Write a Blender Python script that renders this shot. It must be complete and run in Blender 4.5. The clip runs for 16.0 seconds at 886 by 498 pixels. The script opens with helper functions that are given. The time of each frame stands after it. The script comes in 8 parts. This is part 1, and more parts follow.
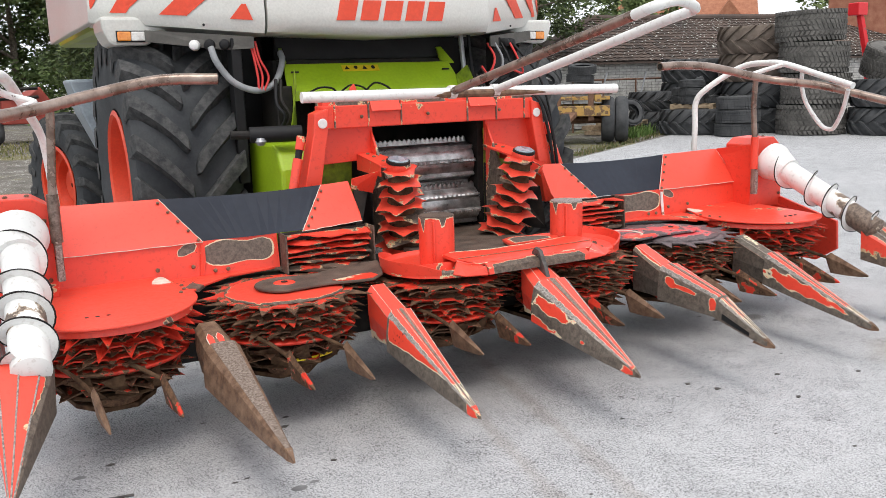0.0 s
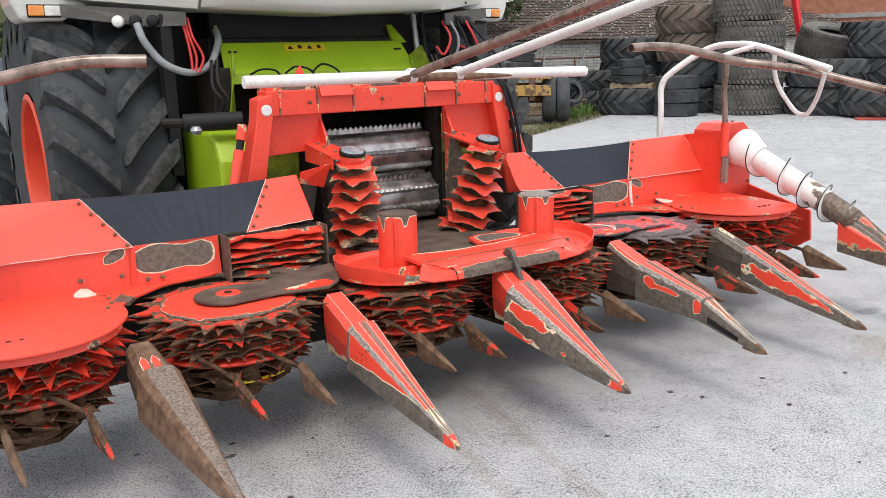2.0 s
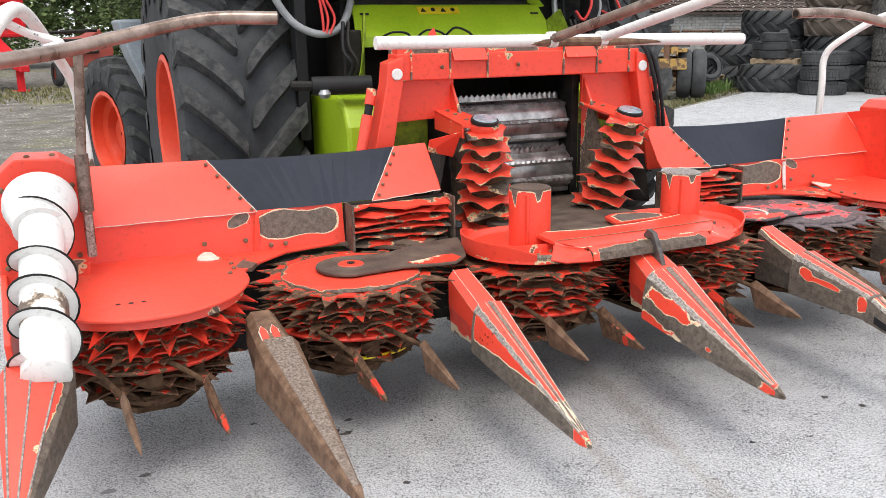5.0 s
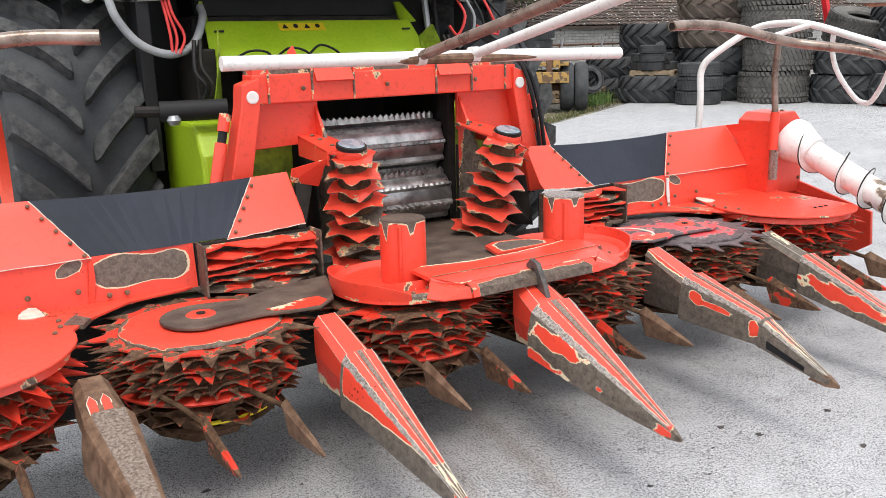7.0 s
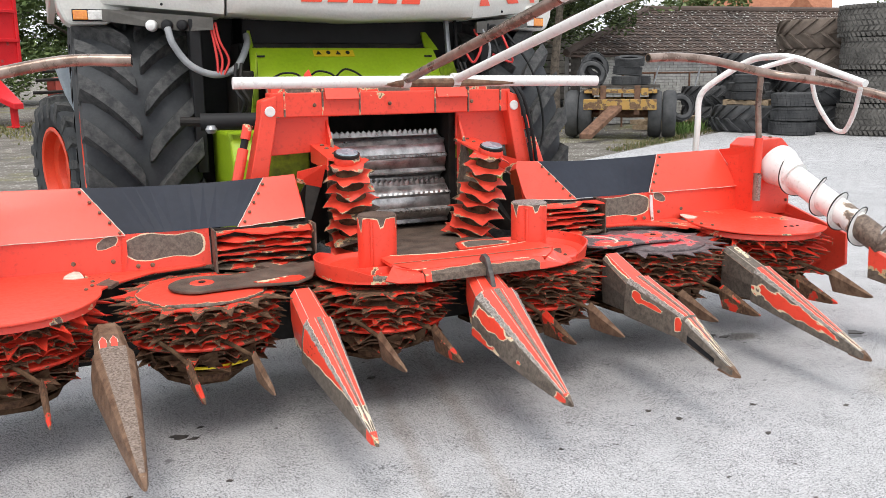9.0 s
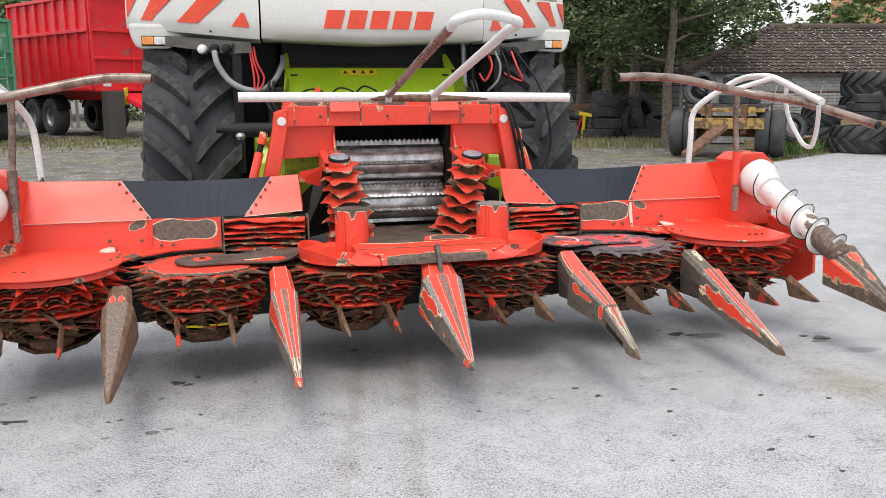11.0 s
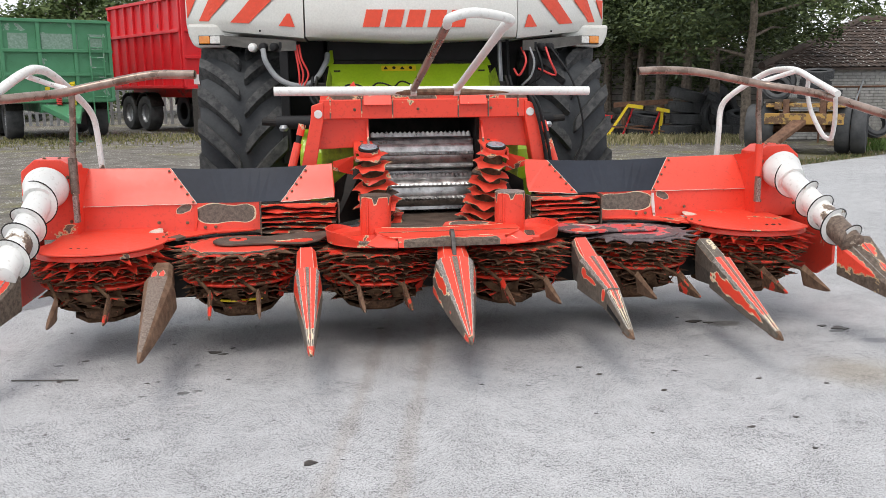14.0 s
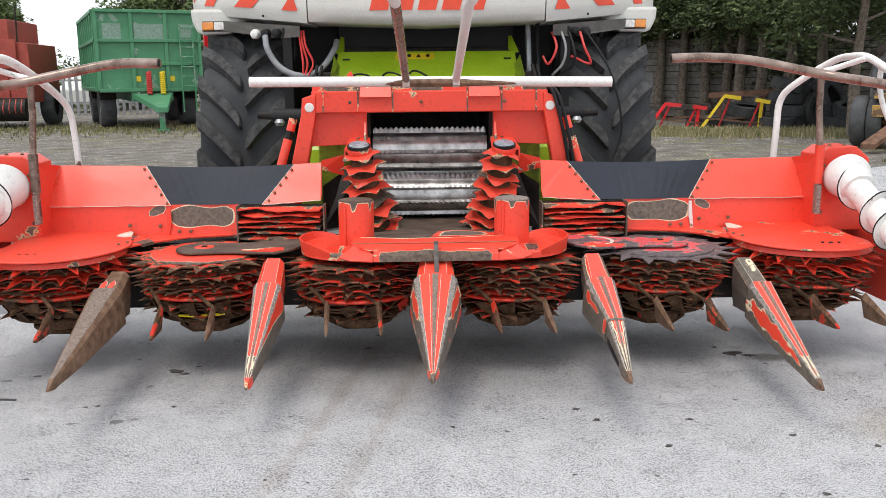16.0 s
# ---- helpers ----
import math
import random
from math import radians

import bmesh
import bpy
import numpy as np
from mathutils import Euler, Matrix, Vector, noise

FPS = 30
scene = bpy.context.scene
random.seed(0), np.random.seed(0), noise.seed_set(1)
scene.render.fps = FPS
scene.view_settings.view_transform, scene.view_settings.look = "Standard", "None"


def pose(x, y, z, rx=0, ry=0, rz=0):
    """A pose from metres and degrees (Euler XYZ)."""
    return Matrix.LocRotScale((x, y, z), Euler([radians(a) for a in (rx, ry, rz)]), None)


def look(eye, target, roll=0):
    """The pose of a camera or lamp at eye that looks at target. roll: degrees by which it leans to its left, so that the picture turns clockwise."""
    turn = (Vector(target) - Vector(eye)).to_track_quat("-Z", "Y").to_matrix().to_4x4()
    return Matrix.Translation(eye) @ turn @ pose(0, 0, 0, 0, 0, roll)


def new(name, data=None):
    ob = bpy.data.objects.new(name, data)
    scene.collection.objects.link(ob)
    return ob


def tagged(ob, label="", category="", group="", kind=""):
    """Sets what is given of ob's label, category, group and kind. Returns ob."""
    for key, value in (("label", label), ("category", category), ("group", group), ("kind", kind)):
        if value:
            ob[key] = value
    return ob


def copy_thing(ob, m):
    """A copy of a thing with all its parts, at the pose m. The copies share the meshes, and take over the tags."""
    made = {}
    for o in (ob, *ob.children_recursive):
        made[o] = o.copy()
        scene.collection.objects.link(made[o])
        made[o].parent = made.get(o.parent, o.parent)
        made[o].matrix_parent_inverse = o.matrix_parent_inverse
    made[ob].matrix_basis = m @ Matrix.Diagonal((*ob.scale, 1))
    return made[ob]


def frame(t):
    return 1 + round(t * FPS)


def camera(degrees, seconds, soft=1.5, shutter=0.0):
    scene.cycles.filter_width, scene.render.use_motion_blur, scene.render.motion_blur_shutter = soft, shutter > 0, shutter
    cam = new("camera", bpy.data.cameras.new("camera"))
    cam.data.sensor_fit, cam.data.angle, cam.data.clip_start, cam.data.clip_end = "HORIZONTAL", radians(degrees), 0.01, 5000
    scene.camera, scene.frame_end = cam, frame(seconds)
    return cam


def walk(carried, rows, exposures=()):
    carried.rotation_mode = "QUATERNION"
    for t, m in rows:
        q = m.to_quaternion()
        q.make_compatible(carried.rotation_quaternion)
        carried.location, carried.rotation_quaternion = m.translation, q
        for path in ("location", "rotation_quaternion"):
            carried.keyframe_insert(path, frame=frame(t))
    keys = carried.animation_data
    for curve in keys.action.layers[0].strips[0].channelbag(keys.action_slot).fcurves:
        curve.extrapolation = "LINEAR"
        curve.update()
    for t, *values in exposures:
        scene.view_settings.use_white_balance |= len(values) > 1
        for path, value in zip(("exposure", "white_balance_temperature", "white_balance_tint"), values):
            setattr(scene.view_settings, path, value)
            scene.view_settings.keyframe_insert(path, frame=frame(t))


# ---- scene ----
cam = camera(54.7, 16.0, 0.75)
PATH = [
    (0, (-2.292, -2.596, 1.474), (-1.357, -0.872, 1.085), -1.7),
    (0.5, (-2.213, -2.46, 1.486), (-1.27, -0.742, 1.084), -1.6),
    (1, (-2.176, -2.356, 1.49), (-1.16, -0.689, 1.058), -1.3),
    (1.5, (-2.181, -2.262, 1.488), (-1.111, -0.629, 1.053), -1.5),
    (2, (-2.197, -2.18, 1.497), (-1.138, -0.542, 1.055), -1.5),
    (2.5, (-2.209, -2.111, 1.491), (-1.269, -0.408, 1.027), -1.2),
    (3, (-2.199, -2.076, 1.489), (-1.428, -0.295, 1.004), -0.6),
    (5.5, (-2.078, -1.877, 1.454), (-1.227, -0.137, 0.955), -1.0),
    (6, (-1.994, -1.765, 1.467), (-1.046, -0.071, 0.983), -1.3),
    (6.5, (-1.948, -1.708, 1.47), (-0.933, -0.051, 0.996), -1.4),
    (7, (-1.895, -1.722, 1.46), (-0.867, -0.072, 0.992), -1.5),
    (7.5, (-1.806, -1.846, 1.462), (-0.859, -0.142, 1.015), -0.8),
    (8, (-1.732, -2.06, 1.457), (-0.896, -0.293, 1.035), -0.6),
    (8.5, (-1.722, -2.31, 1.447), (-0.899, -0.537, 1.026), -0.6),
    (9, (-1.651, -2.525, 1.458), (-0.845, -0.742, 1.048), -0.5),
    (11.5, (-0.986, -3.612, 1.443), (-0.542, -1.695, 1.082), -0.4),
    (12, (-0.981, -3.767, 1.438), (-0.556, -1.845, 1.083), -0.6),
    (12.5, (-0.953, -3.832, 1.445), (-0.535, -1.909, 1.09), -0.5),
    (13, (-0.895, -3.847, 1.441), (-0.492, -1.921, 1.083), -0.6),
    (13.5, (-0.829, -3.834, 1.435), (-0.49, -1.898, 1.069), -0.4),
    (14, (-0.739, -3.773, 1.431), (-0.439, -1.832, 1.057), -0.5),
    (14.5, (-0.649, -3.593, 1.425), (-0.373, -1.649, 1.042), -0.9),
    (15, (-0.537, -3.402, 1.431), (-0.274, -1.457, 1.044), -1.1),
    (15.5, (-0.325, -3.297, 1.431), (-0.162, -1.342, 1.038), -0.8),
    (16, (-0.099, -3.212, 1.431), (-0.033, -1.253, 1.035), -0.5),
]
walk(cam, [(t, look(eye, target, roll)) for t, eye, target, roll in PATH], [(0.0, 0.38), (3.0, 0.48), (5.5, 0.58), (8.5, 0.55), (11.5, 0.36), (13.5, 0.27), (14.5, 0.24), (16.0, 0.35)])


# ---- world, sun and exposure ----
world = bpy.data.worlds.new("overcast_sky")
scene.world = world
world.use_nodes = True
wn = world.node_tree.nodes
wl = world.node_tree.links
wn.clear()
w_out = wn.new("ShaderNodeOutputWorld")
w_bg = wn.new("ShaderNodeBackground")
w_sky = wn.new("ShaderNodeTexSky")
w_sky.sky_type = "NISHITA"
w_sky.sun_disc = False
w_sky.sun_elevation = radians(66)
w_sky.sun_rotation = radians(200)
w_sky.air_density = 1.0
w_sky.dust_density = 4.0
w_cloud = wn.new("ShaderNodeMix")
w_cloud.data_type = "RGBA"
w_cloud.inputs[0].default_value = 0.85
w_cloud.inputs[7].default_value = (9.0, 9.3, 9.8, 1)
wl.new(w_sky.outputs[0], w_cloud.inputs[6])
wl.new(w_cloud.outputs[2], w_bg.inputs[0])
w_bg.inputs[1].default_value = 0.112
wl.new(w_bg.outputs[0], w_out.inputs[0])
sun = new("sun", bpy.data.lights.new("sun", "SUN"))
sun.data.energy = 1.4
sun.data.angle = radians(25)
sun.data.color = (1.0, 0.96, 0.9)
sun.matrix_world = look((-3, -4.5, 14), (0, 1, 0))


# ---- materials ----
def nodes_of(name):
    m = bpy.data.materials.new(name)
    m.use_nodes = True
    return m, m.node_tree, m.node_tree.nodes["Principled BSDF"]


def noise_node(tree, scale, detail=4, rough=0.55, vec=None, dist=0.0):
    n = tree.nodes.new("ShaderNodeTexNoise")
    n.inputs["Scale"].default_value = scale
    n.inputs["Detail"].default_value = detail
    n.inputs["Roughness"].default_value = rough
    n.inputs["Distortion"].default_value = dist
    if vec:
        tree.links.new(vec, n.inputs["Vector"])
    return n.outputs["Fac"]


def ramp_node(tree, fac, stops):
    r = tree.nodes.new("ShaderNodeValToRGB")
    r.color_ramp.elements[0].position = stops[0][0]
    r.color_ramp.elements[0].color = (*stops[0][1], 1)
    r.color_ramp.elements[1].position = stops[-1][0]
    r.color_ramp.elements[1].color = (*stops[-1][1], 1)
    for p, c in stops[1:-1]:
        e = r.color_ramp.elements.new(p)
        e.color = (*c, 1)
    tree.links.new(fac, r.inputs[0])
    return r.outputs[0]


def math_node(tree, op, a, b):
    n = tree.nodes.new("ShaderNodeMath")
    n.operation = op
    for i, v in enumerate((a, b)):
        if isinstance(v, (int, float)):
            n.inputs[i].default_value = v
        else:
            tree.links.new(v, n.inputs[i])
    return n.outputs[0]


def mix_node(tree, fac, a, b, mode="MIX"):
    n = tree.nodes.new("ShaderNodeMix")
    n.data_type = "RGBA"
    n.blend_type = mode
    for i, v in ((0, fac), (6, a), (7, b)):
        if isinstance(v, (int, float)):
            n.inputs[i].default_value = v
        elif isinstance(v, tuple):
            n.inputs[i].default_value = (*v, 1)
        else:
            tree.links.new(v, n.inputs[i])
    return n.outputs[2]


def object_vector(tree):
    """Object coordinates, shifted from object to object."""
    tc = tree.nodes.new("ShaderNodeTexCoord")
    info = tree.nodes.new("ShaderNodeObjectInfo")
    add = tree.nodes.new("ShaderNodeVectorMath")
    add.operation = "MULTIPLY_ADD"
    tree.links.new(info.outputs["Random"], add.inputs[0])
    add.inputs[1].default_value = (37, 23, 11)
    tree.links.new(tc.outputs["Object"], add.inputs[2])
    return add.outputs[0]


def bump_node(tree, bsdf, height, strength, distance):
    b = tree.nodes.new("ShaderNodeBump")
    b.inputs["Strength"].default_value = strength
    b.inputs["Distance"].default_value = distance
    tree.links.new(height, b.inputs["Height"])
    tree.links.new(b.outputs[0], bsdf.inputs["Normal"])


def plain(name, c1, c2, scale=6, rough=0.6, metal=0.0, bump=0.2, fine=60, spec=0.5, coat=0.0):
    """A surface of two mingled tones with a fine grain."""
    m, tree, bsdf = nodes_of(name)
    vec = object_vector(tree)
    big = noise_node(tree, scale, 5, 0.6, vec)
    small = noise_node(tree, fine, 3, 0.6, vec)
    col = ramp_node(tree, big, [(0.35, c1), (0.68, c2)])
    col = mix_node(tree, 0.18, col, ramp_node(tree, small, [(0.3, (0.25, 0.25, 0.25)), (0.7, (1, 1, 1))]), "MULTIPLY")
    tree.links.new(col, bsdf.inputs["Base Color"])
    bsdf.inputs["Metallic"].default_value = metal
    bsdf.inputs["Specular IOR Level"].default_value = spec
    r = tree.nodes.new("ShaderNodeMapRange")
    r.inputs["To Min"].default_value = max(0.05, rough - 0.12)
    r.inputs["To Max"].default_value = min(1, rough + 0.15)
    tree.links.new(big, r.inputs[0])
    tree.links.new(r.outputs[0], bsdf.inputs["Roughness"])
    bsdf.inputs["Coat Weight"].default_value = coat
    if bump:
        bump_node(tree, bsdf, small, bump, 0.004)
    return m


def worn(name, paint, paint2, primer, bare1, bare2, level=0.74, scale=7.0, rough=0.36, bare_rough=0.55, bare_metal=0.35, band=0.02, edges=0.22, coat=0.0, spec=0.5, amp=1.0, ragged=0.13, flecks=0.8):
    """Paint worn away in patches, with a pale rim of primer round each bare patch. The mesh attribute 'wear' raises or lowers the wear."""
    m, tree, bsdf = nodes_of(name)
    vec = object_vector(tree)
    at = tree.nodes.new("ShaderNodeAttribute")
    at.attribute_name = "wear"
    n1 = noise_node(tree, scale, 5, 0.55, vec, 0.3)
    n2 = noise_node(tree, 45, 4, 0.65, vec)
    n3 = noise_node(tree, 2.2, 3, 0.5, vec)
    n4 = noise_node(tree, 160, 2, 0.6, vec)
    s = math_node(tree, "ADD", math_node(tree, "MULTIPLY", math_node(tree, "SUBTRACT", n1, 0.5), amp), math_node(tree, "ADD", at.outputs["Fac"], 0.5))
    s = math_node(tree, "ADD", s, math_node(tree, "MULTIPLY", math_node(tree, "SUBTRACT", n2, 0.5), ragged))
    geo = tree.nodes.new("ShaderNodeNewGeometry")
    edge = tree.nodes.new("ShaderNodeMapRange")
    edge.inputs["From Min"].default_value = 0.53
    edge.inputs["From Max"].default_value = 0.62
    edge.inputs["To Max"].default_value = edges
    tree.links.new(geo.outputs["Pointiness"], edge.inputs[0])
    s = math_node(tree, "ADD", s, edge.outputs[0])
    paint_col = ramp_node(tree, n3, [(0.3, paint), (0.7, paint2)])
    dirt = ramp_node(tree, n2, [(0.28, (0.42, 0.34, 0.28)), (0.46, (1, 1, 1))])
    paint_col = mix_node(tree, 0.35, paint_col, dirt, "MULTIPLY")
    vor = tree.nodes.new("ShaderNodeTexVoronoi")
    vor.inputs["Scale"].default_value = 42
    tree.links.new(vec, vor.inputs["Vector"])
    fleck = math_node(tree, "ADD", vor.outputs["Distance"], math_node(tree, "MULTIPLY", math_node(tree, "SUBTRACT", n3, 0.38), 1.8))
    paint_col = mix_node(tree, flecks, paint_col, ramp_node(tree, fleck, [(0.06, (0.10, 0.07, 0.06)), (0.12, (1, 1, 1))]), "MULTIPLY")
    bare_col = ramp_node(tree, n2, [(0.34, bare1), (0.62, bare2)])
    bare_col = mix_node(tree, 0.4, bare_col, ramp_node(tree, n4, [(0.3, (0.35, 0.3, 0.26)), (0.7, (1.15, 1.12, 1.1))]), "MULTIPLY")
    bsdf.inputs["Coat Weight"].default_value = coat
    bsdf.inputs["Coat Roughness"].default_value = 0.2
    bsdf.inputs["Specular IOR Level"].default_value = spec
    mask = ramp_node(tree, s, [(level - 0.004, (0, 0, 0)), (level + 0.004, (1, 1, 1))])
    mask2 = ramp_node(tree, s, [(level + band - 0.004, (0, 0, 0)), (level + band + 0.008, (1, 1, 1))])
    col = mix_node(tree, mask, paint_col, primer)
    col = mix_node(tree, mask2, col, bare_col)
    tree.links.new(col, bsdf.inputs["Base Color"])
    rr = tree.nodes.new("ShaderNodeMapRange")
    rr.inputs["To Min"].default_value = rough
    rr.inputs["To Max"].default_value = bare_rough
    tree.links.new(mask2, rr.inputs[0])
    r2 = math_node(tree, "ADD", rr.outputs[0], math_node(tree, "MULTIPLY", math_node(tree, "SUBTRACT", n2, 0.5), 0.35))
    tree.links.new(r2, bsdf.inputs["Roughness"])
    tree.links.new(math_node(tree, "MULTIPLY", mask2, bare_metal), bsdf.inputs["Metallic"])
    h = math_node(tree, "SUBTRACT", math_node(tree, "MULTIPLY", n4, 0.25), mask2)
    bump_node(tree, bsdf, h, 0.25, 0.002)
    return m


RED1, RED2, PRIMER = (0.82, 0.072, 0.040), (0.75, 0.058, 0.030), (0.66, 0.52, 0.30)
RED = worn("worn_red_paint", RED1, RED2, PRIMER, (0.072, 0.050, 0.037), (0.21, 0.165, 0.130), level=0.69, bare_metal=0.2, rough=0.38)
RED_ZONE = worn("red_paint_with_cream_rimmed_wear", RED1, RED2, (0.74, 0.62, 0.42), (0.100, 0.082, 0.066), (0.205, 0.172, 0.142), level=0.5, bare_metal=0.2, rough=0.36, band=0.09, edges=0.12, amp=0.55, ragged=0.16)
RED_RIM = worn("red_paint_with_thin_gold_rims", RED1, RED2, (0.50, 0.36, 0.20), (0.060, 0.040, 0.028), (0.17, 0.125, 0.095), level=0.5, bare_metal=0.1, rough=0.4, band=0.022, edges=0.06, amp=0.6, ragged=0.16)
RED_CLEAN = worn("red_paint", (0.84, 0.080, 0.045), (0.78, 0.066, 0.036), PRIMER, (0.06, 0.045, 0.035), (0.16, 0.13, 0.11), level=0.82, rough=0.40, coat=0.12, flecks=0.15)
TOOTH = worn("muddy_red_steel", (0.70, 0.045, 0.022), (0.52, 0.035, 0.018), (0.26, 0.17, 0.10), (0.052, 0.024, 0.013), (0.165, 0.092, 0.053), level=0.555, scale=13, rough=0.5, bare_rough=0.8, bare_metal=0.0, band=0.012, edges=0.08, spec=0.3, ragged=0.26)
MUD = plain("dried_mud", (0.036, 0.018, 0.010), (0.135, 0.080, 0.046), 20, 0.95, 0.0, 0.6, 90, 0.15)
BROWN = plain("rusty_brown_steel", (0.105, 0.055, 0.032), (0.27, 0.165, 0.105), 24, 0.6, 0.0, 0.6, 220, 0.35)
BARE = plain("scuffed_bare_steel", (0.13, 0.10, 0.085), (0.50, 0.46, 0.42), 110, 0.45, 0.25, 0.5, 300)
DECKMUD = plain("muddy_deck_plate", (0.068, 0.045, 0.033), (0.17, 0.12, 0.09), 9, 0.7, 0.1, 0.5, 140)
STEEL = plain("polished_feed_steel", (0.26, 0.25, 0.245), (0.72, 0.71, 0.70), 12, 0.30, 0.9, 0.25, 120)
RUBBER = plain("black_rubber_sheet", (0.012, 0.016, 0.027), (0.025, 0.031, 0.046), 3, 0.6, 0.0, 0.15, 40, 0.35)
TYRE = plain("dusty_tyre_rubber", (0.036, 0.039, 0.043), (0.072, 0.075, 0.078), 4, 0.85, 0.0, 0.35, 70, 0.25)
LUG = plain("scuffed_tyre_lug", (0.034, 0.036, 0.038), (0.095, 0.094, 0.092), 22, 0.88, 0.0, 0.6, 110, 0.25)
OLDTYRE = plain("old_black_tyre", (0.030, 0.032, 0.035), (0.092, 0.093, 0.094), 3, 0.82, 0.0, 0.4, 60)
BROWNTYRE = plain("dirty_brown_tyre", (0.095, 0.071, 0.055), (0.21, 0.168, 0.138), 3, 0.88, 0.0, 0.4, 60)
GREYTYRE = plain("weathered_grey_tyre", (0.070, 0.066, 0.060), (0.175, 0.165, 0.150), 3, 0.86, 0.0, 0.4, 60)
WHITE = worn("chipped_white_paint", (0.80, 0.80, 0.78), (0.72, 0.71, 0.68), (0.45, 0.36, 0.27), (0.09, 0.06, 0.045), (0.24, 0.18, 0.14), level=0.80, rough=0.4, bare_metal=0.2)
TUBEBROWN = plain("bare_brown_tube_steel", (0.16, 0.108, 0.082), (0.40, 0.31, 0.26), 10, 0.27, 0.45, 0.15, 120)
TUBE = worn("half_bare_white_tube", (0.74, 0.72, 0.69), (0.66, 0.63, 0.60), (0.40, 0.33, 0.26), (0.12, 0.085, 0.066), (0.30, 0.235, 0.20), level=0.52, scale=5, rough=0.4, bare_rough=0.38, bare_metal=0.55, band=0.01)
HOOD = plain("cream_white_panel", (0.60, 0.60, 0.555), (0.66, 0.66, 0.62), 2, 0.32, 0.0, 0.03, 80, coat=0.3)
SIGNRED = plain("reflective_red_film", (0.78, 0.075, 0.028), (0.70, 0.06, 0.022), 4, 0.4, 0.0, 0.0, 40)
LIME = plain("lime_green_paint", (0.30, 0.46, 0.012), (0.38, 0.55, 0.02), 3, 0.35, 0.0, 0.05, 60, coat=0.2)
LIME_DIRTY = plain("dusty_lime_paint", (0.12, 0.17, 0.012), (0.33, 0.46, 0.02), 14, 0.6, 0.0, 0.2, 60)
YELLOW = plain("yellow_paint", (0.72, 0.50, 0.01), (0.80, 0.62, 0.02), 6, 0.5)
BLACK = plain("black_painted_metal", (0.006, 0.006, 0.007), (0.018, 0.018, 0.019), 5, 0.6, 0.0, 0.15, 60, 0.3)
DARK = plain("greasy_dark_metal", (0.007, 0.006, 0.006), (0.032, 0.027, 0.023), 12, 0.6, 0.1, 0.3, 90, 0.3)
CHASSIS = plain("dusty_grey_chassis_plate", (0.060, 0.056, 0.050), (0.125, 0.118, 0.105), 9, 0.65, 0.1, 0.2, 90)
HOSE = plain("grey_ribbed_hose", (0.20, 0.21, 0.22), (0.32, 0.33, 0.34), 8, 0.6, 0.0, 0.3, 200)
GREYMETAL = plain("galvanised_steel", (0.28, 0.29, 0.30), (0.42, 0.43, 0.44), 8, 0.4, 0.6, 0.1, 60)
ORANGE_LENS = plain("orange_lamp_lens", (0.75, 0.22, 0.02), (0.85, 0.32, 0.04), 30, 0.15, 0.0, 0.0, 60, coat=0.8)
CLEAR_LENS = plain("clear_lamp_lens", (0.62, 0.60, 0.56), (0.80, 0.79, 0.76), 30, 0.12, 0.0, 0.0, 60, coat=0.8)
CAP = plain("blue_grey_cap_glass", (0.20, 0.28, 0.33), (0.34, 0.42, 0.47), 12, 0.25, 0.0, 0.05, 90, coat=0.5)
PLASTIC_WHITE = plain("white_plastic", (0.72, 0.72, 0.70), (0.82, 0.82, 0.80), 8, 0.35, 0.0, 0.02)
RIM = plain("orange_red_rim", (0.66, 0.055, 0.018), (0.74, 0.075, 0.026), 5, 0.45, 0.0, 0.1, 60)
REDHOSE = plain("red_hose", (0.55, 0.03, 0.03), (0.65, 0.05, 0.04), 8, 0.5)
GREEN = worn("faded_green_paint", (0.060, 0.22, 0.105), (0.080, 0.27, 0.14), (0.28, 0.40, 0.32), (0.14, 0.22, 0.17), (0.30, 0.38, 0.33), level=0.78, scale=2.5, rough=0.5, bare_rough=0.6, bare_metal=0.0)
TRAILER_RED = worn("trailer_red_paint", (0.66, 0.016, 0.024), (0.74, 0.024, 0.032), (0.45, 0.1, 0.09), (0.20, 0.05, 0.04), (0.35, 0.10, 0.09), level=0.80, scale=2.5, rough=0.42, bare_metal=0.0)
OLDRED = plain("faded_machine_red", (0.30, 0.045, 0.030), (0.42, 0.075, 0.05), 4, 0.6)
OCHRE = worn("ochre_machine_paint", (0.40, 0.22, 0.05), (0.46, 0.28, 0.08), (0.4, 0.3, 0.1), (0.10, 0.055, 0.03), (0.22, 0.13, 0.07), level=0.60, scale=9, rough=0.6, bare_metal=0.1)
RUST = plain("rusty_iron", (0.10, 0.05, 0.03), (0.24, 0.13, 0.08), 10, 0.8, 0.1, 0.4)
WOOD = plain("weathered_pallet_wood", (0.24, 0.17, 0.10), (0.42, 0.32, 0.21), 14, 0.8, 0.0, 0.4, 90)
FENCEWOOD = plain("grey_weathered_fence_boards", (0.15, 0.14, 0.125), (0.31, 0.29, 0.26), 5, 0.85, 0.0, 0.4, 60)
DARKWOOD = plain("dark_weathered_boards", (0.035, 0.030, 0.026), (0.10, 0.088, 0.075), 6, 0.85, 0.0, 0.4, 60)
BARK = plain("grey_brown_bark", (0.095, 0.075, 0.058), (0.25, 0.205, 0.16), 12, 0.9, 0.0, 0.9, 30)
BRICK_PAINTED = plain("whitewashed_brick", (0.38, 0.37, 0.35), (0.58, 0.57, 0.54), 7, 0.85, 0.0, 0.5, 40)
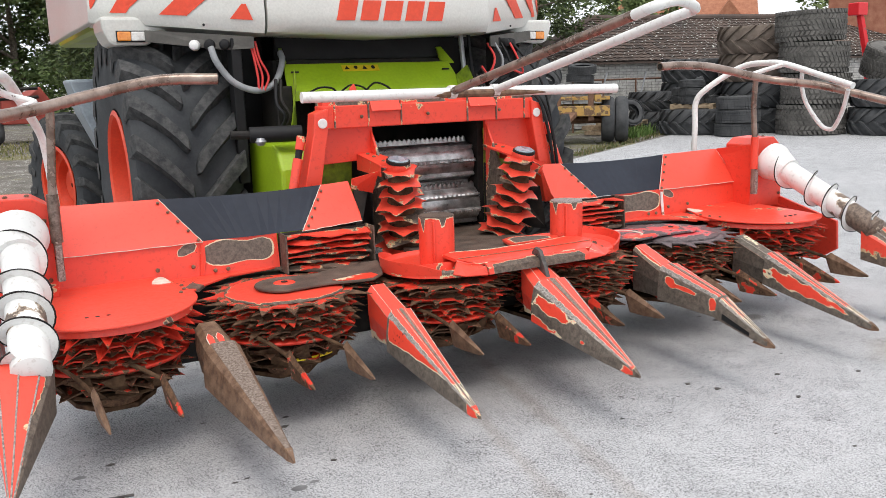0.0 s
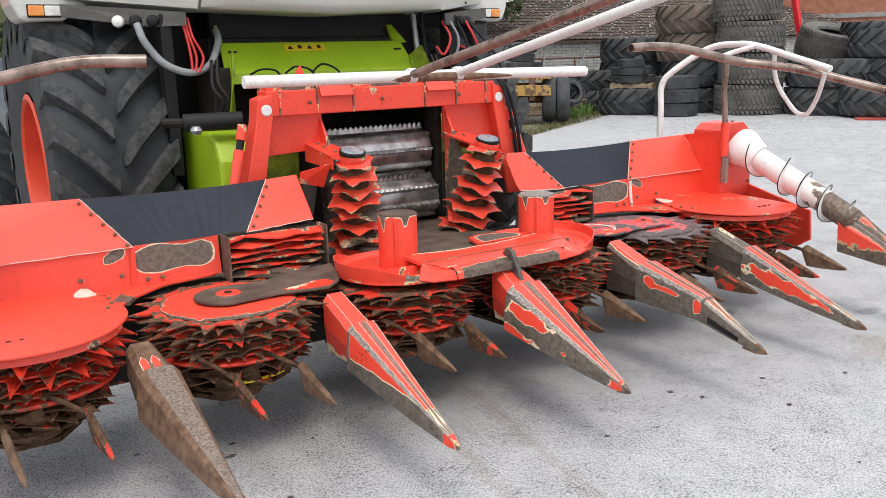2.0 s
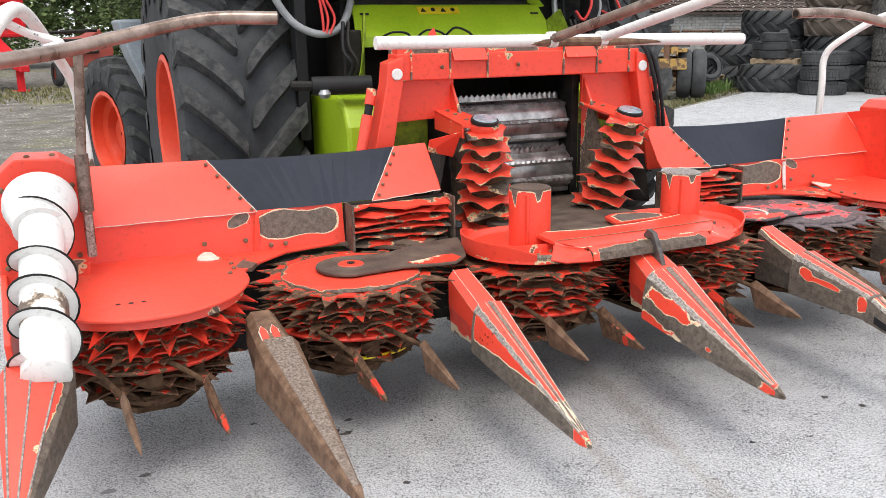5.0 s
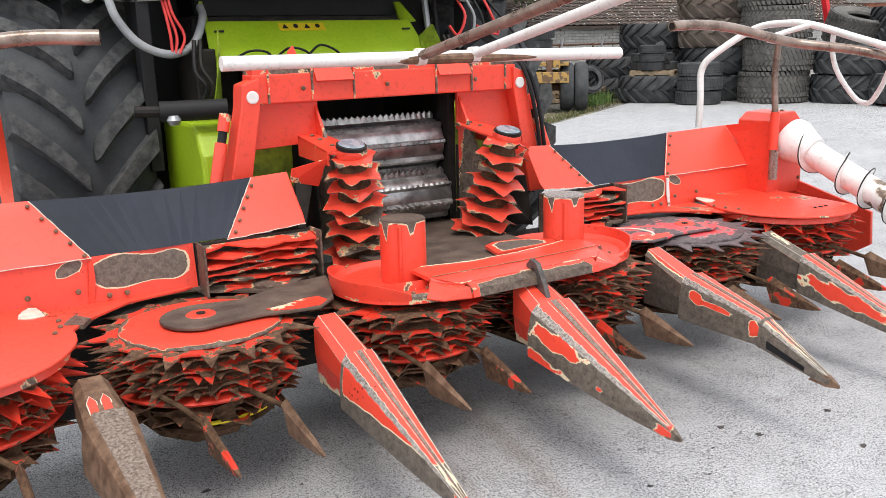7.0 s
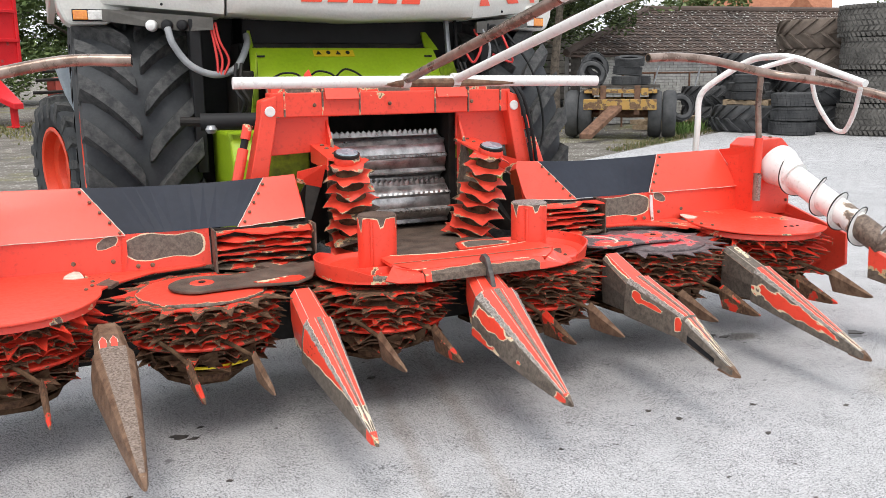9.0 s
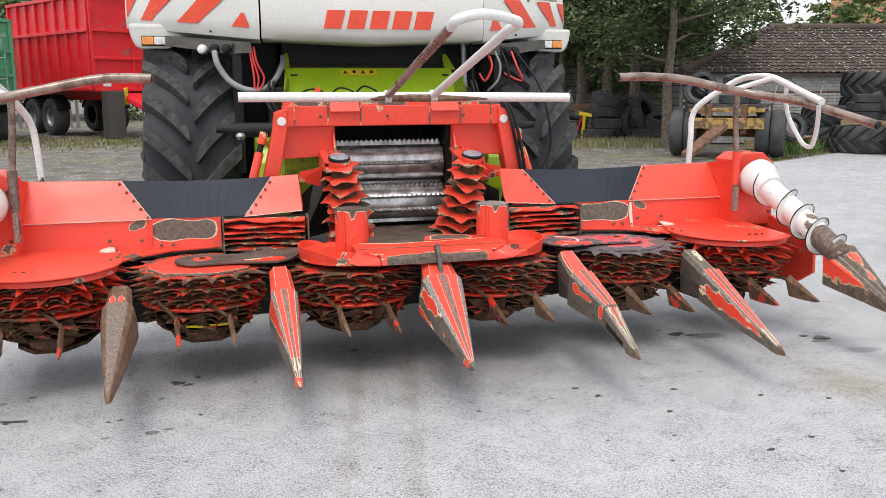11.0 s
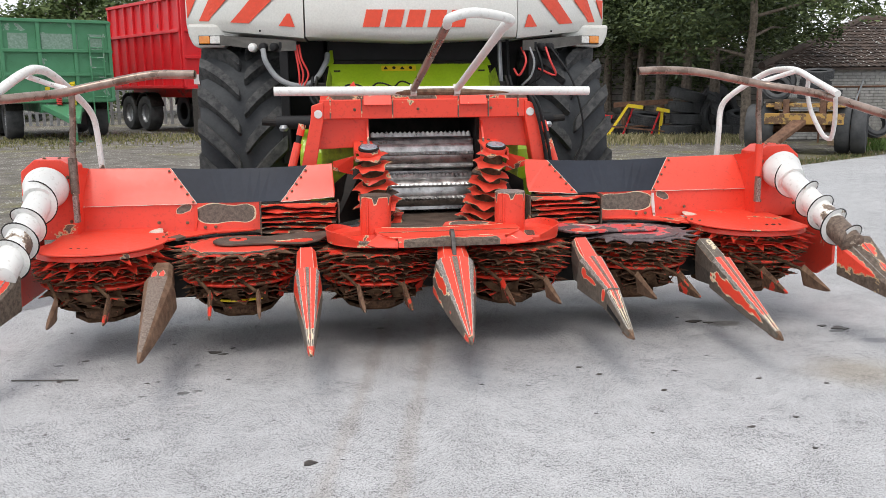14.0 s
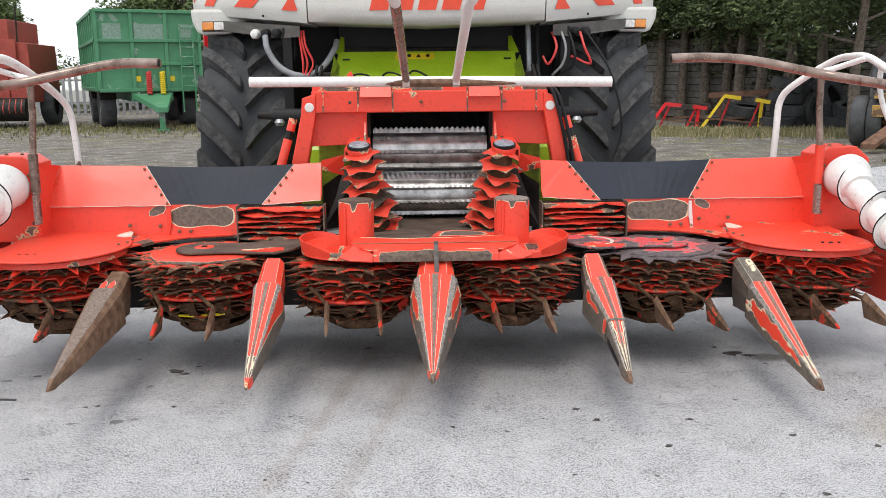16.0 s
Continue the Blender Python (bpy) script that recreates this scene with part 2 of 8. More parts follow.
MORTAR = plain("grey_mortar", (0.20, 0.195, 0.185), (0.32, 0.31, 0.30), 12, 0.9, 0.0, 0.4)
REDBRICK = plain("red_brick", (0.30, 0.11, 0.065), (0.42, 0.19, 0.12), 5, 0.85, 0.0, 0.4)
TILE = plain("dark_lichen_roof_tile", (0.050, 0.038, 0.032), (0.14, 0.098, 0.078), 0.9, 0.85, 0.0, 0.5, 30)
TILE_RED = plain("clay_roof_tile", (0.32, 0.12, 0.065), (0.45, 0.20, 0.115), 5, 0.85, 0.0, 0.5, 30)
LICHEN = plain("pale_lichen", (0.42, 0.42, 0.38), (0.62, 0.62, 0.58), 12, 0.9, 0.0, 0.4)
CONCRETE_POST = plain("grey_concrete_block", (0.22, 0.21, 0.20), (0.36, 0.35, 0.33), 8, 0.9, 0.0, 0.5)
SHEETGREY = plain("blue_grey_sheet_metal", (0.27, 0.31, 0.35), (0.36, 0.41, 0.45), 5, 0.5, 0.1)


def foliage(name, c1, c2, c3):
    m, tree, bsdf = nodes_of(name)
    geo = tree.nodes.new("ShaderNodeNewGeometry")
    col = ramp_node(tree, geo.outputs["Random Per Island"], [(0.0, c1), (0.5, c2), (1.0, c3)])
    tree.links.new(col, bsdf.inputs["Base Color"])
    bsdf.inputs["Roughness"].default_value = 0.65
    bsdf.inputs["Subsurface Weight"].default_value = 0.0
    return m


LEAF_DARK = foliage("dark_evergreen_leaf", (0.028, 0.046, 0.016), (0.066, 0.098, 0.032), (0.125, 0.165, 0.052))
LEAF = foliage("broad_green_leaf", (0.045, 0.075, 0.020), (0.085, 0.130, 0.034), (0.15, 0.20, 0.065))
LEAF_LIGHT = foliage("light_green_leaf", (0.085, 0.13, 0.035), (0.14, 0.19, 0.06), (0.20, 0.25, 0.10))
GRASS = foliage("rough_grass", (0.09, 0.10, 0.03), (0.17, 0.165, 0.06), (0.30, 0.26, 0.13))
GRASS_GREEN = foliage("lush_weed", (0.05, 0.10, 0.018), (0.09, 0.17, 0.03), (0.15, 0.22, 0.06))


def concrete():
    m, tree, bsdf = nodes_of("speckled_concrete")
    tc = tree.nodes.new("ShaderNodeTexCoord").outputs["Object"]
    big = noise_node(tree, 0.6, 5, 0.6, tc)
    mid = noise_node(tree, 4.0, 6, 0.7, tc)
    fine = noise_node(tree, 130, 3, 0.7, tc)
    grit = noise_node(tree, 320, 2, 0.6, tc)
    col = ramp_node(tree, big, [(0.33, (0.425, 0.425, 0.434)), (0.68, (0.490, 0.490, 0.498))])
    col = mix_node(tree, 0.4, col, ramp_node(tree, mid, [(0.3, (0.78, 0.78, 0.78)), (0.7, (1.08, 1.08, 1.08))]), "MULTIPLY")

    def specks(scale, reach, dark, sway):
        v = tree.nodes.new("ShaderNodeTexVoronoi")
        v.inputs["Scale"].default_value = scale
        tree.links.new(tc, v.inputs["Vector"])
        d = math_node(tree, "ADD", v.outputs["Distance"], math_node(tree, "MULTIPLY", math_node(tree, "SUBTRACT", noise_node(tree, scale * 0.9, 2, 0.5, tc), 0.5), 0.9))
        d = math_node(tree, "ADD", d, math_node(tree, "MULTIPLY", math_node(tree, "SUBTRACT", mid, 0.5), sway))
        return ramp_node(tree, d, [(reach, (dark, dark, dark)), (reach + 0.12, (1, 1, 1))])

    col = mix_node(tree, 0.45, col, specks(34, 0.06, 0.14, 0.7), "MULTIPLY")
    col = mix_node(tree, 0.55, col, specks(95, 0.20, 0.12, 0.5), "MULTIPLY")
    col = mix_node(tree, 0.85, col, specks(170, 0.23, 0.12, 0.4), "MULTIPLY")
    col = mix_node(tree, 0.75, col, ramp_node(tree, fine, [(0.34, (0.45, 0.45, 0.45)), (0.5, (1, 1, 1)), (0.66, (1.5, 1.5, 1.5))]), "MULTIPLY")
    stain = ramp_node(tree, noise_node(tree, 1.1, 6, 0.6, tc, 0.8), [(0.24, (0.7, 0.69, 0.68)), (0.36, (1, 1, 1))])
    col = mix_node(tree, 0.7, col, stain, "MULTIPLY")
    sep = tree.nodes.new("ShaderNodeSeparateXYZ")
    tree.links.new(tc, sep.inputs[0])
    for x0 in (-0.56, -0.28):
        off = math_node(tree, "SUBTRACT", sep.outputs["X"], math_node(tree, "ADD", math_node(tree, "MULTIPLY", sep.outputs["Y"], 0.2), x0))
        off = math_node(tree, "ADD", math_node(tree, "ABSOLUTE", off, 0.0), math_node(tree, "MULTIPLY", math_node(tree, "SUBTRACT", mid, 0.5), 0.12))
        col = mix_node(tree, 0.8, col, ramp_node(tree, off, [(0.015, (0.86, 0.82, 0.78)), (0.055, (1, 1, 1))]), "MULTIPLY")
    # The last wide ellipse paints shade on the slab under the header.
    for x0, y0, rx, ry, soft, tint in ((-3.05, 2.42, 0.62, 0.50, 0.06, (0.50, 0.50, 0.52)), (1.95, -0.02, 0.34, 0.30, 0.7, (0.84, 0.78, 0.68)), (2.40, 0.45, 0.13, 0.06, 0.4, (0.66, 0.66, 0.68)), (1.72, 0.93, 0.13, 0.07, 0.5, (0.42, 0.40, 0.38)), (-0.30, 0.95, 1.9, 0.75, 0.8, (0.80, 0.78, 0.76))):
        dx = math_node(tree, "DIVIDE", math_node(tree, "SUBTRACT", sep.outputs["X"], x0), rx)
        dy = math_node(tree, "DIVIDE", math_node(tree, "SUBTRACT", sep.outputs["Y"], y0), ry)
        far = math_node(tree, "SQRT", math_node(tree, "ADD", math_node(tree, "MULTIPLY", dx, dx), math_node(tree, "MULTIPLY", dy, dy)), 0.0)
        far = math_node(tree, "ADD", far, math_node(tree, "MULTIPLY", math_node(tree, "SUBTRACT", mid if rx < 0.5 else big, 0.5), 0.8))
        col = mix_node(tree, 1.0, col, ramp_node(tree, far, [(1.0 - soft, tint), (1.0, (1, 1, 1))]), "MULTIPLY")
    tree.links.new(col, bsdf.inputs["Base Color"])
    bsdf.inputs["Roughness"].default_value = 0.82
    bump_node(tree, bsdf, math_node(tree, "ADD", fine, math_node(tree, "MULTIPLY", grit, 0.5)), 0.6, 0.005)
    return m


def gravel():
    m, tree, bsdf = nodes_of("dirty_gravel")
    tc = tree.nodes.new("ShaderNodeTexCoord").outputs["Object"]
    big = noise_node(tree, 0.35, 5, 0.6, tc)
    mid = noise_node(tree, 2.2, 5, 0.65, tc)
    fine = noise_node(tree, 38, 3, 0.7, tc)
    col = ramp_node(tree, mid, [(0.32, (0.095, 0.084, 0.068)), (0.66, (0.215, 0.20, 0.175))])
    grass = ramp_node(tree, math_node(tree, "ADD", big, math_node(tree, "MULTIPLY", math_node(tree, "SUBTRACT", mid, 0.5), 0.4)), [(0.54, (0, 0, 0)), (0.66, (1, 1, 1))])
    col = mix_node(tree, grass, col, (0.17, 0.16, 0.065))
    stones = tree.nodes.new("ShaderNodeTexVoronoi")
    stones.inputs["Scale"].default_value = 16
    tree.links.new(tc, stones.inputs["Vector"])
    near = math_node(tree, "ADD", stones.outputs["Distance"], math_node(tree, "MULTIPLY", math_node(tree, "SUBTRACT", mid, 0.5), -1.1))
    col = mix_node(tree, ramp_node(tree, near, [(0.14, (1, 1, 1)), (0.24, (0, 0, 0))]), col, (0.50, 0.49, 0.46))
    col = mix_node(tree, 0.6, col, ramp_node(tree, fine, [(0.32, (0.35, 0.35, 0.35)), (0.62, (1.25, 1.22, 1.2))]), "MULTIPLY")
    tree.links.new(col, bsdf.inputs["Base Color"])
    bsdf.inputs["Roughness"].default_value = 0.92
    bump_node(tree, bsdf, fine, 0.8, 0.02)
    return m


CONCRETE, GRAVEL = concrete(), gravel()


def glass_mat():
    m, tree, bsdf = nodes_of("tinted_cab_glass")
    bsdf.inputs["Base Color"].default_value = (0.05, 0.09, 0.085, 1)
    bsdf.inputs["Roughness"].default_value = 0.04
    bsdf.inputs["Transmission Weight"].default_value = 0.35
    return m


GLASS = glass_mat()


# ---- mesh helpers ----
class Form:
    """A growing mesh: points, faces, one wear value a point, one material slot a face."""

    def __init__(self):
        self.v, self.f, self.w, self.m = [], [], [], []
        self.wear, self.slot = 0.0, 0

    def add(self, verts, faces, wear=None):
        o = len(self.v)
        self.v += [tuple(p) for p in verts]
        self.w += list(wear) if wear is not None else [self.wear] * len(verts)
        self.f += [tuple(i + o for i in f) for f in faces]
        self.m += [self.slot] * len(faces)
        return self

    def box(self, x0, x1, y0, y1, z0, z1, T=None):
        p = [Vector((x, y, z)) for z in (z0, z1) for y in (y0, y1) for x in (x0, x1)]
        if T is not None:
            p = [T @ q for q in p]
        return self.add(p, [(0, 2, 3, 1), (4, 5, 7, 6), (0, 1, 5, 4), (2, 6, 7, 3), (0, 4, 6, 2), (1, 3, 7, 5)])

    def plate(self, pts, thick, direction=None, wear=None):
        """A flat plate: a polygon in space, given a thickness against its normal or along a direction."""
        pts = [Vector(p) for p in pts]
        if direction is None:
            n = Vector((0, 0, 0))
            for a, b in zip(pts, pts[1:] + pts[:1]):
                n += a.cross(b)
            direction = -n.normalized()
        d = Vector(direction) * thick
        k = len(pts)
        faces = [tuple(range(k)), tuple(range(2 * k - 1, k - 1, -1))]
        faces += [(i, i + k, (i + 1) % k + k, (i + 1) % k) for i in range(k)]
        return self.add(pts + [p + d for p in pts], faces, None if wear is None else list(wear) * 2)

    def loft(self, rings, caps=True, closed=True, wear=None):
        n = len(rings[0])
        faces = []
        for i in range(len(rings) - 1):
            for j in range(n if closed else n - 1):
                k = (j + 1) % n
                faces.append((i * n + j, i * n + k, (i + 1) * n + k, (i + 1) * n + j))
        if caps:
            faces += [tuple(range(n - 1, -1, -1)), tuple(range((len(rings) - 1) * n, len(rings) * n))]
        return self.add([p for r in rings for p in r], faces, wear)

    def lathe(self, profile, n=32, T=None, caps=True, a0=0.0):
        rings = []
        for r, h in profile:
            ring = [Vector((r * math.cos(a0 + 2 * math.pi * i / n), r * math.sin(a0 + 2 * math.pi * i / n), h)) for i in range(n)]
            rings.append([T @ p for p in ring] if T is not None else ring)
        return self.loft(rings, caps)

    def tube(self, path, r, n=12, caps=True):
        path = [Vector(p) for p in path]
        rad = r if isinstance(r, (list, tuple)) else [r] * len(path)
        rings, u = [], None
        for i, p in enumerate(path):
            d = (path[min(i + 1, len(path) - 1)] - path[max(i - 1, 0)]).normalized()
            u = (u - d * u.dot(d)) if u is not None else d.orthogonal()
            u.normalize()
            w = d.cross(u)
            rings.append([p + (u * math.cos(2 * math.pi * k / n) + w * math.sin(2 * math.pi * k / n)) * rad[i] for k in range(n)])
        return self.loft(rings, caps)

    def star(self, n, r_in, r_root, r_tip, thick, T=None, sweep=0.5, droop=0.0, a0=0.0, jitter=0.0, rnd=None, wear_tip=0.0):
        """A flat ring with swept triangular teeth, thinner at their points."""
        verts, wear, outline = [], [], []
        for i in range(n):
            j = rnd.uniform(-jitter, jitter) if rnd else 0.0
            lift = rnd.uniform(-1.3, 0.9) * thick if rnd else 0.0
            reach = r_root * 1.05 if rnd and rnd.random() < 0.05 else r_tip * (1 + 0.3 * j)
            for k, (fa, r, th, dz) in enumerate(((0.0, r_root, thick, 0.0), (0.16, r_root * 1.012, thick, 0.0), (0.10 + 0.7 * sweep + j, reach, thick * 0.3, lift - droop), (0.68, r_root * 1.012, thick, 0.0))):
                a = a0 + 2 * math.pi * (i + fa) / n
                outline.append((a, r, th, dz, wear_tip if k == 2 else 0.0))
        m = len(outline)
        for a, r, th, dz, wt in outline:
            c, s = math.cos(a), math.sin(a)
            for rr, z in ((r_in, thick / 2), (r, th / 2 + dz), (r, -th / 2 + dz), (r_in, -thick / 2)):
                verts.append(Vector((rr * c, rr * s, z)))
            wear += [self.wear, self.wear + wt, self.wear + wt, self.wear]
        faces = []
        for i in range(m):
            a, b = i * 4, ((i + 1) % m) * 4
            faces += [(a, b, b + 1, a + 1)[::-1], (a + 1, b + 1, b + 2, a + 2)[::-1], (a + 2, b + 2, b + 3, a + 3)[::-1], (a + 3, b + 3, b, a)[::-1]]
        if T is not None:
            verts = [T @ p for p in verts]
        return self.add(verts, faces, wear)


def smooth_path(pts, steps=6):
    """A rounded path through the given points."""
    pts = [Vector(p) for p in pts]
    out = []
    ext = [2 * pts[0] - pts[1]] + pts + [2 * pts[-1] - pts[-2]]
    for i in range(1, len(ext) - 2):
        a, b, c, d = ext[i - 1:i + 3]
        for k in range(steps):
            t = k / steps
            out.append(0.5 * ((2 * b) + (c - a) * t + (2 * a - 5 * b + 4 * c - d) * t * t + (3 * b - a - 3 * c + d) * t ** 3))
    out.append(pts[-1])
    return out


def part(name, form, material, parent=None, label="", bevel=0.0, smooth=False, at=None, angle=35):
    mesh = bpy.data.meshes.new(name)
    mesh.from_pydata([tuple(p) for p in form.v], [], form.f)
    bm = bmesh.new()
    bm.from_mesh(mesh)
    bmesh.ops.recalc_face_normals(bm, faces=bm.faces)
    bm.to_mesh(mesh)
    bm.free()
    mats = material if isinstance(material, (list, tuple)) else [material]
    for m in mats:
        mesh.materials.append(m)
    if len(mats) > 1:
        mesh.polygons.foreach_set("material_index", form.m)
    if any(form.w):
        mesh.attributes.new("wear", "FLOAT", "POINT").data.foreach_set("value", form.w)
    if smooth:
        mesh.shade_smooth()
        mesh.set_sharp_from_angle(angle=radians(angle))
    mesh.update()
    ob = new(name, mesh)
    if at is not None:
        ob.matrix_basis = at
    if parent is not None:
        ob.parent = parent
    if label:
        ob["label"] = label
    if bevel:
        b = ob.modifiers.new("worn_edge", "BEVEL")
        b.width, b.segments, b.limit_method, b.angle_limit = bevel, 2, "ANGLE", radians(30)
    return ob


def share(ob, at, parent):
    """Another part on the same mesh."""
    o = new(ob.name.split(".")[0], ob.data)
    o.matrix_basis = at
    o.parent = parent
    return o


def thing(name, label, category, x=0, y=0, z=0, rz=0, group=""):
    ob = new(name)
    ob.empty_display_size = 0.2
    ob.matrix_basis = pose(x, y, z, 0, 0, rz)
    return tagged(ob, label, category, group)


def structure(ob, label, category=""):
    return tagged(ob, label, category, "", "structure")


# ---- ground ----
f = Form()
f.add([(-400, -300, -0.02), (400, -300, -0.02), (400, 600, -0.02), (-400, 600, -0.02)], [(0, 1, 2, 3)])
structure(part("ground", f, GRAVEL), "dirty gravel yard with patches of dry grass", "ground")
EDGE = lambda x: 3.9 + 0.615 * (x + 2.4)
f = Form()
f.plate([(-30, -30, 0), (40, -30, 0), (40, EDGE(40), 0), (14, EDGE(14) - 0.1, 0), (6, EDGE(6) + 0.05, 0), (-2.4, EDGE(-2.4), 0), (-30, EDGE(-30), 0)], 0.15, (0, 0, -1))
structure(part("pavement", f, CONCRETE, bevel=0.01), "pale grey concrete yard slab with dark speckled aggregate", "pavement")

# ---- maize header ----
header = thing("maize_header", "worn red six-row maize header with muddy toothed drums", "maize header")
rng = random.Random(5)
DRUMS = [(0.385, 0.985), (1.145, 1.01), (1.885, 1.04)]


def bolt(x, y, z, r=0.011, normal=(0, -1, 0.3), mat=BROWN):
    r *= 0.85
    T = Matrix.Translation((x, y, z)) @ Vector(normal).to_track_quat("Z", "Y").to_matrix().to_4x4()
    fm = Form()
    fm.lathe([(r, 0), (r, 0.004), (r * 0.55, 0.008)], 8, T)
    part("bolt", fm, mat, header)


DARKSTEEL = plain("dark_worn_steel", (0.05, 0.045, 0.042), (0.14, 0.125, 0.115), 30, 0.5, 0.3, 0.3, 160)
CREAM = plain("cream_primer", (0.60, 0.52, 0.42), (0.78, 0.72, 0.62), 30, 0.6, 0.0, 0.2, 120)
PRIM = plain("dull_primer_line", (0.22, 0.10, 0.06), (0.44, 0.28, 0.18), 40, 0.7, 0.0, 0.1)
ARMRED = worn("purple_red_worn_paint", (0.62, 0.055, 0.065), (0.74, 0.09, 0.10), (0.42, 0.26, 0.24), (0.075, 0.055, 0.058), (0.20, 0.165, 0.17), level=0.54, scale=11, rough=0.4, band=0.02)


def drum(s, k):
    cx, cy = DRUMS[k]
    cx *= s
    T = Matrix.Translation((cx, cy, 0))
    top = 0.572 if k else 0.550
    fm = Form()
    prof, w = [(0.10, 0.21), (0.12, 0.30), (0.19, 0.335), (0.232, 0.375), (0.240, top - 0.170)], [0.2] * 5
    for hi, lo in ((0.128, 0.112), (0.105, 0.083), (0.074, 0.064), (0.054, 0.026), (0.016, 0.004)):
        prof += [(0.276, top - hi), (0.240, top - hi + 0.4 * (hi - lo)), (0.252, top - lo)]
        w += [0.04, 0.16, 0.12]
    prof.append((0.20, top))
    w.append(0.1)
    fm.lathe(prof, 40, T)
    fm.w = [v - (0.10 if k == 2 and v < 0.15 else 0.0) for v in w for _ in range(40)]
    body = part("drum", fm, TOOTH, header, "muddy ribbed drum core with leftover red", smooth=True)
    outer = k == 2
    levels = [
        (0.0, 0.300, 0.384 if not outer else 0.398, 17, 0.006 if not outer else 0.030, -0.01),
        (0.021, 0.286, 0.352, 26, 0.004, 0.05),
        (0.058, 0.297, 0.374 if not outer else 0.388, 19, 0.006 if not outer else 0.026, -0.01),
        (0.078, 0.284, 0.344, 28, 0.004, 0.06),
        (0.108, 0.290, 0.356, 22, 0.006, 0.01),
        (0.132, 0.284, 0.332, 34, 0.002, 0.0),
    ]
    for i, (dz, rr, rt, n, dr, wear) in enumerate(levels):
        fm = Form()
        dull = k == 1 and s > 0 and i == 0
        fm.wear = wear - (0.14 if outer and i in (0, 2) else 0.0) if not dull else 0.07
        fm.star(n, 0.2, rr, rt, 0.0065, T @ Matrix.Translation((0, 0, top - dz)) @ pose(0, 0, 0, rng.uniform(-0.7, 0.7), rng.uniform(-0.7, 0.7), 0), 0.54 if s > 0 else 0.36, dr, rng.uniform(0, 6), 0.17, rng, 0.05)
        part("toothed_disc", fm, ARMRED if dull else TOOTH, body, "toothed steel disc with mud and leftover red paint")
    # smooth red ring at the foot of the toothed part
    fm = Form()
    fm.wear = -0.05 if k == 1 or s < 0 else 0.0
    fm.lathe([(0.25, top - 0.150), (0.302, top - 0.154), (0.307, top - 0.160), (0.300, top - 0.168), (0.24, top - 0.176)], 44, T)
    part("foot_ring", fm, TOOTH, body, "red foot ring", smooth=True)
    for zz, r0, r1, nn, dd in ((top - 0.188, 0.258, 0.330, 9, 0.012), (top - 0.208, 0.246, 0.315, 11, 0.010), (top - 0.230, 0.240, 0.305, 8, 0.016), (top - 0.252, 0.225, 0.290, 7, 0.014)):
        fm = Form()
        fm.wear = 0.09
        fm.star(nn, 0.12, r0, r1, 0.008, T @ Matrix.Translation((0, 0, zz)) @ pose(0, 0, 0, rng.uniform(-3, 3), rng.uniform(-3, 3), 0), 0.45, dd, rng.uniform(0, 6), 0.25, rng)
        part("knife_disc", fm, TOOTH, body, "mud-caked lower knife disc")
    # twisted vanes below the ring, standing on a base plate
    for j in range(11):
        a = 2 * math.pi * j / 11 + rng.uniform(-0.12, 0.12)
        tw = rng.uniform(0.10, 0.22)
        rings = []
        for q, r, z, hw in ((0.0, 0.272, top - 0.185, 0.045), (0.35, 0.262, top - 0.225, 0.030), (0.7, 0.242, top - 0.250, 0.028), (1.0, 0.228, 0.296, 0.046)):
            c_, s_ = math.cos(a + tw * q), math.sin(a + tw * q)
            mid_ = Vector((cx + r * c_, cy + r * s_, z))
            tn = Vector((-s_, c_, 0.25 * (1 - 2 * q)))
            o_ = Vector((c_, s_, 0)) * 0.004
            rings.append([mid_ - tn * hw - o_, mid_ + tn * hw - o_, mid_ + tn * hw + o_, mid_ - tn * hw + o_])
        fm = Form()
        fm.wear = 0.10 if j % 5 else -0.10
        fm.loft(rings)
        part("vane", fm, MUD if j % 5 else TOOTH, body)
    fm = Form()
    fm.lathe([(0.10, 0.272), (0.222, 0.280), (0.230, 0.287), (0.222, 0.296), (0.10, 0.302)], 36, T)
    part("base_plate", fm, MUD, body, "mud-caked base plate", smooth=True)
    if k == 1 and s < 0:
        fm = Form()
        fm.tube([(cx + 0.238 * math.cos(a), cy + 0.238 * math.sin(a), 0.318) for a in [radians(-112 + 9 * i) for i in range(7)]], 0.007, 6)
        part("yellow_band", fm, YELLOW, body, "yellow band under the drum")
    return body


for side in (-1, 1):
    for k in range(3):
        drum(side, k)


